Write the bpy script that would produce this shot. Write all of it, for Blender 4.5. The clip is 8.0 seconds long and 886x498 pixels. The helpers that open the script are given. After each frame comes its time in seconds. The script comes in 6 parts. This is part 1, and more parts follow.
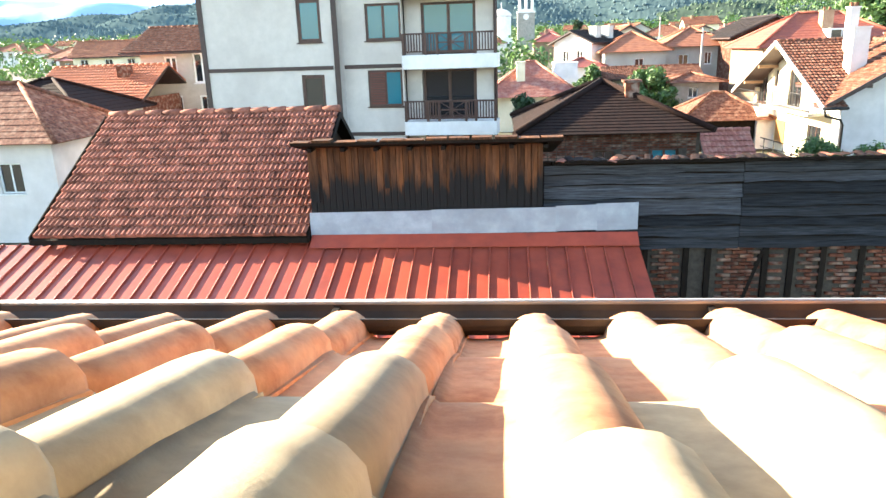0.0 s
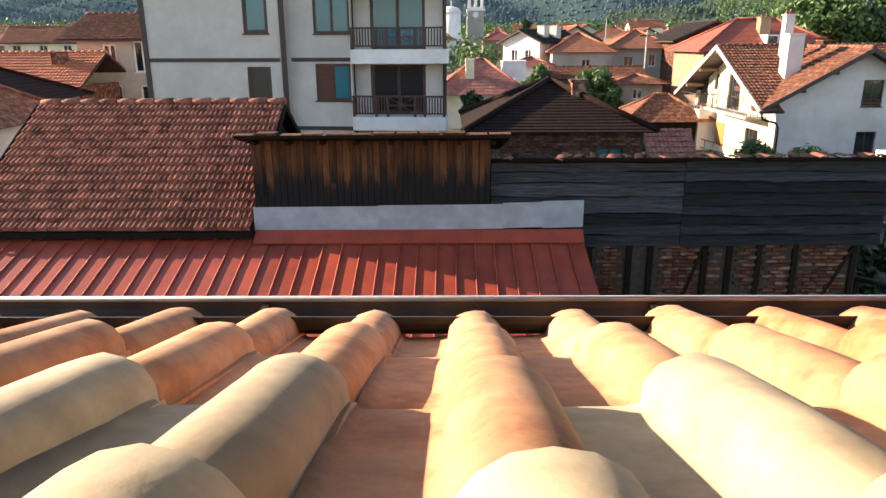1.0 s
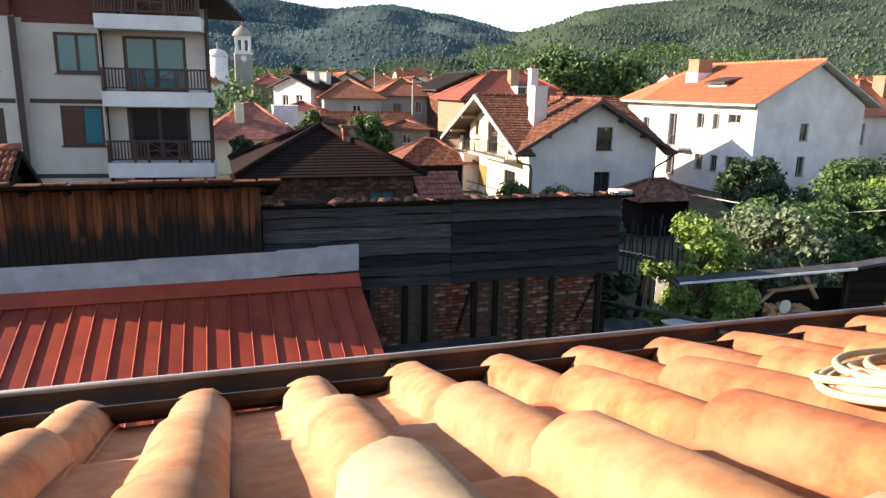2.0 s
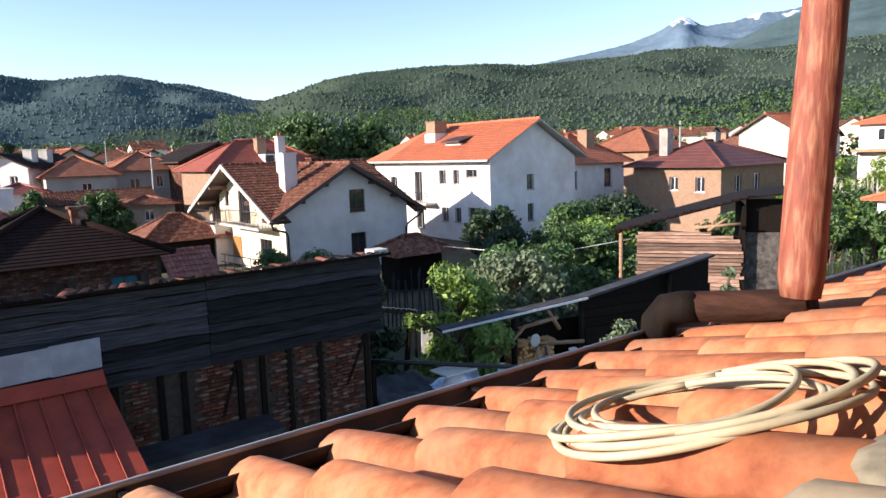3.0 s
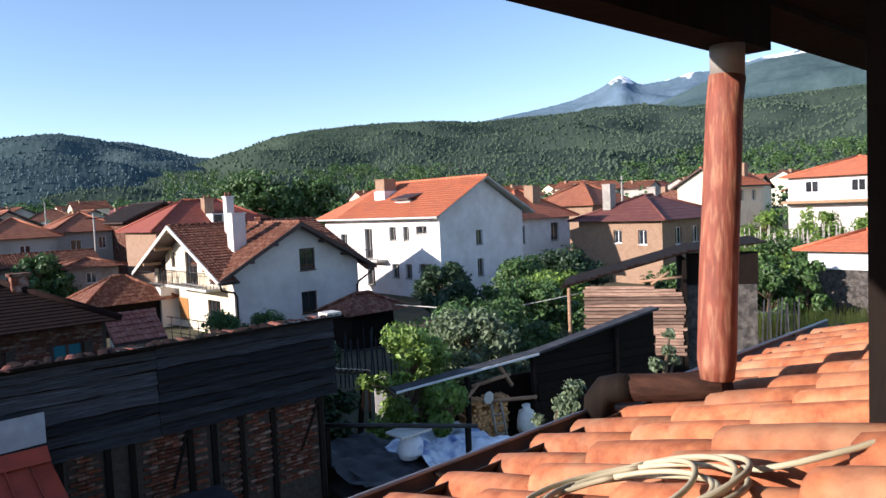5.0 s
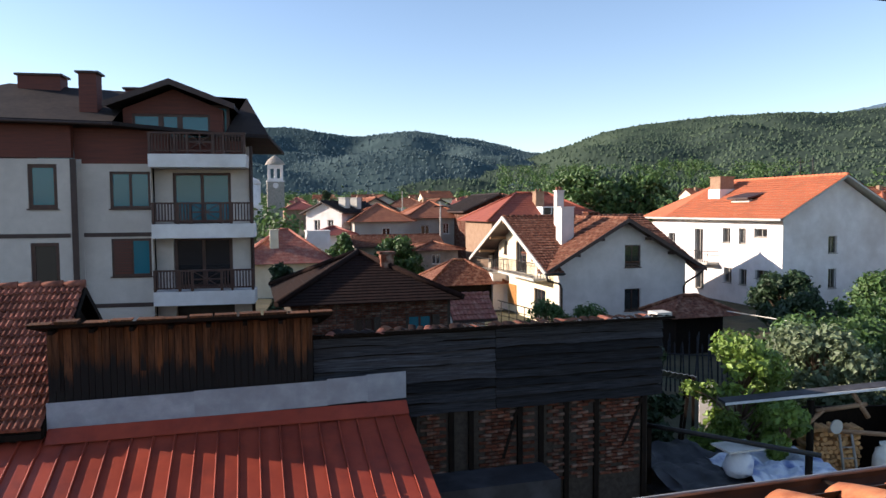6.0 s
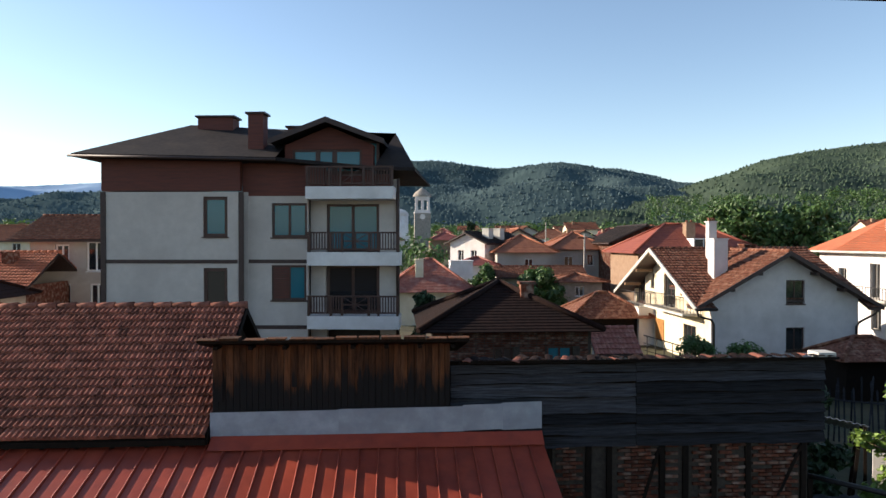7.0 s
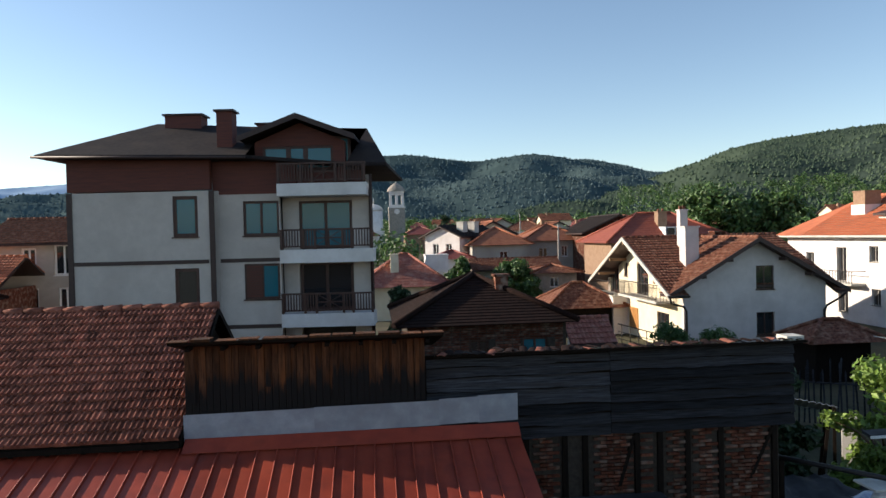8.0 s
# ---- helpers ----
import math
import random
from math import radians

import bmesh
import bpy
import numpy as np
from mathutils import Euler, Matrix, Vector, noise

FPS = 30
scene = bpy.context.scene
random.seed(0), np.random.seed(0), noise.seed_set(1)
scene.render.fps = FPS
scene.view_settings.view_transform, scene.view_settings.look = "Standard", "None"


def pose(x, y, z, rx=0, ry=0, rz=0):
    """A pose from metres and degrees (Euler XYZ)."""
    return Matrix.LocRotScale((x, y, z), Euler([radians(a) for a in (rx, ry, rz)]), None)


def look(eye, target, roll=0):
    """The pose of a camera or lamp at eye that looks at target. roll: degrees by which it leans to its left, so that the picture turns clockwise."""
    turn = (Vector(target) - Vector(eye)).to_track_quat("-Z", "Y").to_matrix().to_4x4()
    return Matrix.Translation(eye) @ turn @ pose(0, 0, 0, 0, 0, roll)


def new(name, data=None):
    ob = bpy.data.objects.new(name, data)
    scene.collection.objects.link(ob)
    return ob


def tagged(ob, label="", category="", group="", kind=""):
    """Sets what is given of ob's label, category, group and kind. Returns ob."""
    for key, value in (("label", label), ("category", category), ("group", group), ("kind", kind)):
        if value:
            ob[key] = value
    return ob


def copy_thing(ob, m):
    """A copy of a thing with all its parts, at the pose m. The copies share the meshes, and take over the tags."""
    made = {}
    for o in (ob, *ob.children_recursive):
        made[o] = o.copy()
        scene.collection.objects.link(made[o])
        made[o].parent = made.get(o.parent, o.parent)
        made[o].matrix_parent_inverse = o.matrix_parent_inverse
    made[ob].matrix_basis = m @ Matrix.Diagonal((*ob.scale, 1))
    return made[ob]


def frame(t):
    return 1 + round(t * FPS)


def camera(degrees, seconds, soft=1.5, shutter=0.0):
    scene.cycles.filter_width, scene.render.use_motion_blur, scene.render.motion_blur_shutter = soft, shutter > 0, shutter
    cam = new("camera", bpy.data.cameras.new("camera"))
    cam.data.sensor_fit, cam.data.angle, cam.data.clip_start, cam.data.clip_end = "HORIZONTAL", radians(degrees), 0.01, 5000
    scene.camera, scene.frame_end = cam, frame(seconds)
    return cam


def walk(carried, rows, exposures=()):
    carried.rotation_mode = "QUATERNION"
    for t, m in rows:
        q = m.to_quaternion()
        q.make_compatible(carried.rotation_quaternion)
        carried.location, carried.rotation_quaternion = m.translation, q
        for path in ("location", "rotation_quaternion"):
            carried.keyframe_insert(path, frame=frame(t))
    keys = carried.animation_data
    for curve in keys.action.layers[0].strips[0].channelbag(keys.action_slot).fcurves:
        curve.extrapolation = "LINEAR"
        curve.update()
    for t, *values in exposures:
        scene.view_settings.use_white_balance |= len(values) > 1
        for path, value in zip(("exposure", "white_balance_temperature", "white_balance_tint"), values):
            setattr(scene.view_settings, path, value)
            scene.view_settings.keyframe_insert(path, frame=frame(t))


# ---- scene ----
cam = camera(65.0, 8.0)
PATH = [
    (0, (0.042, -0.032, 7.011), (-0.126, 1.882, 6.454), -1.9),
    (0.5, (0.062, 0.026, 6.977), (-0.13, 1.932, 6.403), -0.3),
    (1, (0.062, 0.034, 6.987), (0.042, 1.951, 6.418), -0.3),
    (1.5, (0.048, 0.073, 6.966), (0.22, 2.0, 6.456), 2.8),
    (2, (0.174, 0.084, 7.013), (0.769, 1.941, 6.567), 1.1),
    (2.2, (0.277, 0.158, 7.0), (1.115, 1.927, 6.591), -2.9),
    (3.3, (0.212, 0.068, 7.082), (1.451, 1.617, 6.826), -0.9),
    (3.5, (0.141, 0.003, 7.119), (1.382, 1.55, 6.86), -0.7),
    (4, (0.075, -0.057, 7.156), (1.316, 1.488, 6.886), -0.3),
    (4.2, (0.079, -0.055, 7.155), (1.324, 1.487, 6.891), -0.3),
    (5.3, (0.074, -0.046, 7.238), (1.408, 1.442, 7.172), -3.4),
    (5.5, (0.06, -0.043, 7.25), (1.275, 1.546, 7.207), -2.5),
    (5.8, (-0.2, -0.05, 7.251), (0.688, 1.74, 7.156), -2.0),
    (6, (-0.255, -0.16, 7.235), (0.281, 1.764, 7.122), -0.4),
    (6.5, (-0.252, -0.289, 7.232), (-0.086, 1.703, 7.149), 0.2),
    (7, (-0.170, -0.300, 7.193), (-0.038, 1.696, 7.171), -0.0),
    (7.5, (-0.131, -0.311, 7.208), (0.064, 1.680, 7.208), -0.6),
    (8, (-0.111, -0.282, 7.198), (0.091, 1.707, 7.158), -1.4),
]
ROWS = [(t, look(eye, target, roll)) for t, eye, target, roll in PATH]
EXPOSURES = [(0, 3.12, 6900, 5), (0.5, 2.25, 7500, 9), (1.0, 1.88, 7400, 15), (1.5, 1.71, 7100, 17), (2.2, 1.52, 7000, 17), (3.3, 1.06, 5850, 17), (4.2, 1.02, 5650, 18), (5.5, 0.9, 6050, 14), (6.0, 1.0, 6400, 16), (6.5, 1.0, 6650, 14), (7.5, 0.71, 6500, 10), (8.0, 0.67, 6500, 10)]
walk(cam, ROWS, EXPOSURES)

# ---- world and sun ----
SUN_LEFT, SUN_UP = 71.0, 18.5
world = bpy.data.worlds.new("sky")
scene.world = world
world.use_nodes = True
wn = world.node_tree
sky = wn.nodes.new("ShaderNodeTexSky")
sky.sky_type = "NISHITA"
sky.sun_disc = False
sky.sun_elevation, sky.sun_rotation = radians(SUN_UP), radians(-SUN_LEFT)
sky.altitude, sky.air_density, sky.dust_density, sky.ozone_density = 900, 1.0, 0.35, 1.1
bg = wn.nodes["Background"]
bg.inputs["Strength"].default_value = 0.118
wn.links.new(sky.outputs[0], bg.inputs["Color"])
sun = new("sun", bpy.data.lights.new("sun", "SUN"))
sun.data.energy, sun.data.angle, sun.data.color = 5.0, radians(0.5), (1.0, 0.87, 0.72)
a, e = radians(SUN_LEFT), radians(SUN_UP)
SUN_DIR = Vector((-math.sin(a) * math.cos(e), math.cos(a) * math.cos(e), math.sin(e)))
sun.matrix_world = look(SUN_DIR * 50, (0, 0, 0))


# ---- materials ----
def srgb(h):
    v = [int(h[i:i + 2], 16) / 255 for i in (0, 2, 4)]
    return tuple(c / 12.92 if c < 0.04 else ((c + 0.055) / 1.055) ** 2.4 for c in v) + (1,)


def mat(name, dark, light, rough=0.8, scale=8.0, detail=6.0, bump=0.3, stretch=(1, 1, 1), rand=0.0, stain=None,
        stain_scale=1.2, stain_amount=0.5, metal=0.0, coords="Object", bump_dist=0.01, spec=0.5, island=False):
    """Two-tone noise material with grain bump, larger stains and a per-piece tone."""
    m = bpy.data.materials.new(name)
    m.use_nodes = True
    nt = m.node_tree
    N, L = nt.nodes, nt.links
    bsdf = N["Principled BSDF"]
    bsdf.inputs["Roughness"].default_value = rough
    bsdf.inputs["Metallic"].default_value = metal
    bsdf.inputs["Specular IOR Level"].default_value = spec
    tc = N.new("ShaderNodeTexCoord")
    mp = N.new("ShaderNodeMapping")
    mp.inputs["Scale"].default_value = stretch
    L.new(tc.outputs[coords], mp.inputs["Vector"])
    vec = mp.outputs[0]
    if rand:
        info = N.new("ShaderNodeNewGeometry" if island else "ShaderNodeObjectInfo")
        rnd = info.outputs["Random Per Island" if island else "Random"]
        off = N.new("ShaderNodeVectorMath")
        off.operation = "MULTIPLY_ADD"
        comb = N.new("ShaderNodeCombineXYZ")
        for i in range(3):
            L.new(rnd, comb.inputs[i])
        L.new(comb.outputs[0], off.inputs[0])
        off.inputs[1].default_value = (37, 53, 71)
        L.new(vec, off.inputs[2])
        vec = off.outputs[0]
    n1 = N.new("ShaderNodeTexNoise")
    n1.inputs["Scale"].default_value, n1.inputs["Detail"].default_value = scale, detail
    n1.inputs["Roughness"].default_value = 0.65
    L.new(vec, n1.inputs["Vector"])
    ramp = N.new("ShaderNodeValToRGB")
    ramp.color_ramp.elements[0].position, ramp.color_ramp.elements[1].position = 0.3, 0.7
    ramp.color_ramp.elements[0].color, ramp.color_ramp.elements[1].color = dark, light
    L.new(n1.outputs[0], ramp.inputs[0])
    col = ramp.outputs[0]
    if stain:
        n2 = N.new("ShaderNodeTexNoise")
        n2.inputs["Scale"].default_value, n2.inputs["Detail"].default_value = stain_scale, 5
        L.new(vec, n2.inputs["Vector"])
        r2 = N.new("ShaderNodeValToRGB")
        r2.color_ramp.elements[0].position, r2.color_ramp.elements[1].position = 0.48, 0.68
        r2.color_ramp.elements[1].color = (stain_amount,) * 3 + (1,)
        L.new(n2.outputs[0], r2.inputs[0])
        mx = N.new("ShaderNodeMix")
        mx.data_type = "RGBA"
        L.new(r2.outputs[0], mx.inputs[0])
        L.new(col, mx.inputs[6])
        mx.inputs[7].default_value = stain
        col = mx.outputs[2]
    if rand:
        hsv = N.new("ShaderNodeHueSaturation")
        mr = N.new("ShaderNodeMapRange")
        mr.inputs[3].default_value, mr.inputs[4].default_value = 1 - rand, 1 + rand
        L.new(rnd, mr.inputs[0])
        L.new(mr.outputs[0], hsv.inputs["Value"])
        L.new(col, hsv.inputs["Color"])
        col = hsv.outputs[0]
    L.new(col, bsdf.inputs["Base Color"])
    if bump:
        bp = N.new("ShaderNodeBump")
        bp.inputs["Strength"].default_value, bp.inputs["Distance"].default_value = bump, bump_dist
        L.new(n1.outputs[0], bp.inputs["Height"])
        L.new(bp.outputs[0], bsdf.inputs["Normal"])
    return m


M = {}
M["near_tile"] = mat("near_clay_tile", srgb("8a4729"), srgb("c0784d"), 0.88, 20, detail=11, rand=0.24, stain=srgb("b48f6c"), stain_scale=6, stain_amount=0.5, bump=0.4, bump_dist=0.004)
M["pale_tile"] = mat("lime_washed_tile", srgb("93826a"), srgb("b8a586"), 0.9, 12, rand=0.12, stain=srgb("6c6150"), stain_scale=4, stain_amount=0.6, bump=0.5, bump_dist=0.004)
M["tan_tile"] = mat("pale_tan_clay_tile", srgb("9c6644"), srgb("c8946a"), 0.88, 20, detail=11, rand=0.2, stain=srgb("b79a78"), stain_scale=6, stain_amount=0.6, bump=0.4, bump_dist=0.004)
M["town_tile"] = mat("town_roof_tile", srgb("7a4530"), srgb("a06445"), 0.88, 2, stain=srgb("6c3f2f"), stain_scale=0.5, rand=0.2, bump=0.3)
M["mortar"] = mat("pale_mortar", srgb("6f6653"), srgb("948a72"), 0.95, 22, stain=srgb("5c5a4a"), stain_scale=6, bump=0.6, bump_dist=0.004)
M["gutter"] = mat("zinc_gutter", srgb("34302c"), srgb("4c4742"), 0.6, 6, metal=0.2, stain=srgb("3a322b"), bump=0.1)
M["gutter_rim"] = mat("pale_zinc_rim", srgb("9a9a98"), srgb("b8b8b6"), 0.5, 6, metal=0.2, stain=srgb("77736d"), bump=0.1)
M["barn_tile"] = mat("barn_clay_tile", srgb("744436"), srgb("aa6f5b"), 0.9, 9, rand=0.3, stain=srgb("50332a"), stain_scale=3, stain_amount=0.7, bump=0.5, spec=0.15)
M["red_sheet"] = mat("red_painted_sheet", srgb("8a3524"), srgb("a4462f"), 0.5, 1.6, rand=0.12, stain=srgb("6b2e24"), stain_scale=2.5, stain_amount=0.5, bump=0.08, spec=0.4)
M["zinc"] = mat("galvanised_sheet", srgb("828c9a"), srgb("a6afbb"), 0.45, 2.2, metal=0.35, rand=0.08, stain=srgb("8a919b"), stain_scale=3, stain_amount=0.7, bump=0.06)
M["old_board"] = mat("weathered_board", srgb("261a15"), srgb("654736"), 0.9, 3.0, stretch=(9, 9, 0.9), rand=0.4, stain=srgb("6e4730"), stain_scale=0.9, stain_amount=0.6, bump=0.6, spec=0.15)
# the shed boards have gone black from the foot up, with a ragged edge
m = M["old_board"]
N, L = m.node_tree.nodes, m.node_tree.links
geo = N.new("ShaderNodeNewGeometry")
sep = N.new("ShaderNodeSeparateXYZ")
L.new(geo.outputs["Position"], sep.inputs[0])
mul = N.new("ShaderNodeMath")
mul.operation = "MULTIPLY_ADD"
L.new(N["Noise Texture"].outputs[0], mul.inputs[0])
mul.inputs[1].default_value = -1.1
jag = N.new("ShaderNodeMath")
jag.operation = "MULTIPLY_ADD"
L.new(N["Object Info"].outputs["Random"], jag.inputs[0])
jag.inputs[1].default_value = 0.38
L.new(sep.outputs[2], jag.inputs[2])
L.new(jag.outputs[0], mul.inputs[2])
mr = N.new("ShaderNodeMapRange")
mr.inputs[1].default_value, mr.inputs[2].default_value = 4.3, 4.5
L.new(mul.outputs[0], mr.inputs[0])
mx = N.new("ShaderNodeMix")
mx.data_type = "RGBA"
L.new(mr.outputs[0], mx.inputs[0])
mx.inputs[6].default_value = srgb("242120")
hs = N.new("ShaderNodeHueSaturation")
hs.inputs["Saturation"].default_value, hs.inputs["Value"].default_value = 1.1, 1.15
L.new(N["Principled BSDF"].inputs["Base Color"].links[0].from_socket, hs.inputs["Color"])
L.new(hs.outputs[0], mx.inputs[7])
L.new(mx.outputs[2], N["Principled BSDF"].inputs["Base Color"])
M["grey_board"] = mat("grey_weathered_board", srgb("18181a"), srgb("47484d"), 0.9, 3.0, stretch=(0.7, 9, 14), rand=0.6, stain=srgb("33302f"), stain_scale=0.8, stain_amount=0.7, bump=0.6, spec=0.15)
M["dark_wood"] = mat("dark_timber", srgb("120d0a"), srgb("231a13"), 0.85, 4, stretch=(5, 5, 1.2), rand=0.2, bump=0.5, spec=0.15)
M["log_wood"] = mat("brown_log_wood", srgb("7d5b42"), srgb("a98a6c"), 0.9, 4, stretch=(0.8, 5, 9), rand=0.25, stain=srgb("5f4838"), bump=0.5)
M["red_post"] = mat("red_stained_post", srgb("6e3a2b"), srgb("96523c"), 0.7, 5, stretch=(9, 9, 1.6), stain=srgb("c7936f"), stain_scale=5.5, stain_amount=0.5, bump=0.7, bump_dist=0.008)
M["shed_plank"] = mat("rough_red_brown_plank", srgb("77584a"), srgb("b3937c"), 0.92, 4, stretch=(0.8, 5, 9), rand=0.55, stain=srgb("523a30"), stain_amount=0.8, bump=0.6)
M["log_bark"] = mat("rusty_dark_steel", srgb("26170f"), srgb("4a2f23"), 0.85, 6, stretch=(6, 1.2, 6), stain=srgb("1f1612"), stain_scale=2, bump=0.7, spec=0.15)
M["bark"] = mat("bark", srgb("4b3a2c"), srgb("75604b"), 0.95, 9, bump=0.7)
M["brick"] = mat("old_brick", srgb("40231a"), srgb("6e4130"), 0.95, 10, rand=0.4, stain=srgb("9a8c7e"), stain_scale=4, stain_amount=0.5, bump=0.6, spec=0.15)
M["brick_mortar"] = mat("old_mortar", srgb("35302b"), srgb("4c453e"), 0.95, 9, bump=0.6, spec=0.15)
M["white_plaster"] = mat("white_plaster", srgb("d6cfca"), srgb("e8e2de"), 0.9, 1.5, stain=srgb("c4bab1"), stain_scale=0.5, stain_amount=0.6, bump=0.15)
M["apt_plaster"] = mat("pale_grey_plaster", srgb("bcb0a6"), srgb("cbbfb5"), 0.9, 2.0, stain=srgb("ada198"), stain_scale=0.4, stain_amount=0.5, bump=0.1)
M["gable_plaster"] = mat("off_white_plaster", srgb("c6bcb6"), srgb("d6ccc6"), 0.9, 1.5, stain=srgb("b4a9a1"), stain_scale=0.5, stain_amount=0.6, bump=0.15)
M["cream_plaster"] = mat("cream_plaster", srgb("dccdae"), srgb("e8dbc0"), 0.9, 1.5, stain=srgb("cbb997"), stain_scale=0.6, bump=0.15)
M["grey_plaster"] = mat("grey_plaster", srgb("a19a90"), srgb("b8b1a6"), 0.9, 1.2, stain=srgb("857d73"), stain_scale=0.6, bump=0.2)
M["brown_clad"] = mat("brown_cladding", srgb("522820"), srgb("6c3527"), 0.7, 2.0, stretch=(0.5, 1, 6), bump=0.2)
M["brown_trim"] = mat("dark_brown_trim", srgb("33211c"), srgb("45302a"), 0.55, 6, bump=0.1)
M["dark_roof"] = mat("dark_shingle_roof", srgb("1e1a1a"), srgb("332c2b"), 0.85, 5, stain=srgb("40352f"), stain_scale=0.8, bump=0.4, spec=0.2)
# Dark old tile, darkened further to hold the shade on the hipped house
M["old_dark_tile"] = mat("darkened_old_tile", srgb("190f0c"), srgb("2c1b16"), 0.95, 6, stain=srgb("14100e"), stain_scale=0.9, bump=0.5, spec=0.15)
M["orange_tile"] = mat("orange_clay_roof", srgb("a85c3d"), srgb("c4744f"), 0.85, 4, stain=srgb("9c5a3e"), stain_scale=0.7, stain_amount=0.6, bump=0.4)
M["brown_tile"] = mat("brown_clay_roof", srgb("38201a"), srgb("8a5844"), 0.88, 9, stain=srgb("b08a72"), stain_scale=3.5, stain_amount=0.45, bump=0.6, spec=0.15)
M["red_roof"] = mat("dark_red_roof", srgb("743a31"), srgb("8c493c"), 0.6, 2, stain=srgb("77352d"), stain_scale=0.9, bump=0.2)
M["maroon_roof"] = mat("maroon_sheet_roof", srgb("552c26"), srgb("6b3c35"), 0.7, 2, stain=srgb("744638"), stain_scale=0.9, bump=0.2)
M["wine_tile"] = mat("wine_red_clay_roof", srgb("7a4238"), srgb("a0614f"), 0.85, 5, stain=srgb("b58a78"), stain_scale=2.2, stain_amount=0.5, bump=0.5)
M["bright_red_roof"] = mat("bright_red_roof", srgb("7c392b"), srgb("985038"), 0.75, 3, stain=srgb("77352d"), stain_scale=0.9, bump=0.3)
M["ochre_wood"] = mat("ochre_varnished_wood", srgb("8a5a2a"), srgb("b5813f"), 0.6, 4, stretch=(1, 6, 1), stain=srgb("75491f"), bump=0.2)
M["tan_brick"] = mat("tan_brickwork", srgb("846a55"), srgb("9c8169"), 0.95, 8, stain=srgb("7c5e48"), stain_scale=2, bump=0.4)
M["stone"] = mat("grey_stone", srgb("8b857c"), srgb("aaa399"), 0.95, 2.5, stain=srgb("75706a"), stain_scale=1, bump=0.4)
M["rubble"] = mat("rubble_stone_wall", srgb("2f2b28"), srgb("6b645c"), 0.95, 4.5, stain=srgb("24211f"), stain_scale=6, stain_amount=0.8, bump=1.0, bump_dist=0.06)
M["concrete"] = mat("pale_concrete", srgb("b5b1a8"), srgb("cbc7bd"), 0.9, 6, stain=srgb("9a958b"), bump=0.3)
M["iron"] = mat("dark_iron", srgb("262424"), srgb("3a3735"), 0.5, 10, metal=0.5, bump=0.05)
M["white_frame"] = mat("white_paint", srgb("d4d4d0"), srgb("e6e6e3"), 0.5, 5, bump=0.05)
M["wood_frame"] = mat("brown_window_frame", srgb("3a221a"), srgb("513226"), 0.5, 5, bump=0.1)
M["soil"] = mat("garden_soil_and_grass", srgb("2c2a1a"), srgb("454528"), 1.0, 0.9, stain=srgb("5d5138"), stain_scale=0.2, stain_amount=0.8, bump=0.8, bump_dist=0.08)
M["cable"] = mat("cream_cable", srgb("ac9f80"), srgb("c4b797"), 0.6, 8, bump=0.05)
M["cut_wood"] = mat("cut_log_end", srgb("b98450"), srgb("dfb27c"), 0.9, 20, rand=0.25, bump=0.3)
M["tarp"] = mat("white_blue_tarpaulin", srgb("c9cfd8"), srgb("e4e6ea"), 0.45, 2.5, stain=srgb("5f74a8"), stain_scale=3.0, stain_amount=0.9, bump=0.3, bump_dist=0.03)
M["black_tarp"] = mat("black_roofing_felt", srgb("242326"), srgb("3a393c"), 0.7, 3, stain=srgb("57565a"), stain_scale=2, bump=0.4)
M["sack"] = mat("white_sack", srgb("cfcbc0"), srgb("e6e2d8"), 0.8, 8, bump=0.5)
M["dark_inside"] = mat("unlit_interior", srgb("3a3531"), srgb("4a443f"), 0.9, 3, bump=0.1)


def leaf_mat(name, dark, light, rough=0.55):
    m = mat(name, dark, light, rough, 1.3, rand=0.35, island=True, bump=0)
    b = m.node_tree.nodes["Principled BSDF"]
    b.inputs["Subsurface Weight"].default_value = 0.0
    tr = m.node_tree.nodes.new("ShaderNodeBsdfTranslucent")
    mx = m.node_tree.nodes.new("ShaderNodeMixShader")
    mx.inputs[0].default_value = 0.25
    src = b.inputs["Base Color"].links[0].from_socket
    m.node_tree.links.new(src, tr.inputs["Color"])
    m.node_tree.links.new(b.outputs[0], mx.inputs[1])
    m.node_tree.links.new(tr.outputs[0], mx.inputs[2])
    m.node_tree.links.new(mx.outputs[0], m.node_tree.nodes["Material Output"].inputs["Surface"])
    return m


M["leaf"] = leaf_mat("tree_leaves", srgb("35502a"), srgb("5a763c"))
M["leaf_dark"] = leaf_mat("dark_tree_leaves", srgb("22361f"), srgb("3a5030"))
# Brighter leaf green: sunlight on vines and bushes is put into the colour
M["leaf_vine"] = leaf_mat("sun_bright_leaves", srgb("516e2e"), srgb("80983f"))
M["leaf_grey"] = leaf_mat("grey_green_leaves", srgb("4c5c40"), srgb("7d8a68"))
M["grass"] = leaf_mat("tall_yellow_green_grass", srgb("68753c"), srgb("969c58"))


def glass_mat(name, color, rough=0.06):
    m = bpy.data.materials.new(name)
    m.use_nodes = True
    b = m.node_tree.nodes["Principled BSDF"]
    b.inputs["Base Color"].default_value = color
    b.inputs["Roughness"].default_value = rough
    b.inputs["Specular IOR Level"].default_value = 1.0
    b.inputs["Coat Weight"].default_value = 0.6
    b.inputs["Coat Roughness"].default_value = 0.03
    return m


M["glass"] = glass_mat("dark_window_glass", (0.02, 0.022, 0.025, 1))
# Blue base colour stands in for the sky reflected in the panes
M["glass_blue"] = glass_mat("sky_toned_window_glass", (0.02, 0.14, 0.18, 1), 0.1)
b = M["glass_blue"].node_tree.nodes["Principled BSDF"]
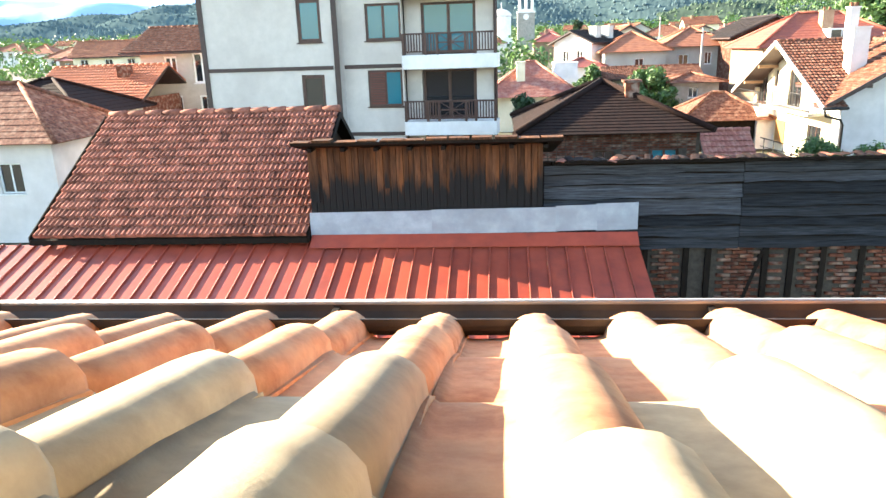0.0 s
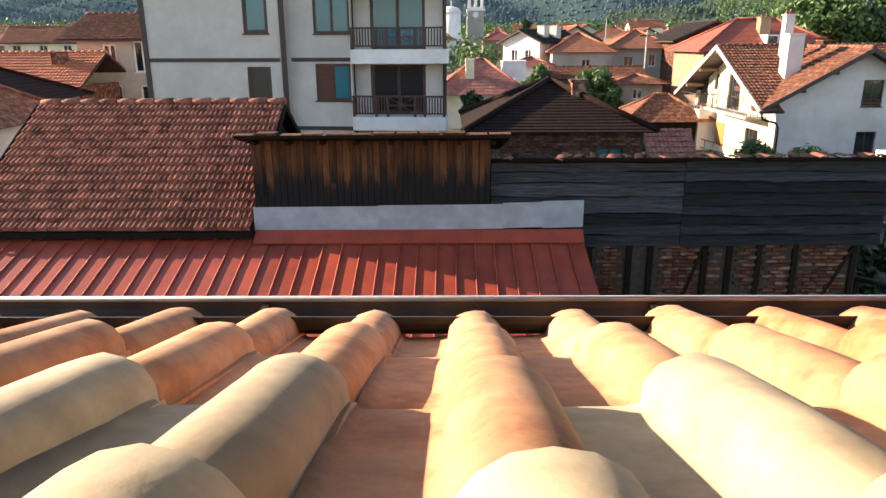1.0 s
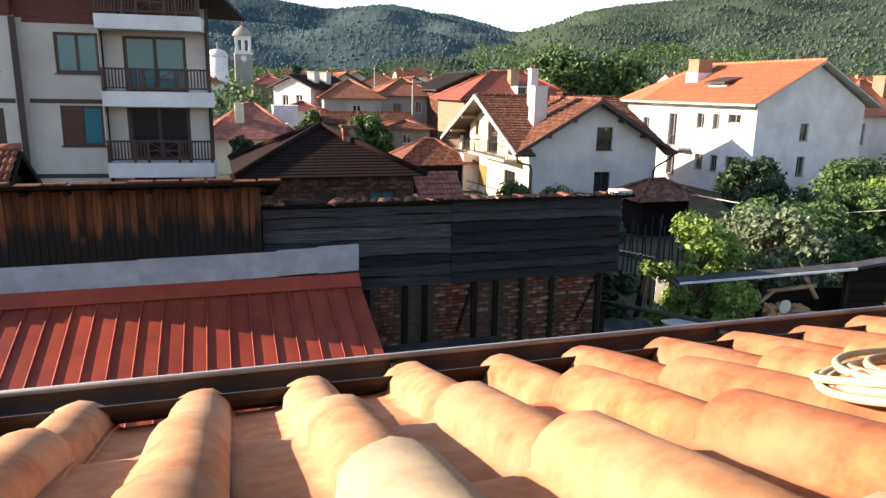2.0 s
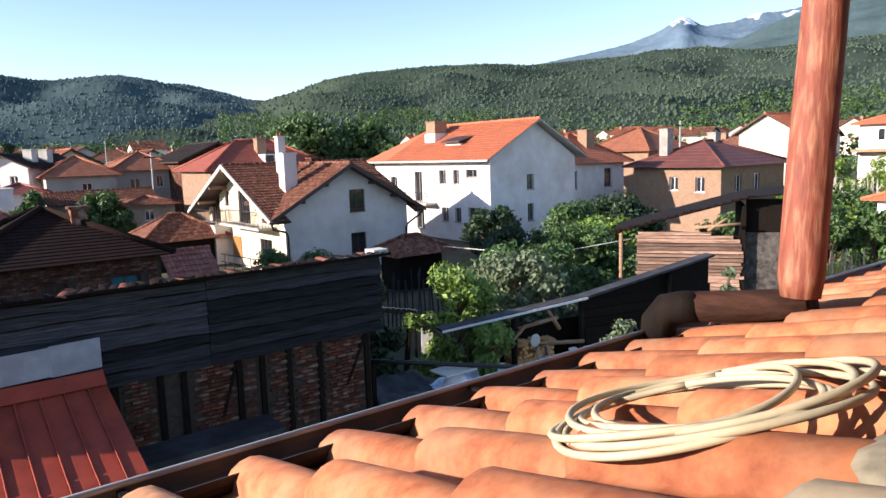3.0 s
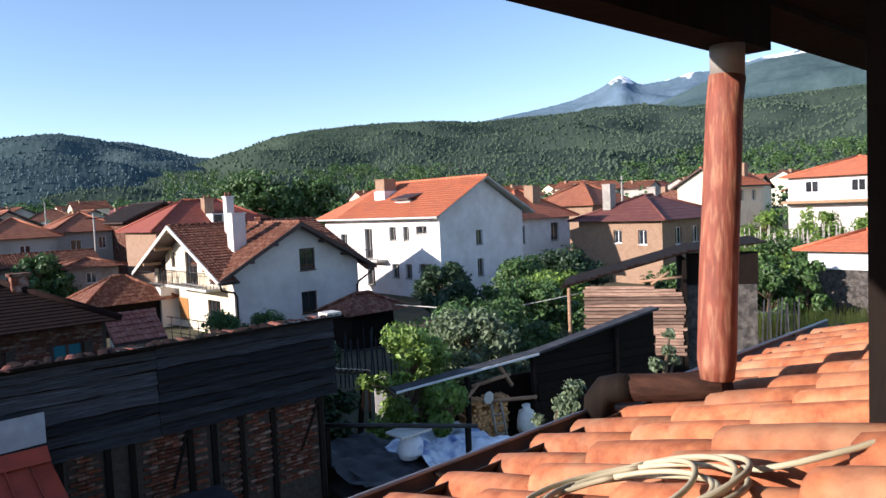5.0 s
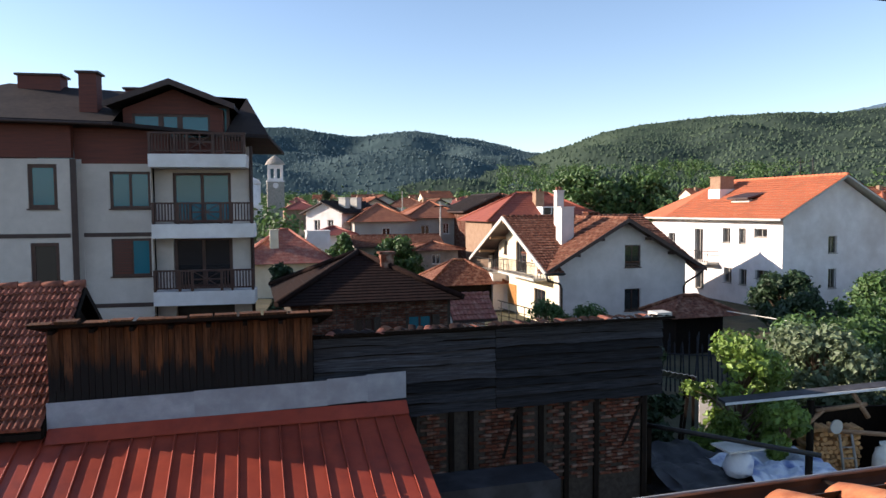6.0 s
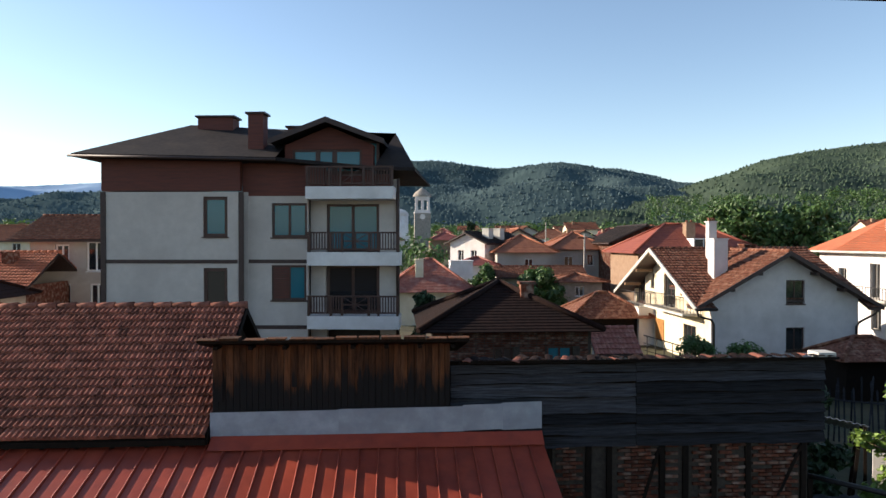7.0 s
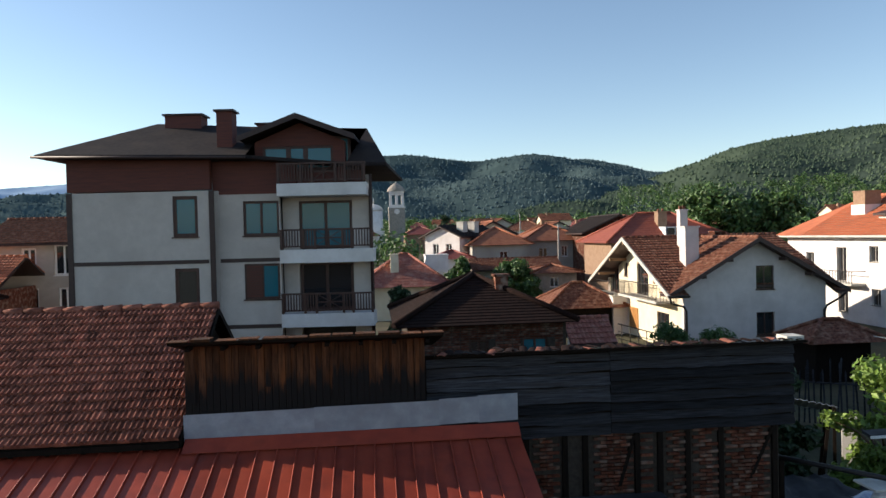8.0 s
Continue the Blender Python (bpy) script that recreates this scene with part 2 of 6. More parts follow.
b.inputs["Specular IOR Level"].default_value, b.inputs["Coat Weight"].default_value = 0.5, 0.0


# ---- mesh helpers ----
def box(bm, x0, y0, z0, x1, y1, z1, m=None):
    v = [bm.verts.new((x, y, z)) for z in (z0, z1) for y in (y0, y1) for x in (x0, x1)]
    for f in ((0, 2, 3, 1), (4, 5, 7, 6), (0, 1, 5, 4), (2, 6, 7, 3), (0, 4, 6, 2), (1, 3, 7, 5)):
        bm.faces.new([v[i] for i in f])
    if m is not None:
        bmesh.ops.transform(bm, matrix=m, verts=v)
    return v


def prism(bm, pts, axis, a0, a1):
    """A flat outline, given in the two other axes, drawn out along one axis from a0 to a1."""
    def at(p, s):
        return {"x": (s, p[0], p[1]), "y": (p[0], s, p[1]), "z": (p[0], p[1], s)}[axis]
    lo = [bm.verts.new(at(p, a0)) for p in pts]
    hi = [bm.verts.new(at(p, a1)) for p in pts]
    bm.faces.new(lo)
    bm.faces.new(hi[::-1])
    for i in range(len(pts)):
        j = (i + 1) % len(pts)
        bm.faces.new((lo[j], lo[i], hi[i], hi[j]))
    return lo + hi


def tube(bm, points, radii, sides=8, caps=True, wobble=0.0, seed=0):
    """A round rod through points, with a radius at each."""
    rng = random.Random(seed)
    pts = [Vector(p) for p in points]
    rings = []
    ref = Vector((0.13, 0.31, 1)).normalized()
    for i, p in enumerate(pts):
        d = (pts[min(i + 1, len(pts) - 1)] - pts[max(i - 1, 0)]).normalized()
        if abs(d.dot(ref)) > 0.95:
            ref = Vector((1, 0.2, 0.1)).normalized()
        u = d.cross(ref).normalized()
        w = d.cross(u)
        r = radii[i] if isinstance(radii, (list, tuple)) else radii
        rings.append([bm.verts.new(p + (u * math.cos(k * math.tau / sides) + w * math.sin(k * math.tau / sides)) * r * (1 + rng.uniform(-wobble, wobble))) for k in range(sides)])
    for r0, r1 in zip(rings, rings[1:]):
        for k in range(sides):
            f = bm.faces.new((r0[k], r0[(k + 1) % sides], r1[(k + 1) % sides], r1[k]))
            f.smooth = True
    if caps:
        bm.faces.new(rings[0][::-1])
        bm.faces.new(rings[-1])


def obj(name, bm, material, parent=None, label="", fix=True):
    if fix:
        bmesh.ops.recalc_face_normals(bm, faces=bm.faces)
    me = bpy.data.meshes.new(name)
    bm.to_mesh(me)
    bm.free()
    me.materials.append(material)
    ob = new(name, me)
    if parent is not None:
        ob.parent = parent
    if label:
        tagged(ob, label)
    return ob


def part(name, bm, material, parent, label=""):
    return obj(name, bm, material, parent, label)


def part_data(name, verts, faces, material, parent, label="", smooth=False):
    me = bpy.data.meshes.new(name)
    me.from_pydata(verts, [], faces)
    me.materials.append(material)
    if smooth:
        me.polygons.foreach_set("use_smooth", [True] * len(me.polygons))
    me.update()
    ob = new(name, me)
    ob.parent = parent
    if label:
        tagged(ob, label)
    return ob


def shared(name, me, parent, m):
    """A piece of its own on a mesh that alike pieces share."""
    ob = new(name, me)
    ob.parent = parent
    ob.matrix_local = m
    return ob


def piece_mesh(name, bm, material, smooth=False):
    bmesh.ops.recalc_face_normals(bm, faces=bm.faces)
    me = bpy.data.meshes.new(name)
    bm.to_mesh(me)
    bm.free()
    if smooth:
        me.polygons.foreach_set("use_smooth", [True] * len(me.polygons))
    me.materials.append(material)
    return me


def thing(name, label, category, m=None, group="", kind=""):
    ob = new(name)
    ob.empty_display_size = 0.2
    if m is not None:
        ob.matrix_world = m
    return tagged(ob, label, category, group, kind)


def one_box(name, dims, material, parent, label=""):
    bm = bmesh.new()
    box(bm, *dims)
    return part(name, bm, material, parent, label)


def tiled_slope(origin, along, down, length, run, up, pitch=0.2, course=0.34, amp=0.042, step=0.05, sub=4, jitter=0.006, seed=1):
    """Verts and faces of overlapping courses of wavy tiles: origin at the ridge, along the ridge, down the slope."""
    rng = np.random.RandomState(seed)
    o, A, D, U = (np.array(v, float) for v in (origin, along, down, up))
    nu = max(2, int(round(length / pitch * sub)))
    nc = max(1, int(round(run / course)))
    us = np.linspace(0, length, nu + 1)
    wave = amp * np.abs(np.sin(np.pi * us / pitch))
    verts, faces = [], []
    for c in range(nc):
        v0, v1 = run * c / nc, run * (c + 1) / nc + 0.02
        j = np.repeat(rng.uniform(-jitter, jitter, nu // sub + 2), sub)[: nu + 1]
        base = len(verts)
        rows = ((v0, 0.0), (v1, step), (v1, step - 0.025))
        for v, h in rows:
            pts = o + np.outer(us, A) + D * v + np.outer(wave * (0.8 if h == 0 else 1) + h + j, U)
            verts.extend(pts.tolist())
        n = nu + 1
        for r in range(2):
            for i in range(nu):
                a0 = base + r * n + i
                faces.append((a0, a0 + n, a0 + n + 1, a0 + 1))
    return verts, faces


def holed_wall(bm, axis, pos, thick, u0, u1, z0, z1, holes):
    """A wall with openings: axis 'x' runs along x at y = pos, 'y' along y at x = pos. holes: (u0, u1, z0, z1)."""
    us = sorted({u0, u1, *[h[i] for h in holes for i in (0, 1)]})
    zs = sorted({z0, z1, *[h[i] for h in holes for i in (2, 3)]})
    for i in range(len(us) - 1):
        run = None
        for j in range(len(zs) - 1):
            uc, zc = (us[i] + us[i + 1]) / 2, (zs[j] + zs[j + 1]) / 2
            hole = any(h[0] < uc < h[1] and h[2] < zc < h[3] for h in holes)
            if not hole:
                run = [zs[j], zs[j + 1]] if run is None else [run[0], zs[j + 1]]
            if run and (hole or j == len(zs) - 2):
                if axis == "x":
                    box(bm, us[i], pos, run[0], us[i + 1], pos + thick, run[1])
                else:
                    box(bm, pos, us[i], run[0], pos + thick, us[i + 1], run[1])
                run = None


def window(parent, axis, pos, out, u0, u1, z0, z1, frame_mat, glass, mullions=1, depth=0.10, sill=True, fw=0.06, bars=0, name="window"):
    """A window in an opening: frame, panes and sill. out: +1 or -1, the way the wall faces on its axis."""
    bm = bmesh.new()
    p = pos - out * depth
    lo, hi = min(p, p - out * 0.06), max(p, p - out * 0.06)

    def bx(b, a0, a1, c0, c1, d0=lo, d1=hi):
        if axis == "x":
            box(b, a0, d0, c0, a1, d1, c1)
        else:
            box(b, d0, a0, c0, d1, a1, c1)
    bx(bm, u0, u1, z0, z0 + fw)
    bx(bm, u0, u1, z1 - fw, z1)
    bx(bm, u0, u0 + fw, z0 + fw, z1 - fw)
    bx(bm, u1 - fw, u1, z0 + fw, z1 - fw)
    n = mullions + 1
    w = (u1 - u0 - 2 * fw) / n
    for k in range(1, n):
        c = u0 + fw + k * w
        bx(bm, c - fw / 2, c + fw / 2, z0 + fw, z1 - fw)
    for k in range(bars):
        c = z0 + (z1 - z0) * (k + 1) / (bars + 1)
        bx(bm, u0 + fw, u1 - fw, c - 0.02, c + 0.02)
    win = part(name, bm, frame_mat, parent)
    q = p - out * 0.03
    for k in range(n):
        b2 = bmesh.new()
        bx(b2, u0 + fw + k * w, u0 + fw + (k + 1) * w, z0 + fw, z1 - fw, min(q, q - out * 0.012), max(q, q - out * 0.012))
        part("pane", b2, glass, win)
    if sill:
        b3 = bmesh.new()
        s0 = pos - out * depth
        s1 = pos + out * 0.06
        bx(b3, u0 - 0.05, u1 + 0.05, z0 - 0.05, z0, min(s0, s1), max(s0, s1))
        part("sill", b3, frame_mat, win)
    return win


# ---- ground and distance ----
def ground_z(r):
    s = min(max((r - 42) / 260, 0), 1)
    return 6.2 * s * s * (3 - 2 * s) + max(r - 300, 0) * 0.012


def polar(name, az, radii, height, material, label, kind, category):
    """A sheet on rings round the place; height(az, r, i, j)."""
    verts, faces = [], []
    for i, d in enumerate(az):
        for j, r in enumerate(radii):
            verts.append((r * math.sin(radians(d)), r * math.cos(radians(d)), height(d, r, i, j)))
    n = len(radii)
    for i in range(len(az) - 1):
        for j in range(n - 1):
            a0 = i * n + j
            faces.append((a0, a0 + 1, a0 + n + 1, a0 + n))
    me = bpy.data.meshes.new(name)
    me.from_pydata(verts, [], faces)
    me.materials.append(material)
    me.polygons.foreach_set("use_smooth", [True] * len(me.polygons))
    return tagged(new(name, me), label, category, kind=kind)


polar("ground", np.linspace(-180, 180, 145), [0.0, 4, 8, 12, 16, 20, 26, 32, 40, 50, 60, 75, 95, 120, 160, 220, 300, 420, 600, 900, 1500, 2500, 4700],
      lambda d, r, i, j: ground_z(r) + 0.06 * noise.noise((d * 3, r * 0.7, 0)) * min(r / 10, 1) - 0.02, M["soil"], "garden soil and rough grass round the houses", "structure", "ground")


# haze: paler tone blotched into the forest colour in place of distant air
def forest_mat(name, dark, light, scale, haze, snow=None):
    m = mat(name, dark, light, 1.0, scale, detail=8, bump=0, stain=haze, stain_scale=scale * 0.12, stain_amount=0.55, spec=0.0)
    nt = m.node_tree
    N, L = nt.nodes, nt.links
    vor = N.new("ShaderNodeTexVoronoi")
    vor.inputs["Scale"].default_value = scale * 5
    L.new(nt.nodes["Mapping"].outputs[0], vor.inputs["Vector"])
    bp = N.new("ShaderNodeBump")
    bp.invert = True
    bp.inputs["Strength"].default_value, bp.inputs["Distance"].default_value = 0.35, 1.6
    L.new(vor.outputs["Distance"], bp.inputs["Height"])
    b = N["Principled BSDF"]
    L.new(bp.outputs[0], b.inputs["Normal"])
    if snow:
        lo, hi = snow
        geo = N.new("ShaderNodeNewGeometry")
        sep = N.new("ShaderNodeSeparateXYZ")
        L.new(geo.outputs["Position"], sep.inputs[0])
        nz = N.new("ShaderNodeTexNoise")
        nz.inputs["Scale"].default_value, nz.inputs["Detail"].default_value = 0.012, 9
        L.new(nt.nodes["Mapping"].outputs[0], nz.inputs["Vector"])
        ad = N.new("ShaderNodeMath")
        ad.operation = "MULTIPLY_ADD"
        L.new(nz.outputs[0], ad.inputs[0])
        ad.inputs[1].default_value = 420
        L.new(sep.outputs[2], ad.inputs[2])
        mr = N.new("ShaderNodeMapRange")
        mr.inputs[1].default_value, mr.inputs[2].default_value = lo, hi
        L.new(ad.outputs[0], mr.inputs[0])
        mx = N.new("ShaderNodeMix")
        mx.data_type = "RGBA"
        L.new(mr.outputs[0], mx.inputs[0])
        L.new(b.inputs["Base Color"].links[0].from_socket, mx.inputs[6])
        mx.inputs[7].default_value = srgb("dfe4ea")
        L.new(mx.outputs[2], b.inputs["Base Color"])
    return m


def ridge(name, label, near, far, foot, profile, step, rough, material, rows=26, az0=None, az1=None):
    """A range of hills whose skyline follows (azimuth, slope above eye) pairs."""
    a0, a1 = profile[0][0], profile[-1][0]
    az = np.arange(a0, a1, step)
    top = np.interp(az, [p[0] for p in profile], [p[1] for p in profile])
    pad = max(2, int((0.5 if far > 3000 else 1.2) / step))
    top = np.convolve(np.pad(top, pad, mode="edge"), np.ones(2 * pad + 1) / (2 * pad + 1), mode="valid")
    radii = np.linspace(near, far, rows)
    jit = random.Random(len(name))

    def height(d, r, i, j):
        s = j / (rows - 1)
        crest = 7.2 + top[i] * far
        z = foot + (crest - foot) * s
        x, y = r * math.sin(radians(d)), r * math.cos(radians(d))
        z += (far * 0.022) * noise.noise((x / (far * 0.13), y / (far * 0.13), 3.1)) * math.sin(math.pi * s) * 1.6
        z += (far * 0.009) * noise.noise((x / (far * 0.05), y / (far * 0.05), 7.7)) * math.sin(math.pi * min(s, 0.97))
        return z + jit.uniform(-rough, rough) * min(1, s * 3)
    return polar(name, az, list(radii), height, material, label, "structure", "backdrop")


# The ranges get bluer and greyer colours: aerial haze is painted in
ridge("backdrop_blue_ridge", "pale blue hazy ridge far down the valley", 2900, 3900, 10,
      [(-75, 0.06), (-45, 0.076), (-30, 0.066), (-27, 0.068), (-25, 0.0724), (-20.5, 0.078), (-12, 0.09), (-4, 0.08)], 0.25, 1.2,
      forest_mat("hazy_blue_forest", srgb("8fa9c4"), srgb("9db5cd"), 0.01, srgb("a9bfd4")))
ridge("backdrop_mountain", "high mountain with forest coloured for haze and patches of snow", 2600, 4300, 20,
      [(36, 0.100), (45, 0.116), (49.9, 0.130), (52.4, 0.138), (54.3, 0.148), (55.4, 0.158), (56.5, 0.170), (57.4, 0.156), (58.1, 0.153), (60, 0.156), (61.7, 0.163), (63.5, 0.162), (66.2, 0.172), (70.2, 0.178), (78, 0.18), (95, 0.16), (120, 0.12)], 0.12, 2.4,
      forest_mat("hazed_mountain_forest_snow", srgb("51656f"), srgb("66798a"), 0.01, srgb("73879a"), snow=(905, 925)), rows=110)
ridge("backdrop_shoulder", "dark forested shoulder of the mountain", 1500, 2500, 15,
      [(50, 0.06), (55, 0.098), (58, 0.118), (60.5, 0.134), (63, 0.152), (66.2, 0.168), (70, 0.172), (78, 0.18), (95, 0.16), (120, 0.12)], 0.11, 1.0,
      forest_mat("hazed_shoulder_forest", srgb("3d4e50"), srgb("506163"), 0.016, srgb("5a6c70")), rows=110)
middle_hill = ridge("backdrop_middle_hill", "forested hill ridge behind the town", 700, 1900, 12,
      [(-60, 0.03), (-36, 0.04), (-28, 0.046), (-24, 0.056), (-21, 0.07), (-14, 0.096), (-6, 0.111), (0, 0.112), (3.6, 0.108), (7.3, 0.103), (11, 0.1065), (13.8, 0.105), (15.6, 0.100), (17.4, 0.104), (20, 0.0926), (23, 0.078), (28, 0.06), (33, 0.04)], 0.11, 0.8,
      forest_mat("hazed_middle_forest", srgb("384749"), srgb("4a5a5a"), 0.02, srgb("5a6a6a")), rows=110)
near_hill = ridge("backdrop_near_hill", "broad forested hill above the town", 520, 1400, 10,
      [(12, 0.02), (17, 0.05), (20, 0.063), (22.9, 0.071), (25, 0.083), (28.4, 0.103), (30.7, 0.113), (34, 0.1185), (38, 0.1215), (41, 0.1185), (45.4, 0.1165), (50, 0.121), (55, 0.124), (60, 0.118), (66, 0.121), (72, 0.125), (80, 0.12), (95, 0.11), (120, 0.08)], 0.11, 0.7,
      forest_mat("hazed_near_forest", srgb("2b3631"), srgb("434f45"), 0.024, srgb("515e4c")), rows=120)



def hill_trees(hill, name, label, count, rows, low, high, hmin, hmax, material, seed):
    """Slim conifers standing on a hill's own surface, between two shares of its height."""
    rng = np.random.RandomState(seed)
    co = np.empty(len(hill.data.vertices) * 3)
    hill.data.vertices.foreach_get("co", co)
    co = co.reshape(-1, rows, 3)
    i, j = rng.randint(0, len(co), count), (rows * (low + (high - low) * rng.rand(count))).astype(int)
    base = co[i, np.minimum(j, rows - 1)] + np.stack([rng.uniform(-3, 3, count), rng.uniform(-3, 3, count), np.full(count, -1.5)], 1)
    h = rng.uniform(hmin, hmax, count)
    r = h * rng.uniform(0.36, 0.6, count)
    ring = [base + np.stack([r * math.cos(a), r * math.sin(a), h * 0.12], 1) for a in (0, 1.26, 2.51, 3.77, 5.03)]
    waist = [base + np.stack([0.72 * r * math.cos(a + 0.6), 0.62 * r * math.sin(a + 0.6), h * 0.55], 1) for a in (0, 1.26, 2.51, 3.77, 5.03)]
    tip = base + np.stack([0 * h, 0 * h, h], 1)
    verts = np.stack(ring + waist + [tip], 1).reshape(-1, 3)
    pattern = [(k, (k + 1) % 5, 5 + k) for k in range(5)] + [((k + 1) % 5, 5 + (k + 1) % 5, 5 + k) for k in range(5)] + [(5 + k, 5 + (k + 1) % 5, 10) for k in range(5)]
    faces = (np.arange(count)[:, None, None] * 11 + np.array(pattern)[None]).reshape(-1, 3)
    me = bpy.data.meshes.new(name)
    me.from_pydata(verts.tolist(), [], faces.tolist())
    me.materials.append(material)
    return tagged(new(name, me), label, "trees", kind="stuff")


# Conifer greens are lightened to carry haze, more so on the farther ridge
hill_trees(near_hill, "hill_conifers", "dense conifers covering the broad hill, haze put into their colour", 30000, 120, 0.0, 1.0, 2.6, 4.8,
           mat("hazed_near_conifers", srgb("39463d"), srgb("55634f"), 1.0, 0.012, rand=0.14, island=True, bump=0, spec=0.0), 1)
hill_trees(middle_hill, "ridge_conifers", "dense conifers covering the ridge behind the town, haze put into their colour", 22000, 110, 0.0, 1.0, 3.0, 5.5,
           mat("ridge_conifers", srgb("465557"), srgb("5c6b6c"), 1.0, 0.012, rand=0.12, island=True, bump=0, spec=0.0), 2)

# ---- own roof: clay tiles, gutter, post, beam ----
SLOPE = 0.32
ANG = math.atan(SLOPE)


def roof_z(y):
    return 6.43 + SLOPE * (1.40 - y)


roof = thing("own_roof", "sunlit orange clay tile roof with a zinc gutter at its eave", "roof", kind="structure")
bm = bmesh.new()
prism(bm, [(-1.05, roof_z(-1.05) - 0.10), (1.36, roof_z(1.36) - 0.10), (1.36, roof_z(1.36) - 0.17), (-1.05, roof_z(-1.05) - 0.17)], "x", -3.2, 4.35)
part("roof_deck", bm, M["dark_wood"], roof)
bm = bmesh.new()
box(bm, -3.2, 1.28, 6.1, 4.35, 1.31, 6.40)
part("fascia_board", bm, M["dark_wood"], roof)


def near_tile_mesh(seed, material):
    """One roll-and-pan clay tile, its lower lip at v = 0, running up to v = 0.44."""
    rng = random.Random(seed)
    prof = [(-0.118, 0.002), (-0.112, 0.010), (-0.095, 0.0), (-0.03, 0.0)]
    for k in range(9):
        t = math.pi * k / 8
        prof.append((0.045 - 0.056 * math.cos(t), 0.004 + 0.050 * math.sin(t) ** 0.85))
    prof += [(0.108, 0.004)]
    bm = bmesh.new()
    rows = []
    th = 0.016
    for s in (0, 1):
        for v, lift, w in ((0.0, 0.0, 1.0), (0.012, 0.006, 1.03), (0.06, 0.006, 1.01), (0.22, 0.002, 0.985), (0.44, -0.006, 0.93)):
            rows.append([bm.verts.new((x * (w if x > -0.05 else 1), -v, z * w + lift - s * th + rng.uniform(-0.0015, 0.0015))) for x, z in prof])
    n = len(prof)
    for s in (0, 5):
        for r in range(4):
            for i in range(n - 1):
                f = bm.faces.new((rows[s + r][i], rows[s + r][i + 1], rows[s + r + 1][i + 1], rows[s + r + 1][i]))
                f.smooth = True
    for i in range(n - 1):
        bm.faces.new((rows[0][i], rows[0][i + 1], rows[5][i + 1], rows[5][i]))
        bm.faces.new((rows[4][i], rows[4][i + 1], rows[9][i + 1], rows[9][i]))
    for r in range(4):
        bm.faces.new((rows[r][0], rows[r + 1][0], rows[r + 6][0], rows[r + 5][0]))
        bm.faces.new((rows[r][-1], rows[r + 1][-1], rows[r + 6][-1], rows[r + 5][-1]))
    return piece_mesh("clay_tile", bm, material)


# gutter: half-round trough with a rolled front bead
bm = bmesh.new()
pr = []
for k in range(11):
    t = math.pi + math.pi * k / 10
    pr.append((1.380 + 0.048 + 0.048 * math.cos(t), 6.440 + 0.055 * math.sin(t)))
outer = [(y, z) for y, z in pr]
inner = [(1.428 + (y - 1.428) * 0.93, 6.442 + (z - 6.442) * 0.93) for y, z in pr[::-1]]
prism(bm, outer + inner, "x", -3.2, 4.4)
gut = part("gutter", bm, M["gutter"], roof, "grey zinc gutter along the eave")
bm = bmesh.new()
tube(bm, [(-3.2, 1.477, 6.444), (4.4, 1.477, 6.444)], 0.007, 8)
part("bead", bm, M["gutter_rim"], gut)
for k in range(9):
    bm = bmesh.new()
    box(bm, -2.9 + k * 0.85, 1.36, 6.430, -2.885 + k * 0.85, 1.474, 6.436)
    part("bracket", bm, M["dark_wood"], gut)

# post, beam and log
post = thing("timber_post", "round red-stained timber post, worn, standing on a rusty pipe", "post")
bm = bmesh.new()
tube(bm, [(2.235, 1.05, 6.60), (2.238, 1.05, 6.66), (2.25, 1.045, 6.95), (2.268, 1.035, 7.25), (2.285, 1.03, 7.5), (2.295, 1.025, 7.585)], [0.054, 0.062, 0.061, 0.059, 0.058, 0.058], 20, wobble=0.03, seed=4)
part("shaft", bm, M["red_post"], post)
bm = bmesh.new()
tube(bm, [(2.295, 1.025, 7.585), (2.298, 1.024, 7.70)], [0.054, 0.054], 20, wobble=0.03, seed=5)
part("bare_top", bm, M["stone"], post, "unpainted grey top of the post")
log = thing("rusty_pipe", "rusty brown pipe lying down the tile slope to the eave", "pipe")
bm = bmesh.new()
tube(bm, [(2.245, 1.02, 6.585), (2.235, 1.12, 6.565), (2.20, 1.22, 6.552), (2.18, 1.33, 6.537), (2.176, 1.36, 6.533)], [0.048, 0.048, 0.048, 0.048, 0.046], 16, wobble=0.04, seed=8)
part("shaft", bm, M["log_bark"], log)
# Cowl is coloured near-black to hold the shadow of its underside
bm = bmesh.new()
tube(bm, [(2.18, 1.33, 6.535), (2.168, 1.38, 6.53), (2.155, 1.43, 6.515), (2.145, 1.455, 6.475), (2.14, 1.46, 6.40)], [0.049, 0.052, 0.055, 0.056, 0.056], 16, wobble=0.02, seed=10)
part("end_cowl", bm, M["dark_wood"], log, "bent cowl on the pipe end, near-black for its shaded underside")


def rise_left(bm):
    """The overhang is out of level: it climbs away from the post."""
    for v in bm.verts:
        v.co.z += 0.0085 * (2.3 - v.co.x) - 0.006


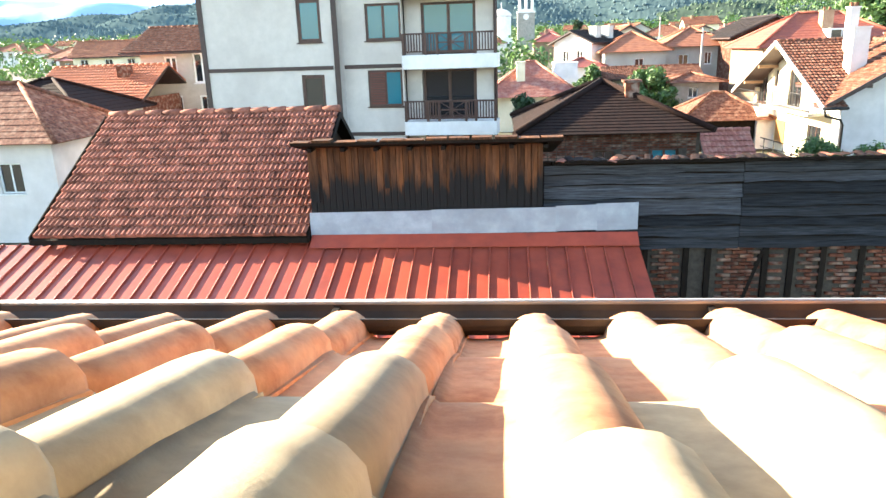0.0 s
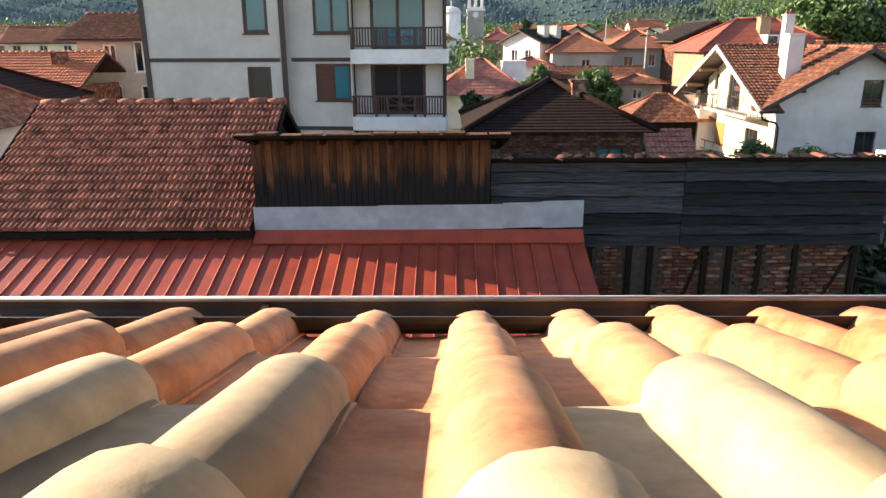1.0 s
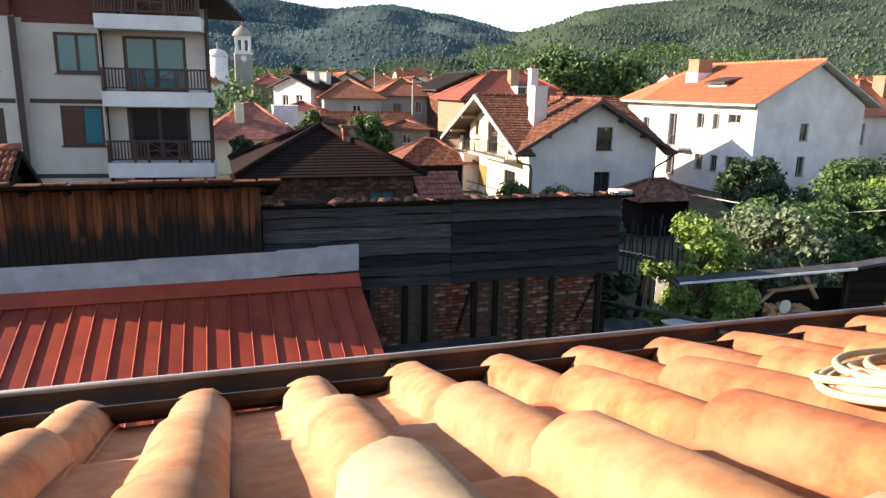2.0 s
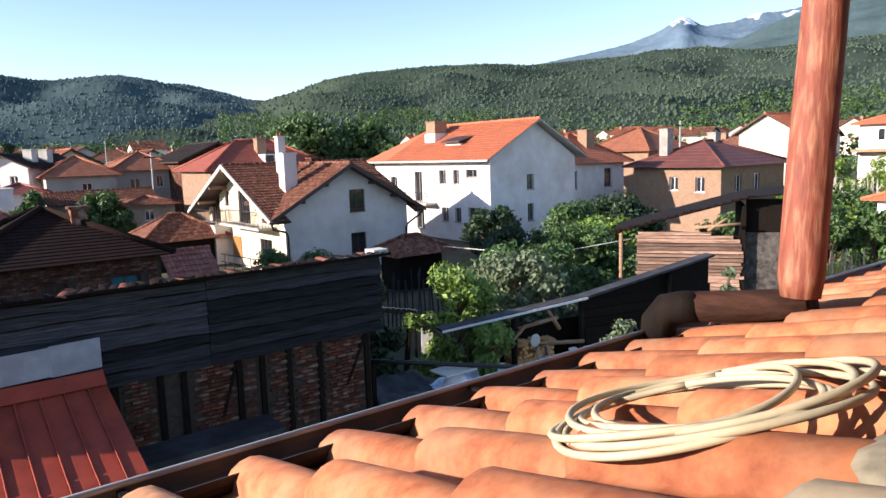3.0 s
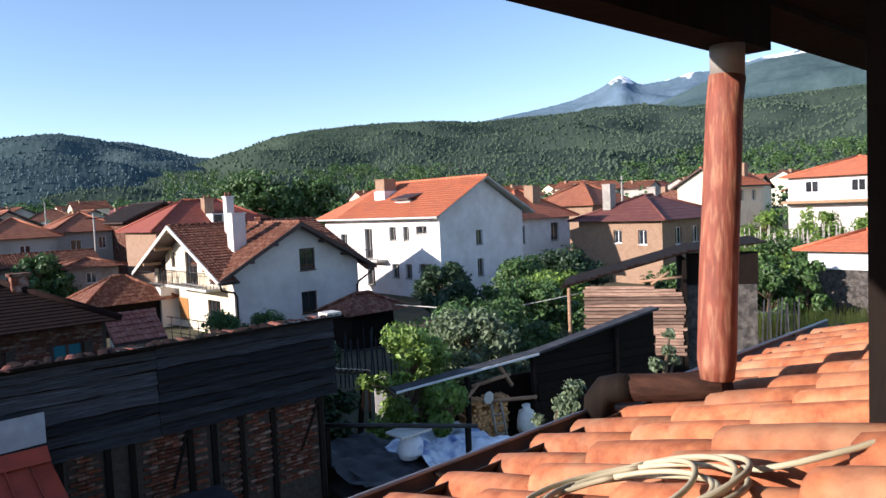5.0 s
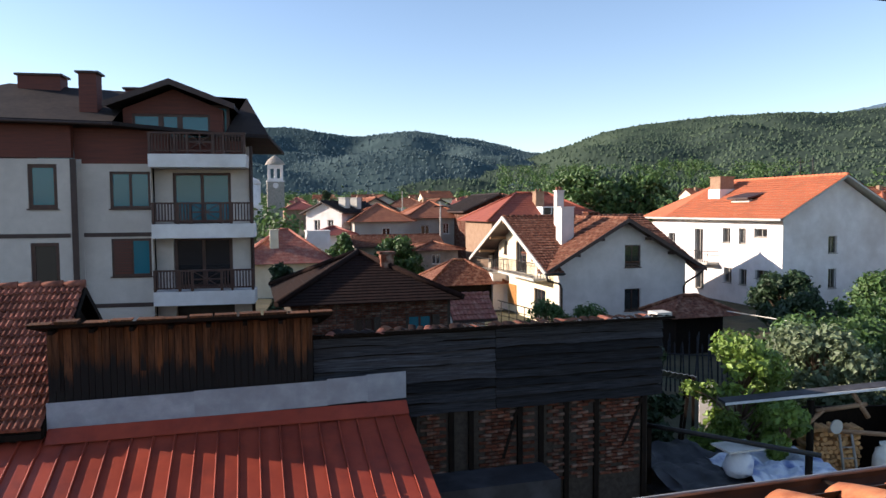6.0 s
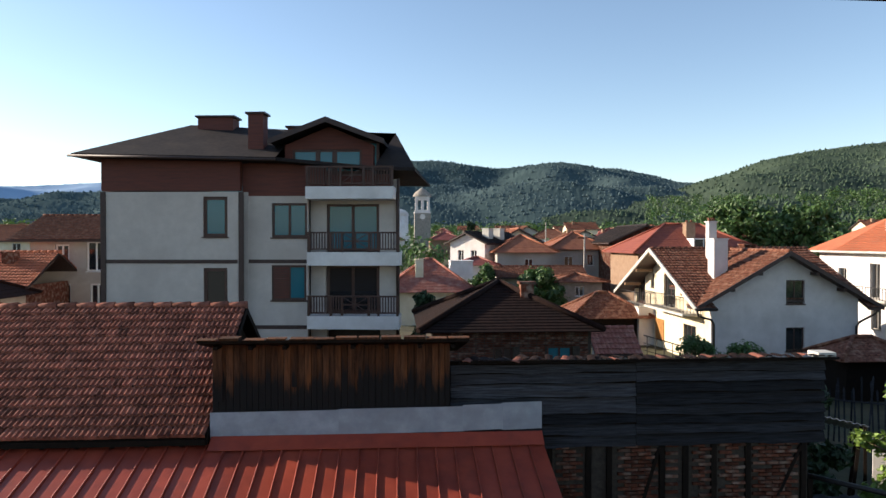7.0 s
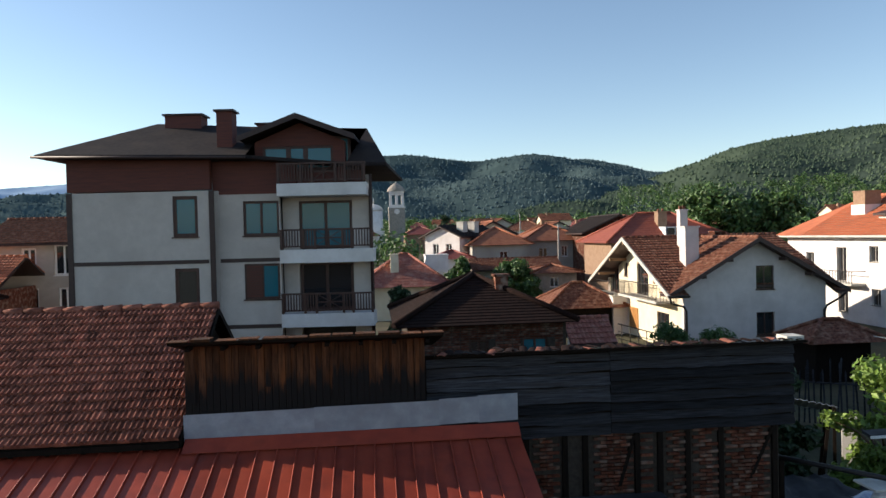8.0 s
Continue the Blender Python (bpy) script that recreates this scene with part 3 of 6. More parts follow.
beam = thing("eave_beam", "heavy dark timber eave beam carried by the post", "beam")
bm = bmesh.new()
prism(bm, [(0.97, 7.69), (1.10, 7.69), (1.10, 7.84), (0.97, 7.84)], "x", -1.0, 2.50)
rise_left(bm)
part("beam", bm, M["dark_wood"], beam)
bm = bmesh.new()
prism(bm, [(0.98, 7.845), (1.16, 7.815), (1.16, 7.84), (0.98, 7.87)], "x", -1.0, 4.4)
rise_left(bm)
part("eave_board", bm, M["dark_wood"], beam)
soffit = thing("soffit", "dark boarded underside of the roof overhang", "soffit", kind="structure")
for k in range(8):
    y0 = -1.05 + k * 0.265
    bm = bmesh.new()
    prism(bm, [(y0, 7.875 + (0.97 - y0) * 0.25), (y0 + 0.258, 7.875 + (0.97 - y0 - 0.258) * 0.25), (y0 + 0.258, 7.90 + (0.97 - y0 - 0.258) * 0.25), (y0, 7.90 + (0.97 - y0) * 0.25)], "x", -1.0, 4.4)
    rise_left(bm)
    part("board", bm, M["dark_wood"], soffit)
jamb = thing("corner_post", "dark brown squared timber at the side of the opening", "post")
bm = bmesh.new()
prism(bm, [(1.66, 0.30), (1.78, 0.30), (1.78, 0.43), (1.66, 0.43)], "z", roof_z(0.43) - 0.05, 8.04)
part("shaft", bm, M["dark_wood"], jamb)
wall_back = tagged(obj("wall_back", (lambda b: (box(b, -3.2, -1.25, 0, 4.35, -1.05, 8.45), b)[1])(bmesh.new()), M["dark_wood"]), "dark timber house wall behind the opening", "wall", kind="structure")
body = tagged(obj("wall_own_house", (lambda b: (box(b, -3.1, -1.0, 0, 4.25, 1.05, 6.32), b)[1])(bmesh.new()), M["grey_plaster"]), "rendered wall of the own house below the roof", "wall", kind="structure")

# ---- barn with tile roof ----
BX0, BX1 = -8.75, -3.46
RIDGE_Y, RIDGE_Z, EAVE_Y, EAVE_Z = 15.1, 5.75, 11.86, 3.82
barn = thing("tiled_barn", "low barn with an old brown clay tile roof", "barn")
# Walls take near-black timber in place of the shadow below the eave
bm = bmesh.new()
box(bm, BX0, EAVE_Y + 0.35, 0, BX1 - 0.2, EAVE_Y + 0.55, EAVE_Z - 0.02)
box(bm, BX0, 18.0, 0, BX1 - 0.2, 18.2, 3.95)
box(bm, BX0, EAVE_Y + 0.55, 0, BX0 + 0.2, 18.0, 3.9)
part("wall", bm, M["dark_wood"], barn)
bm = bmesh.new()
prism(bm, [(12.45, 0), (18.0, 0), (18.0, 3.9), (RIDGE_Y, RIDGE_Z - 0.2), (12.45, 4.1)], "x", BX1 - 0.4, BX1 - 0.2)
part("gable_wall", bm, M["dark_wood"], barn)
bm = bmesh.new()
prism(bm, [(EAVE_Y + 0.55, 3.9), (18.0, 3.9), (RIDGE_Y, RIDGE_Z - 0.2)], "x", BX0 + 0.02, BX0 + 0.2)
part("gable_wall", bm, M["dark_wood"], barn)
for xv in (BX0 - 0.03, BX1 + 0.005):
    bm = bmesh.new()
    prism(bm, [(EAVE_Y, EAVE_Z + 0.02), (RIDGE_Y, RIDGE_Z + 0.02), (18.35, EAVE_Z + 0.05), (18.35, EAVE_Z - 0.08), (RIDGE_Y, RIDGE_Z - 0.13), (EAVE_Y, EAVE_Z - 0.13)], "x", xv, xv + 0.025)
    part("verge_board", bm, M["dark_wood"], barn)
for k in range(9):
    bm = bmesh.new()
    x = BX0 + 0.2 + k * 0.58
    prism(bm, [(EAVE_Y + 0.02, EAVE_Z - 0.04), (RIDGE_Y, RIDGE_Z - 0.04), (RIDGE_Y, RIDGE_Z - 0.16), (EAVE_Y + 0.02, EAVE_Z - 0.16)], "x", x, x + 0.08)
    part("rafter", bm, M["dark_wood"], barn)
bm = bmesh.new()
prism(bm, [(EAVE_Y + 0.03, EAVE_Z - 0.02), (RIDGE_Y, RIDGE_Z - 0.02), (18.35, EAVE_Z + 0.05), (18.35, EAVE_Z), (RIDGE_Y, RIDGE_Z - 0.06), (EAVE_Y + 0.03, EAVE_Z - 0.06)], "x", BX0, BX1)
barn_roof = part("roof_deck", bm, M["dark_wood"], barn)
bm = bmesh.new()
box(bm, BX0, EAVE_Y - 0.02, EAVE_Z - 0.13, BX1, EAVE_Y + 0.02, EAVE_Z - 0.03)
part("eave_board", bm, M["dark_wood"], barn)


def barn_tile_mesh(seed):
    rng = random.Random(seed)
    prof = [(0, 0.0), (0.022, 0.036), (0.046, 0.038), (0.066, 0.0), (0.10, -0.002), (0.122, 0.036), (0.146, 0.038), (0.166, 0.0), (0.20, 0.0)]
    bm = bmesh.new()
    rows = []
    for v, h in ((0.0, -0.03), (0.0, 0.024), (0.29, -0.02)):
        rows.append([bm.verts.new((x, v, (z if h > -0.025 else 0) + h + rng.uniform(-0.002, 0.002))) for x, z in prof])
    for r in range(2):
        for i in range(len(prof) - 1):
            bm.faces.new((rows[r][i], rows[r][i + 1], rows[r + 1][i + 1], rows[r + 1][i]))
    return piece_mesh("roof_tile", bm, M["barn_tile"])


# ---- lean-to with red sheet roof ----
lean = thing("red_lean_to", "lean-to shed with a ribbed red-painted sheet roof", "shed")
LTY, LTZ = 12.02, 3.66
LBY, LBZ = 7.6, 2.32


def lean_z(y):
    return LTZ + (LBZ - LTZ) * (LTY - y) / (LTY - LBY)


bm = bmesh.new()
for x in np.arange(-11.0, 2.3, 1.2):
    prism(bm, [(LBY, LBZ - 0.03), (LTY, LTZ - 0.03), (LTY, LTZ - 0.15), (LBY, LBZ - 0.15)], "x", x, x + 0.08)
part("rafters", bm, M["dark_wood"], lean)
bm = bmesh.new()
box(bm, -11.2, LBY + 0.3, 0, 2.3, LBY + 0.45, LBZ - 0.05)
part("front_wall", bm, M["dark_wood"], lean)
k = 0
x = -11.4
rngs = random.Random(5)
while x < 2.38:
    w = 0.33 if x < 2.1 else 2.42 - x
    bm = bmesh.new()
    prof = [(0, 0.028), (0.012, 0.036), (0.026, 0.03), (0.034, 0.0), (w * 0.5, 0.003), (w, 0.0)]
    ycut = 9.55 + rngs.uniform(-0.25, 0.25)
    for ya, yb, hh in ((LBY, ycut + 0.05, 0.0), (ycut, LTY - 0.01, -0.004)):
        lo = [bm.verts.new((px, ya, lean_z(ya) + pz + hh + (0.012 if hh == 0 else 0))) for px, pz in prof]
        hi = [bm.verts.new((px, yb, lean_z(yb) + pz + hh + (0.012 if hh == 0 else 0))) for px, pz in prof]
        for i in range(len(prof) - 1):
            bm.faces.new((lo[i], lo[i + 1], hi[i + 1], hi[i]))
    ob = part("roof_sheet", bm, M["red_sheet"], lean)
    ob.location.x = x
    x += 0.33
bm = bmesh.new()
prism(bm, [(LTY - 0.26, lean_z(LTY - 0.26) + 0.042), (LTY - 0.025, 3.80), (LTY - 0.025, 3.785), (LTY - 0.26, lean_z(LTY - 0.26) + 0.03)], "x", -3.4, 2.42)
part("apron_flashing", bm, M["red_sheet"], lean)

# ---- zinc flashing against the wooden shed ----
flash = thing("zinc_flashing", "strip of dull galvanised sheets along the shed foot", "flashing")
for x0, x1, zb, zt, tilt in ((-3.42, -1.18, 3.76, 4.21, 0.0), (-1.20, 1.02, 3.79, 4.24, 0.003), (1.00, 1.72, 3.82, 4.28, -0.004), (1.70, 2.42, 3.82, 4.31, 0.006)):
    bm = bmesh.new()
    sl = (x0 - -3.42) * 0.012
    vs = prism(bm, [(x0, zb + 0.0), (x1, zb + 0.02), (x1, zt + 0.015), (x0, zt)], "y", LTY - 0.012 + tilt * 0.5 - (x0 + 3.5) * 0.002, LTY - 0.008 + tilt * 0.5 - (x0 + 3.5) * 0.002)
    part("sheet", bm, M["zinc"], flash)

# ---- wooden shed with upright boards ----
shed = thing("board_shed", "old shed of upright weathered brown boards with a tin roof", "shed")
SX0, SX1, SY = -3.39, 0.68, 12.10
x = SX0
rngs = random.Random(9)
while x < SX1:
    w = rngs.uniform(0.09, 0.13)
    bm = bmesh.new()
    d = rngs.uniform(0, 0.02)
    box(bm, 0, SY - 0.02 - d, 3.5, w - 0.008, SY, 5.38)
    ob = part("board", bm, M["old_board"], shed)
    ob.location.x = x
    ob.location.z = rngs.uniform(-0.03, 0.02)
    x += w
for xb in (-3.30, -2.02, -0.86, 0.18, 0.58):
    bm = bmesh.new()
    box(bm, xb, SY - 0.065, 4.2 + rngs.uniform(0.0, 0.5), xb + 0.09, SY - 0.042, 5.38)
    part("batten", bm, M["old_board"], shed)
bm = bmesh.new()
box(bm, SX0, SY + 0.004, 0, SX1, SY + 0.06, 5.36)
box(bm, SX0, SY + 0.06, 0, SX0 + 0.08, 14.0, 4.85)
box(bm, SX1 - 0.08, SY + 0.06, 0, SX1, 14.0, 4.85)
part("back_frame", bm, M["dark_wood"], shed)
bm = bmesh.new()
prism(bm, [(SY - 0.42, 5.46), (14.2, 4.9), (14.2, 4.95), (SY - 0.42, 5.51)], "x", SX0 - 0.17, SX1 + 0.40)
part("roof", bm, M["dark_wood"], shed, "flat dark roof with ragged edge")
for k in range(8):
    bm = bmesh.new()
    box(bm, SX0 + 0.1 + k * 0.58, SY - 0.38, 5.34, SX0 + 0.17 + k * 0.58, SY + 0.1, 5.40)
    part("rafter_end", bm, M["dark_wood"], shed)
for k in range(12):
    bm = bmesh.new()
    x = SX0 - 0.17 + k * 0.39
    box(bm, x, SY - 0.43 - rngs.uniform(0, 0.05), 5.512, x + rngs.uniform(0.3, 0.4), SY - 0.2, 5.512 + rngs.uniform(0.01, 0.045))
    part("roof_scrap", bm, M["old_board"], shed)

# ---- long shed: grey boarded wall over half-timbered brick ----
long = thing("grey_board_shed", "long old shed, grey boarding over half-timbered brick", "shed")
GY = 12.32


def board_row(x0, x1, zs, seed):
    rng = random.Random(seed)
    for zt, zb in zip(zs, zs[1:]):
        bm = bmesh.new()
        n = 14
        top, bot = [], []
        for i in range(n + 1):
            x = x0 + (x1 - x0) * i / n
            top.append((x, zt - 0.004 + 0.008 * math.sin(x * 4 + zt * 7)))
            bot.append((x, zb + 0.024 + 0.014 * math.sin(x * 3 + seed + zt * 9) + rng.uniform(-0.012, 0.012)))
        lo = [bm.verts.new((px, GY - 0.015, pz)) for px, pz in top] + [bm.verts.new((px, GY - 0.075, pz)) for px, pz in bot]
        hi = [bm.verts.new((px, GY + 0.005, pz)) for px, pz in top] + [bm.verts.new((px, GY - 0.05, pz)) for px, pz in bot]
        m = n + 1
        for i in range(n):
            bm.faces.new((lo[i], lo[i + 1], lo[m + i + 1], lo[m + i]))
            bm.faces.new((hi[i], hi[i + 1], hi[m + i + 1], hi[m + i]))
            bm.faces.new((lo[m + i], lo[m + i + 1], hi[m + i + 1], hi[m + i]))
        for i in (0, n):
            bm.faces.new((lo[i], hi[i], hi[m + i], lo[m + i]))
        part("plank", bm, M["grey_board"], long)


board_row(0.80, 4.24, [4.93, 4.76, 4.57, 4.31, 4.00, 3.81, 3.60, 3.38], 3)
board_row(4.25, 7.88, [4.97, 4.76, 4.58, 4.38, 4.15, 3.96, 3.80, 3.61, 3.39], 7)
bm = bmesh.new()
box(bm, 0.76, GY + 0.006, 3.40, 7.84, GY + 0.08, 5.0)
part("backing", bm, M["dark_wood"], long)
bm = bmesh.new()
prism(bm, [(GY - 0.30, 5.01), (17.0, 3.95), (17.0, 4.0), (GY - 0.30, 5.06)], "x", 0.95, 8.0)
part("roof_deck", bm, M["dark_wood"], long)
rngs = random.Random(31)
for k in range(46):
    bm = bmesh.new()
    xa = 1.02 + k * 0.15
    lift = rngs.uniform(-0.02, 0.012)
    vs = prism(bm, [(0, 0), (0.05, 0.028), (0.11, 0.03), (0.17, 0.004), (0.165, -0.012), (0.11, 0.014), (0.05, 0.012), (0.005, -0.014)], "y", -0.16, 0.22)
    ob = part("loose_tile", bm, M["barn_tile" if k % 6 == 0 else "old_dark_tile"], long)
    ob.matrix_local = pose(xa, GY - 0.18 + rngs.uniform(-0.05, 0.08), 5.072 + lift * 0.5, rngs.uniform(-4, 8), rngs.uniform(-12, 12), rngs.uniform(-25, 25)) @ Matrix.Diagonal((0.85, 0.8, 0.45, 1))
one_box("coping_block", (7.62, GY - 0.25, 5.03, 7.96, GY + 0.1, 5.13), M["concrete"], long, "pale concrete block")
bm = bmesh.new()
box(bm, 1.9, GY + 0.02, 0, 7.58, GY + 0.30, 3.42)
brickwork = part("brickwork", bm, M["brick_mortar"], long, "weathered mortar between old bricks")
bm = bmesh.new()
box(bm, 7.38, GY + 0.30, 0, 7.58, 16.9, 3.9)
box(bm, 1.2, 16.9, 0, 7.58, 17.1, 3.9)
part("rear_wall", bm, M["brick_mortar"], long)
for xb in (2.58, 3.31, 3.70, 4.70, 5.15, 5.69, 6.35, 7.43):
    bm = bmesh.new()
    box(bm, xb, GY - 0.035, 0.2, xb + 0.10, GY + 0.03, 3.45)
    part("stud", bm, M["dark_wood"], long)
for xb, dx in ((4.36, 0.3), (6.95, 0.45)):
    bm = bmesh.new()
    prism(bm, [(xb, 2.4), (xb + 0.07, 2.4), (xb + dx + 0.07, 3.35), (xb + dx, 3.35)], "y", GY - 0.03, GY + 0.015)
    part("brace", bm, M["dark_wood"], long)
# Solid black box painted in for the unlit opening under the brickwork
one_box("lower_opening", (2.1, GY - 0.9, 0.0, 5.2, GY - 0.02, 2.25), M["black_tarp"], long, "near-black box standing in for an unlit opening below the brick")


# ---- apartment house ----
apt = thing("apartment_house", "four-storey apartment house, pale plaster, brown top floor, dark roof", "building", pose(2.70, 28.55, 0, 0, 0, -5.6))
holes = [(-11.08, -10.04, 7.38, 9.08), (-11.07, -10.05, 4.40, 6.07), (-8.26, -6.75, 7.36, 8.82), (-8.27, -6.78, 4.68, 6.18)]
bm = bmesh.new()
holed_wall(bm, "x", 0, 0.3, -15.4, -9.55, 0, 9.28, holes[:2])
holed_wall(bm, "x", 0.35, 0.3, -9.55, -6.72, 0, 9.28, holes[2:])
box(bm, -9.55, 0.302, 0, -9.25, 0.35, 9.28)
holed_wall(bm, "x", 0.9, 0.3, -6.72, -2.9, 0, 9.28, [(-6.02, -3.74, 6.72, 8.80), (-6.05, -3.73, 4.0, 6.12), (-6.0, -3.7, 1.0, 3.44)])
box(bm, -15.4, 0.3, 0, -15.1, 12, 9.28)
prism(bm, [(-3.2, 1.2), (-2.9, 1.2), (-4.1, 12), (-4.4, 12)], "z", 0, 9.9)
bmesh.ops.remove_doubles(bm, verts=bm.verts, dist=1e-4)
part("wall", bm, M["apt_plaster"], apt)
bm = bmesh.new()
box(bm, -15.43, -0.02, 9.33, -9.5, 0.28, 10.74)
box(bm, -15.43, 0.28, 9.33, -15.1, 12, 10.74)
box(bm, -9.5, 0.33, 9.12, -6.65, 0.35, 9.29)
box(bm, -9.5, 0.33, 9.29, -6.0, 0.6, 10.5)
part("top_cladding", bm, M["brown_clad"], apt, "brown timber cladding of the top floor")
bm = bmesh.new()
for z in (6.26, 3.46, 0.6):
    box(bm, -15.44, -0.03, z, -9.62, 0, z + 0.16)
    box(bm, -9.45, 0.32, z, -6.75, 0.35, z + 0.16)
part("floor_band", bm, M["brown_trim"], apt)
for x, y in ((-15.46, -0.045), (-9.56, -0.045)):
    one_box("corner_strip", (x, y, 0, x + 0.22, y + 0.04, 9.28), M["brown_trim"], apt)
one_box("corner_strip", (-2.98, 0.85, 0, -2.86, 0.9, 9.9), M["brown_trim"], apt)
bm = bmesh.new()
tube(bm, [(-3.2, 0.55, 10.3), (-3.18, 0.7, 9.6), (-2.95, 0.8, 9.0), (-2.93, 0.8, 0.3)], 0.06, 8)
part("downpipe", bm, M["brown_trim"], apt)
for i, h in enumerate(holes):
    window(apt, "x", 0 if i < 2 else 0.35, -1, *h, M["wood_frame"], M["glass" if i == 1 else "glass_blue"], mullions=0 if i < 2 else 1, depth=0.06, fw=0.14 if i < 2 else 0.1)
# dormer
bm = bmesh.new()
holed_wall(bm, "x", 0.6, 0.25, -7.75, -3.95, 9.29, 11.30, [(-7.42, -4.45, 10.10, 11.12)])
prism(bm, [(-7.75, 11.30), (-3.95, 11.30), (-5.85, 12.10)], "y", 0.6, 0.85)
box(bm, -7.75, 0.85, 9.29, -7.5, 6, 11.3)
box(bm, -4.2, 0.85, 9.29, -3.95, 6, 11.3)
box(bm, -3.95, 0.95, 9.29, -3.2, 1.15, 10.1)
dormer = part("dormer_wall", bm, M["brown_clad"], apt, "brown clad dormer front")
for xa, xb in ((-7.42, -6.34), (-6.34, -5.62), (-5.62, -4.45)):
    window(apt, "x", 0.6, -1, xa, xb, 10.10, 11.12, M["wood_frame"], M["glass_blue"], mullions=0, depth=0.05, fw=0.1)
bm = bmesh.new()
for s in (-1, 1):
    prism(bm, [(-5.85, 12.37), (-5.85 + s * 2.4, 11.46), (-5.85 + s * 2.4, 11.32), (-5.85, 12.22)], "y", -0.15, 7.0)
part("dormer_roof", bm, M["dark_roof"], apt)
bm = bmesh.new()
for s in (-1, 1):
    prism(bm, [(-5.85, 12.39), (-5.85 + s * 2.44, 11.46), (-5.85 + s * 2.44, 11.24), (-5.85, 12.16)], "y", -0.22, -0.152)
part("bargeboard", bm, M["brown_trim"], apt)
# main hipped roof
bm = bmesh.new()
E0 = 10.62
pts = {"a": (-16.3, -0.75, 10.84), "b": (-7.85, -0.55, 10.66), "g": (-3.85, 0.25, 10.36), "b2": (-2.15, 0.15, 10.30), "c": (-2.15, 12.8, E0), "d": (-16.3, 12.8, 10.84), "r1": (-13.0, 3.6, 12.70), "rb": (-7.85, 3.4, 12.40), "rg": (-3.25, 3.2, 12.20), "r3": (-3.85, 8, 12.3), "r4": (-12.0, 8.5, 12.7)}
V = {k2: bm.verts.new(v) for k2, v in pts.items()}
for f in (("a", "b", "rb", "r1"), ("g", "b2", "rg"), ("b2", "c", "r3", "rg"), ("c", "d", "r4", "r3"), ("d", "a", "r1", "r4"), ("r1", "rb", "rg", "r3", "r4")):
    bm.faces.new([V[q] for q in f])
lo = {q: bm.verts.new((v[0], v[1], v[2] - 0.14)) for q, v in pts.items() if not q.startswith("r")}
ring = ["a", "b", "g", "b2", "c", "d"]
for q, w in zip(ring, ring[1:] + ring[:1]):
    bm.faces.new((V[q], V[w], lo[w], lo[q]))
bm.faces.new([lo[q] for q in ring])
part("roof", bm, M["dark_roof"], apt)
bm = bmesh.new()
tube(bm, [(-16.42, -0.8, 10.74), (-7.85, -0.6, 10.56)], 0.06, 8)
part("roof_gutter", bm, M["brown_trim"], apt)
for x0, x1, y0, y1, z0, z1 in ((-12.45, -10.8, 3.0, 3.9, 11.6, 12.95), (-9.28, -8.63, 0.4, 1.1, 10.5, 12.62), (-8.5, -7.75, 4.0, 4.7, 11.6, 12.62)):
    ch = one_box("chimney", (x0, y0, z0, x1, y1, z1), M["brown_clad"], apt, "brown clad chimney")
    one_box("cap", (x0 - 0.1, y0 - 0.1, z1, x1 + 0.1, y1 + 0.1, z1 + 0.08), M["brown_trim"], ch)
one_box("shutter", (-8.17, 0.40, 4.78, -7.54, 0.43, 6.08), M["brown_clad"], apt, "closed brown lattice blind")
for zr in np.arange(4.86, 6.04, 0.10):
    one_box("blind_slat", (-8.15, 0.385, zr, -7.56, 0.40, zr + 0.05), M["wood_frame"], apt)
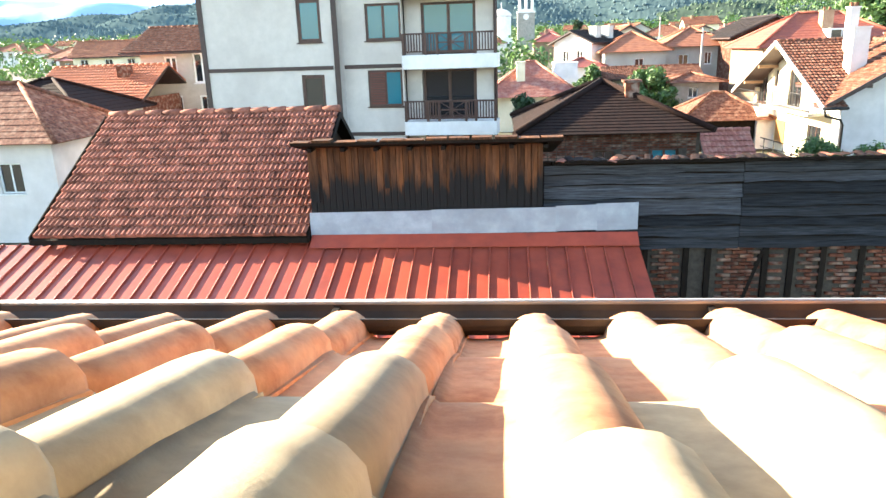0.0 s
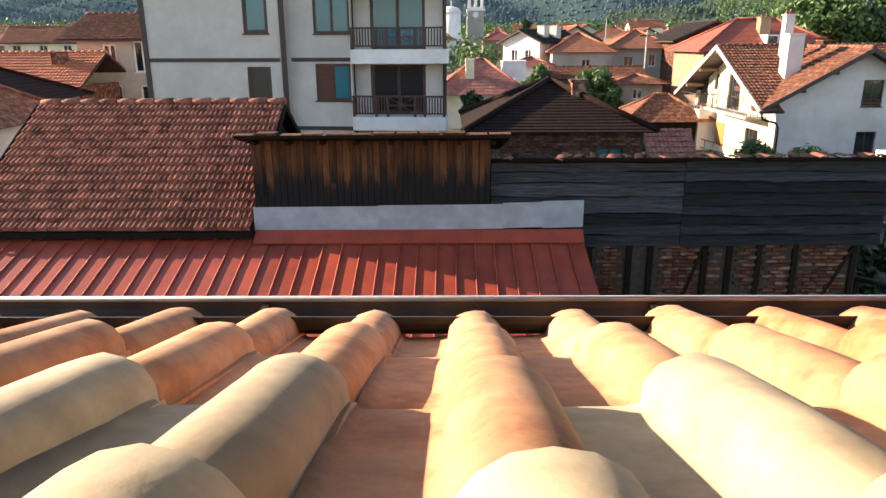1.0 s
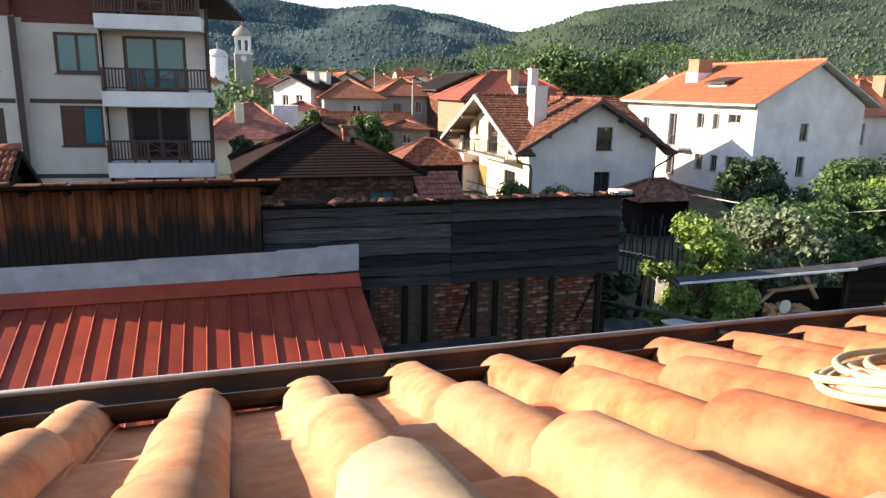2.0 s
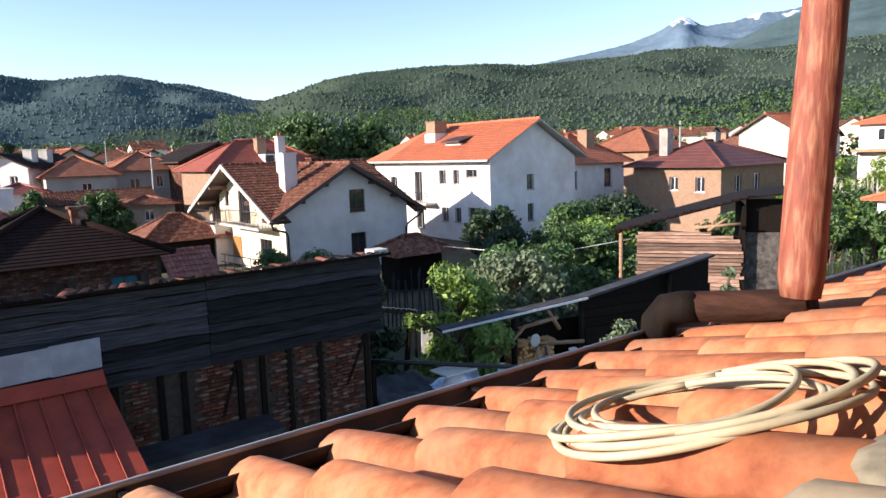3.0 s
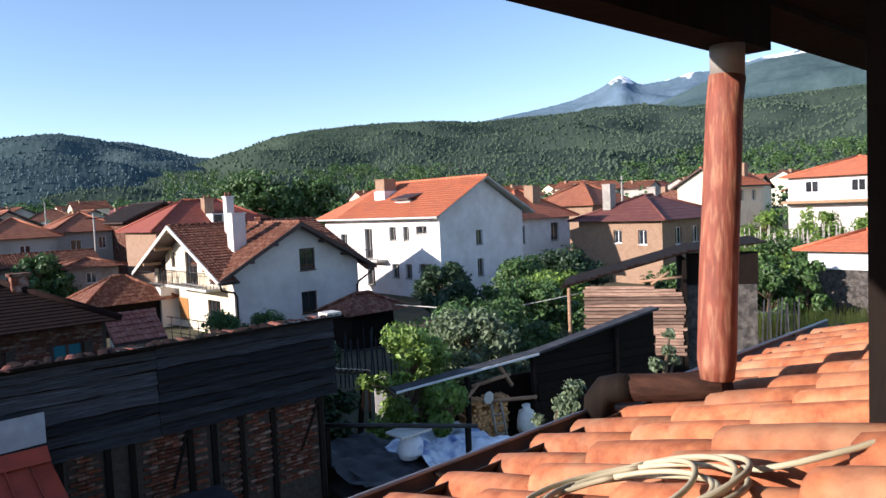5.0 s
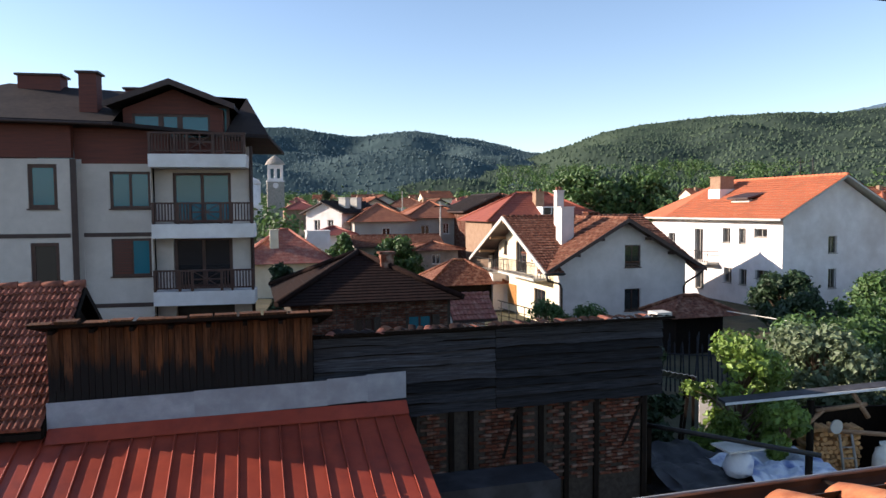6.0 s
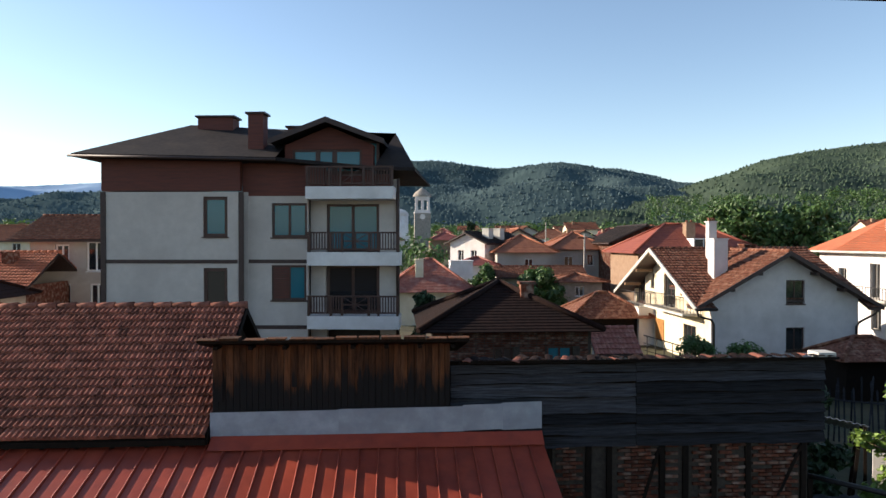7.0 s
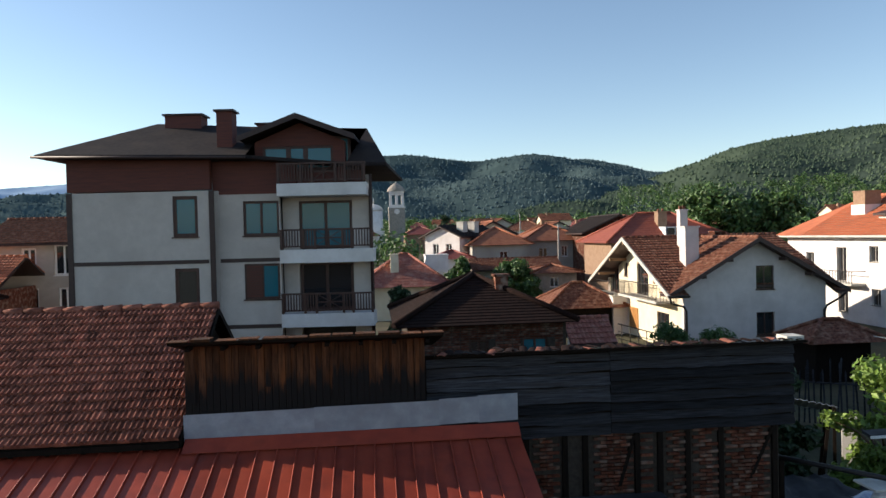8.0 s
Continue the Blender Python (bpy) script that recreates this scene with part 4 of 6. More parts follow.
# balconies
for z0, z1, x0, x1 in ((8.96, 9.47, -6.66, -3.0), (6.19, 6.74, -6.6, -2.76), (3.54, 4.09, -6.6, -2.78)):
    slab = one_box("balcony", (x0, -0.35, z0, x1, 0.9, z1), M["white_plaster"], apt, "white plastered balcony slab")
    zt = z1 + (0.78 if z0 < 9 else 0.66)
    xs = [x0 + 0.06, x0 + 0.98, x0 + 1.45, x1 - 1.25, x1 - 0.85, x1 - 0.06] if z0 < 9 else [x0 + 0.06, x0 + 1.2, x0 + 2.4, x1 - 0.06]
    for xx in xs:
        bm = bmesh.new()
        box(bm, xx - 0.05, -0.33, z1, xx + 0.05, -0.25, zt)
        part("rail_post", bm, M["wood_frame"], slab)
    bm = bmesh.new()
    box(bm, x0, -0.34, zt, x1, -0.24, zt + 0.07)
    box(bm, x0, -0.32, z1 + 0.1, x1, -0.26, z1 + 0.16)
    part("rail", bm, M["wood_frame"], slab)
    bm = bmesh.new()
    xa = x0 + 0.14
    while xa < x1 - 0.1:
        if not x0 + 1.5 < xa < x1 - 1.3 or z0 > 9:
            one_box("baluster", (xa, -0.31, z1 + 0.16, xa + 0.05, -0.27, zt), M["wood_frame"], slab)
        xa += 0.115
    if z0 < 9:
        cx0, cx1 = x0 + 1.5, x1 - 1.3
        for a0, a1 in ((cx0, cx1), (cx1, cx0)):
            prism(bm, [(a0 - 0.025, z1 + 0.16), (a0 + 0.025, z1 + 0.16), (a1 + 0.025, zt), (a1 - 0.025, zt)], "y", -0.31, -0.27)
        box(bm, cx0, -0.312, z1 + 0.44, cx1, -0.268, z1 + 0.49)
        box(bm, (cx0 + cx1) / 2 - 0.025, -0.313, z1 + 0.16, (cx0 + cx1) / 2 + 0.025, -0.267, zt)
        part("cross_panel", bm, M["wood_frame"], slab)
    if z0 < 9:
        window(apt, "x", 0.9, -1, -6.02, -3.74, z1 + 0.02, z1 + 2.08, M["wood_frame"], M["glass_blue" if z0 > 5 else "glass"], mullions=1, depth=0.05, sill=False, fw=0.12, name="balcony_door")
one_box("room_dark", (-15.0, 0.7, 0.1, -9.4, 0.75, 9.2), M["dark_inside"], apt)
one_box("room_dark", (-9.3, 1.3, 0.1, -3.3, 1.35, 9.2), M["dark_inside"], apt)


# ---- generic house pieces ----
def gable_roof(parent, axis, a0, a1, c, half, eave, ridge, material, over=0.5, thick=0.12, pitch=0.22, course=0.36, edge=None, seed=1, both=True, front=None):
    """A tiled gable roof: the ridge runs along axis from a0 to a1 over c, half the width to each eave."""
    verts, faces = [], []
    full = math.hypot(half, ridge - eave)
    dz = (eave - ridge) / full
    dh = half / full
    for s in ((-1, 1) if both else (-1,)):
        run = full if front is None or s > 0 else full * front / half
        if axis == "x":
            o, al, dn, up = (a0, c, ridge), (1, 0, 0), (0, s * dh, dz), (0, s * -dz, dh)
        else:
            o, al, dn, up = (c, a0, ridge), (0, 1, 0), (s * dh, 0, dz), (s * -dz, 0, dh)
        v, f = tiled_slope(o, al, dn, a1 - a0, run, up, pitch, course, seed=seed + s)
        n = len(verts)
        verts += v
        faces += [tuple(i + n for i in q) for q in f]
    tiles = tagged(part_data("roof", verts, faces, material, parent), kind="stuff")
    bm = bmesh.new()
    for s in (-1, 1):
        hf = half if front is None or s > 0 else front
        ev = ridge + (eave - ridge) * hf / half
        o = [(c, ridge - 0.02), (c + s * hf, ev - 0.02), (c + s * hf, ev - 0.02 - thick), (c, ridge - 0.02 - thick)]
        prism(bm, o, axis, a0, a1)
    part("roof_deck", bm, edge or M["brown_trim"], parent)
    verts, faces = [], []
    bm = bmesh.new()
    n = int((a1 - a0) / 0.4)
    for k in range(n):
        p0, p1 = a0 + (a1 - a0) * k / n, a0 + (a1 - a0) * (k + 1) / n + 0.03
        z = ridge + 0.02
        pa, pb = ((p0, c, z), (p1, c, z + 0.02)) if axis == "x" else ((c, p0, z), (c, p1, z + 0.02))
        tube(bm, [pa, pb], [0.11, 0.13], 8)
    part("ridge_tiles", bm, material, parent)
    return tiles


def hip_roof(parent, x0, y0, x1, y1, eave, ridge, material, over=0.5, course=0.36):
    """A hipped roof with stepped courses."""
    x0, y0, x1, y1 = x0 - over, y0 - over, x1 + over, y1 + over
    inset = min(x1 - x0, y1 - y0) / 2
    n = max(4, int(math.hypot(inset, ridge - eave) / course))
    bm = bmesh.new()
    for k in range(n):
        s0, s1 = k / n, (k + 1) / n
        z0, z1 = eave + (ridge - eave) * s0, eave + (ridge - eave) * s1
        i0, i1 = inset * s0, min(inset * s1, inset - 0.02)
        a = [(x0 + i0, y0 + i0), (x1 - i0, y0 + i0), (x1 - i0, y1 - i0), (x0 + i0, y1 - i0)]
        b = [(x0 + i1, y0 + i1), (x1 - i1, y0 + i1), (x1 - i1, y1 - i1), (x0 + i1, y1 - i1)]
        va = [bm.verts.new((*p, z0 + 0.014)) for p in a]
        vc = vb if k else [bm.verts.new((*p, z0 - 0.02)) for p in a]
        vb = [bm.verts.new((*p, z1 - 0.005)) for p in b]
        for i in range(4):
            j = (i + 1) % 4
            bm.faces.new((va[i], va[j], vb[j], vb[i]))
            bm.faces.new((vc[i], vc[j], va[j], va[i]))
        if k == 0:
            bm.faces.new(vc[::-1])
        if k == n - 1:
            bm.faces.new(vb)
    roof_ob = part("roof", bm, material, parent)
    bm = bmesh.new()
    cs = [(x0, y0), (x1, y0), (x1, y1), (x0, y1)]
    tops = [(x0 + inset, y0 + inset), (x1 - inset, y0 + inset), (x1 - inset, y1 - inset), (x0 + inset, y1 - inset)]
    for p, q in zip(cs, tops):
        tube(bm, [(*p, eave + 0.06), (*q, ridge + 0.05)], 0.10, 6)
    tube(bm, [(*tops[0], ridge + 0.05), (*tops[2], ridge + 0.05)], 0.11, 6)
    part("hip_tiles", bm, material, parent)
    return roof_ob


def chimney(parent, x, y, z0, z1, w, material, pots=0):
    ch = one_box("chimney", (x - w / 2, y - w / 2, z0, x + w / 2, y + w / 2, z1), material, parent)
    one_box("cap", (x - w / 2 - 0.06, y - w / 2 - 0.06, z1, x + w / 2 + 0.06, y + w / 2 + 0.06, z1 + 0.08), material, ch)
    for k in range(pots):
        one_box("pot", (x - w / 4 + k * w / 2 - 0.08, y - 0.08, z1 + 0.08, x - w / 4 + k * w / 2 + 0.08, y + 0.08, z1 + 0.3), M["brown_tile"], ch)
    return ch


def walls(parent, x0, y0, x1, y1, z1, material, front=(), left=(), z0=-0.3, t=0.25, side_mat=None):
    """Four walls with openings: front faces -y, left faces -x."""
    bm = bmesh.new()
    holed_wall(bm, "x", y0, t, x0, x1, z0, z1, list(front))
    box(bm, x0, y1 - t, z0, x1, y1, z1)
    box(bm, x1 - t, y0 + t, z0, x1, y1 - t, z1)
    if side_mat is None:
        holed_wall(bm, "y", x0, t, y0 + t, y1 - t, z0, z1, list(left))
        bmesh.ops.remove_doubles(bm, verts=bm.verts, dist=1e-4)
        part("wall", bm, material, parent)
    else:
        bmesh.ops.remove_doubles(bm, verts=bm.verts, dist=1e-4)
        part("wall", bm, material, parent)
        bm = bmesh.new()
        holed_wall(bm, "y", x0, t, y0 + t, y1 - t, z0, z1, list(left))
        bmesh.ops.remove_doubles(bm, verts=bm.verts, dist=1e-4)
        part("side_wall", bm, side_mat, parent)
    one_box("room_dark", (x0 + 0.6, y0 + 0.6, z0, x1 - 0.6, y1 - 0.6, z1 - 0.3), M["dark_inside"], parent)


# ---- gabled house with cream side ----
gh = thing("gabled_house", "white plastered house with crossed brown tile roofs and a cream gable", "house")
X0, X1, Y0, Y1 = 17.6, 26.3, 38.0, 50.8
RY, RX = 44.4, 21.85
fr = [(22.0, 23.1, 3.6, 4.98), (22.0, 23.1, 0.9, 2.27)]
lf = [(43.1, 45.0, 2.85, 5.0), (46.75, 47.4, 4.0, 4.95), (48.5, 50.2, 2.75, 4.5), (40.0, 41.8, 0.1, 2.1)]
walls(gh, X0, Y0, X1, Y1, 3.7, M["gable_plaster"], [fr[1], (22.0, 23.1, 3.6, 3.7)], [lf[3], (43.1, 45.0, 2.85, 3.7), (48.5, 50.2, 2.75, 3.7)], side_mat=M["cream_plaster"])
bm = bmesh.new()
for pts2 in ([(X0, 3.7), (22.0, 3.7), (22.0, 6.38), (RX, 6.46), (X0, 4.03)], [(22.0, 4.98), (23.1, 4.98), (23.1, 5.73), (22.0, 6.38)], [(23.1, 3.7), (X1, 3.7), (X1, 3.91), (23.1, 5.73)]):
    prism(bm, pts2, "y", Y0, Y0 + 0.25)
part("gable_wall", bm, M["gable_plaster"], gh)


def cream_top(y):
    return 6.50 - abs(y - RY) * 0.451


bm = bmesh.new()
cuts = [38.25, 43.1, RY, 45.0, 46.75, 47.4, 48.5, 50.2, Y1]
for ya, yb in zip(cuts, cuts[1:]):
    gaps = [h for h in lf[:3] if h[0] - 0.01 < ya and yb < h[1] + 0.01]
    base = gaps[0][3] if gaps else 3.7
    if gaps and gaps[0][2] > 3.7:
        prism(bm, [(ya, 3.7), (yb, 3.7), (yb, gaps[0][2]), (ya, gaps[0][2])], "x", X0, X0 + 0.25)
    if min(cream_top(ya), cream_top(yb)) > base + 0.01:
        prism(bm, [(ya, base), (yb, base), (yb, cream_top(yb)), (ya, cream_top(ya))], "x", X0, X0 + 0.25)
part("cream_gable", bm, M["cream_plaster"], gh, "sunlit cream gable end")
for h in fr:
    window(gh, "x", Y0, -1, *h, M["wood_frame"], M["glass"], 1, 0.12)
for h in lf:
    window(gh, "y", X0, -1, *h, M["wood_frame"], M["glass"], 0 if h[1] - h[0] < 1 else 1, 0.12, name="balcony_door" if h[3] - h[2] > 1.5 else "window")
gable_roof(gh, "x", 16.4, 27.1, RY, 7.2, 3.45, 6.70, M["brown_tile"], seed=3, front=6.3)
full = math.hypot(7.2, 3.25)
for xa, wide in ((16.4, 1.15), (26.4, 0.7)):
    v, f = tiled_slope((xa, RY, 6.70), (1, 0, 0), (0, -7.2 / full, -3.25 / full), wide, full, (0, -3.25 / full, 7.2 / full), 0.22, 0.36, seed=5)
    tagged(part_data("verge_roof", v, f, M["brown_tile"], gh), kind="stuff")
    bm = bmesh.new()
    prism(bm, [(RY, 6.68), (37.2, 3.43), (37.2, 3.31), (RY, 6.56)], "x", xa, xa + wide)
    part("verge_deck", bm, M["brown_trim"], gh)
# crossing roof towards the garden
gable_roof(gh, "y", 37.3, 38.5, RX, 5.45, 3.50, 6.62, M["brown_tile"], seed=9)
gable_roof(gh, "y", 38.5, 44.2, RX, 4.2, 6.62 - 4.2 * 3.12 / 5.45, 6.62, M["brown_tile"], seed=15)
for xx in (RX - 5.47, RX + 5.47):
    bm = bmesh.new()
    prism(bm, [(RX, 6.66), (xx, 3.53), (xx, 3.30), (RX, 6.40)], "y", 37.22, 37.295)
    part("bargeboard", bm, M["brown_trim"], gh)
for yy in (37.15, 51.7):
    bm = bmesh.new()
    prism(bm, [(RY, 6.78), (yy, 3.50), (yy, 3.27), (RY, 6.52)], "x", 16.32, 16.395)
    part("bargeboard", bm, M["concrete"], gh, "pale weathered bargeboard")
for yy in (39.4, 41.8, RY, 47.0, 49.4):
    zz = cream_top(yy) - 0.05
    bm = bmesh.new()
    box(bm, 16.4, yy - 0.09, zz - 0.18, X0, yy + 0.09, zz)
    part("purlin_end", bm, M["log_wood"], gh)
for xx in (18.6, 20.2, 23.5, 25.1):
    zz = 6.40 - abs(xx - RX) * 0.572
    bm = bmesh.new()
    box(bm, xx - 0.09, 37.35, zz - 0.18, xx + 0.09, Y0, zz)
    part("purlin_end", bm, M["brown_trim"], gh)
bm = bmesh.new()
tube(bm, [(16.45, 37.25, 3.35), (16.6, 37.4, 3.0), (17.55, 37.85, 2.75), (17.72, 37.92, 2.5), (17.72, 37.92, 0)], 0.065, 8)
part("downpipe", bm, M["iron"], gh)
bm = bmesh.new()
tube(bm, [(27.2, 37.35, 3.4), (27.0, 37.6, 3.05), (26.3, 37.9, 2.55), (26.15, 37.92, 2.3), (26.15, 37.92, 0)], 0.065, 8)
part("downpipe", bm, M["iron"], gh)
bm = bmesh.new()
tube(bm, [(16.3, 37.18, 3.42), (17.6, 37.18, 3.40)], 0.07, 8)
part("eave_gutter", bm, M["iron"], gh)
chimney(gh, 19.25, 40.7, 4.7, 7.30, 0.85, M["gable_plaster"])
chimney(gh, 19.85, 42.9, 5.8, 8.4, 0.5, M["gable_plaster"], 2)
chimney(gh, 22.6, 43.6, 6.2, 6.95, 0.75, M["brick"])
# bay and balconies on the cream side
one_box("side_bay", (16.5, 46.7, 0, X0, 51.6, 2.60), M["white_plaster"], gh, "white ground-floor bay")
for y0b, y1b, xa, zb in ((39.2, 45.5, 16.5, 2.95), (46.7, 51.6, 16.5, 2.68)):
    slab = one_box("balcony", (xa - 0.06, y0b, zb - 0.14 if y0b < 46 else zb - 0.08, X0, y1b, zb), M["concrete"], gh)
    bm = bmesh.new()
    tube(bm, [(xa, y0b, zb + 0.95), (xa, y1b, zb + 0.95)], 0.028, 6)
    tube(bm, [(xa, y0b, zb + 0.12), (xa, y1b, zb + 0.12)], 0.022, 6)
    tube(bm, [(xa, y0b, zb + 0.95), (X0, y0b, zb + 0.95)], 0.028, 6)
    part("rail", bm, M["iron"], slab)
    for yy in np.arange(y0b, y1b, 0.2):
        one_box("baluster", (xa - 0.012, yy, zb, xa + 0.012, yy + 0.024, zb + 0.95), M["iron"], slab)
    for xx in np.arange(xa + 0.2, X0, 0.2):
        one_box("baluster", (xx, y0b - 0.012, zb, xx + 0.024, y0b + 0.012, zb + 0.95), M["iron"], slab)
for yy in (48.4, 49.7):
    w = one_box("window", (16.46, yy, 1.05, 16.499, yy + 0.5, 2.05), M["wood_frame"], gh)
    one_box("pane", (16.45, yy + 0.08, 1.13, 16.459, yy + 0.42, 1.97), M["glass"], w)
one_box("shutter", (X0 - 0.05, 44.9, 0.5, X0 - 0.004, 46.4, 1.95), M["ochre_wood"], gh, "ochre wooden shutter")
# stair rail below the bay
bm = bmesh.new()
for k in range(9):
    tube(bm, [(13.6 + k * 0.48, 37.2, 2.0 - k * 0.14), (13.6 + k * 0.48, 37.2, 0.7 - k * 0.14)], 0.025, 6)
tube(bm, [(13.4, 37.2, 2.02), (17.7, 37.2, 0.78)], 0.03, 6)
tube(bm, [(13.4, 37.2, 1.6), (17.7, 37.2, 0.36)], 0.02, 6)
tube(bm, [(13.4, 37.2, 1.2), (17.7, 37.2, -0.04)], 0.02, 6)
part("stair_rail", bm, M["iron"], gh)

# ---- white house ----
wh = thing("white_house", "large white plastered house with an orange tile roof", "house")
X0, X1, Y0, Y1 = 35.0, 44.4, 39.5, 55.5
fr = [(38.85, 39.6, 4.0, 5.2), (38.9, 39.6, 1.5, 2.9)]
lf = [(52.0, 53.0, 4.0, 5.1), (48.2, 49.3, 3.0, 5.55), (44.9, 45.8, 4.55, 5.68), (43.2, 43.95, 4.55, 5.70), (41.0, 42.3, 5.1, 5.72), (44.7, 45.6, 1.5, 2.65), (43.05, 43.85, 1.5, 2.68), (40.85, 42.15, 2.1, 2.75), (48.05, 49.15, 0.7, 2.45), (40.4, 41.2, -1.0, 0.7)]
walls(wh, X0, Y0, X1, Y1, 6.5, M["white_plaster"], fr, lf, z0=-1.2)
bm = bmesh.new()
prism(bm, [(X0, 6.5), (X1, 6.5), (39.75, 9.25)], "y", Y0, Y0 + 0.25)
part("gable_wall", bm, M["white_plaster"], wh)
for h in fr:
    window(wh, "x", Y0, -1, *h, M["stone"], M["glass"], 1, 0.15)
for h in lf:
    window(wh, "y", X0, -1, *h, M["stone"], M["glass"], 1 if h[1] - h[0] < 1.3 else 2, 0.15)
gable_roof(wh, "y", 38.8, 52.5, 39.75, 5.5, 6.45, 9.48, M["orange_tile"], seed=12, edge=M["concrete"])
bm = bmesh.new()
hv = [bm.verts.new(p) for p in ((39.75, 52.4, 9.48), (34.2, 52.4, 6.45), (34.2, 56.3, 6.45), (45.3, 56.3, 6.45), (45.3, 52.4, 6.45))]
for q in ((0, 1, 2), (0, 2, 3), (0, 3, 4)):
    bm.faces.new([hv[i] for i in q])
part("hip_end", bm, M["orange_tile"], wh)
one_box("eave_gutter", (34.15, 38.8, 6.32, 34.35, 56.3, 6.46), M["concrete"], wh)
one_box("chimney_base", (36.9, 48.7, 7.4, 38.4, 50.2, 8.75), M["white_plaster"], wh, "white rendered chimney foot")
chimney(wh, 37.65, 49.45, 8.75, 9.72, 1.3, M["tan_brick"])
bm = bmesh.new()
prism(bm, [(36.0, 7.85), (37.8, 8.3), (37.8, 8.42), (36.0, 8.0)], "y", 44.3, 46.7)
part("roof_hatch", bm, M["brown_trim"], wh)
one_box("hatch_side", (36.3, 44.5, 7.3, 37.4, 46.5, 7.83), M["concrete"], wh)
bal = one_box("balcony", (33.9, 46.2, 2.83, 35.0, 49.8, 2.98), M["concrete"], wh)
bm = bmesh.new()
tube(bm, [(33.95, 46.2, 3.85), (33.95, 49.8, 3.85)], 0.03, 6)
tube(bm, [(33.95, 46.2, 3.85), (35.0, 46.2, 3.85)], 0.03, 6)
for yy in np.arange(46.2, 49.8, 0.3):
    box(bm, 33.94, yy, 2.9, 33.97, yy + 0.03, 3.85)
part("rail", bm, M["iron"], bal)
for y in (42.0, 43.2):
    bm = bmesh.new()
    tube(bm, [(39.75, y, 9.4), (39.75, y, 10.9)], 0.04, 6)
    tube(bm, [(39.35, y, 10.6), (40.15, y, 10.6)], 0.02, 6)
    part("aerial", bm, M["iron"], wh)
wx = thing("white_annexe", "smaller white house with an orange tile roof", "house")
walls(wx, 46.8, 42.0, 54.0, 49.0, 5.7, M["white_plaster"], [(46.95, 47.5, 3.5, 5.1), (51.2, 52.3, 3.5, 5.2), (51.2, 52.3, 1.2, 1.9)], [])
for h in [(46.95, 47.5, 3.5, 5.1), (51.2, 52.3, 3.5, 5.2), (51.2, 52.3, 1.2, 1.9)]:
    window(wx, "x", 42.0, -1, *h, M["stone"], M["glass"], 1, 0.15)
hip_roof(wx, 46.6, 42.0, 54.2, 49.0, 5.7, 8.4, M["orange_tile"], 0.6)
chimney(wx, 51.0, 44.0, 6.4, 8.7, 1.1, M["tan_brick"])

# ---- brown-roofed house ----
bh = thing("tan_brick_house", "tan brick house with a maroon sheet roof", "house")
fr = [(52.2, 53.2, 3.2, 4.6), (55.0, 56.0, 3.2, 4.6)]
lf = [(31.2, 32.0, 3.3, 4.5), (33.6, 34.4, 3.4, 4.5)]
walls(bh, 50.2, 29.8, 60, 38.0, 5.4, M["tan_brick"], fr, lf)
for h in fr:
    window(bh, "x", 29.8, -1, *h, M["white_frame"], M["glass"], 1, 0.15)
for h in lf:
    window(bh, "y", 50.2, -1, *h, M["white_frame"], M["glass"], 1, 0.15)
hip_roof(bh, 50.2, 29.8, 60, 38.0, 5.3, 7.35, M["maroon_roof"], 0.7, 0.6)
chimney(bh, 52.0, 36.0, 6.0, 8.4, 0.8, M["stone"])
chimney(bh, 56.0, 34.0, 6.9, 8.0, 0.8, M["stone"])

# ---- dark hipped house ----
dh = thing("dark_hipped_house", "low old brick house under a dark hipped tile roof, shade put into its colour", "house")
fr = [(2.79, 3.40, 3.3, 3.93), (4.46, 5.26, 3.3, 3.94)]
walls(dh, 0.9, 20.9, 5.84, 26.0, 4.4, M["brick_mortar"], fr, [])
rngs = random.Random(77)
for k in range(24):
    bm = bmesh.new()
    z = 2.6 + k * 0.075
    for xa in np.arange(0.9, 5.6, 0.27):
        if not any(h[0] - 0.2 < xa < h[1] and h[2] - 0.05 < z < h[3] for h in fr):
            box(bm, xa, 20.9 - rngs.uniform(0.006, 0.02), z, xa + 0.25, 20.9, z + 0.055)
    tagged(part("brick_course", bm, M["brick"], dh), kind="stuff")
window(dh, "x", 20.9, -1, *fr[0], M["wood_frame"], M["glass"], 1, 0.1)
window(dh, "x", 20.9, -1, *fr[1], M["wood_frame"], M["glass_blue"], 1, 0.1)
hip_roof(dh, 0.85, 20.9, 5.75, 26.0, 4.45, 5.78, M["old_dark_tile"], 0.4, 0.17)
chimney(dh, 4.12, 22.6, 4.9, 5.78, 0.42, M["brick"])


# ---- neighbouring houses ----
lh = thing("grey_gabled_house", "grey plastered house with a brown tile roof", "house")
fr = [(-22.6, -21.7, 5.4, 7.0), (-20.6, -19.4, 5.2, 7.2), (-22.6, -21.6, 2.2, 4.4), (-20.4, -19.4, 2.2, 4.4)]
walls(lh, -24.2, 47.0, -16.0, 55, 7.4, M["grey_plaster"], fr, [])
for h in fr:
    window(lh, "x", 47.0, -1, *h, M["white_frame"], M["glass"], 1, 0.12, fw=0.12)
gable_roof(lh, "x", -25.3, -15.4, 51, 4.8, 7.3, 9.0, M["brown_tile"], seed=21)
l2 = thing("low_brick_house", "low brick house with a weathered orange tile roof", "house")
walls(l2, -27.5, 41.5, -21.8, 48, 4.6, M["brick"], [(-25.6, -24.6, 3.2, 4.2), (-24.0, -22.9, 3.2, 4.2)], [])
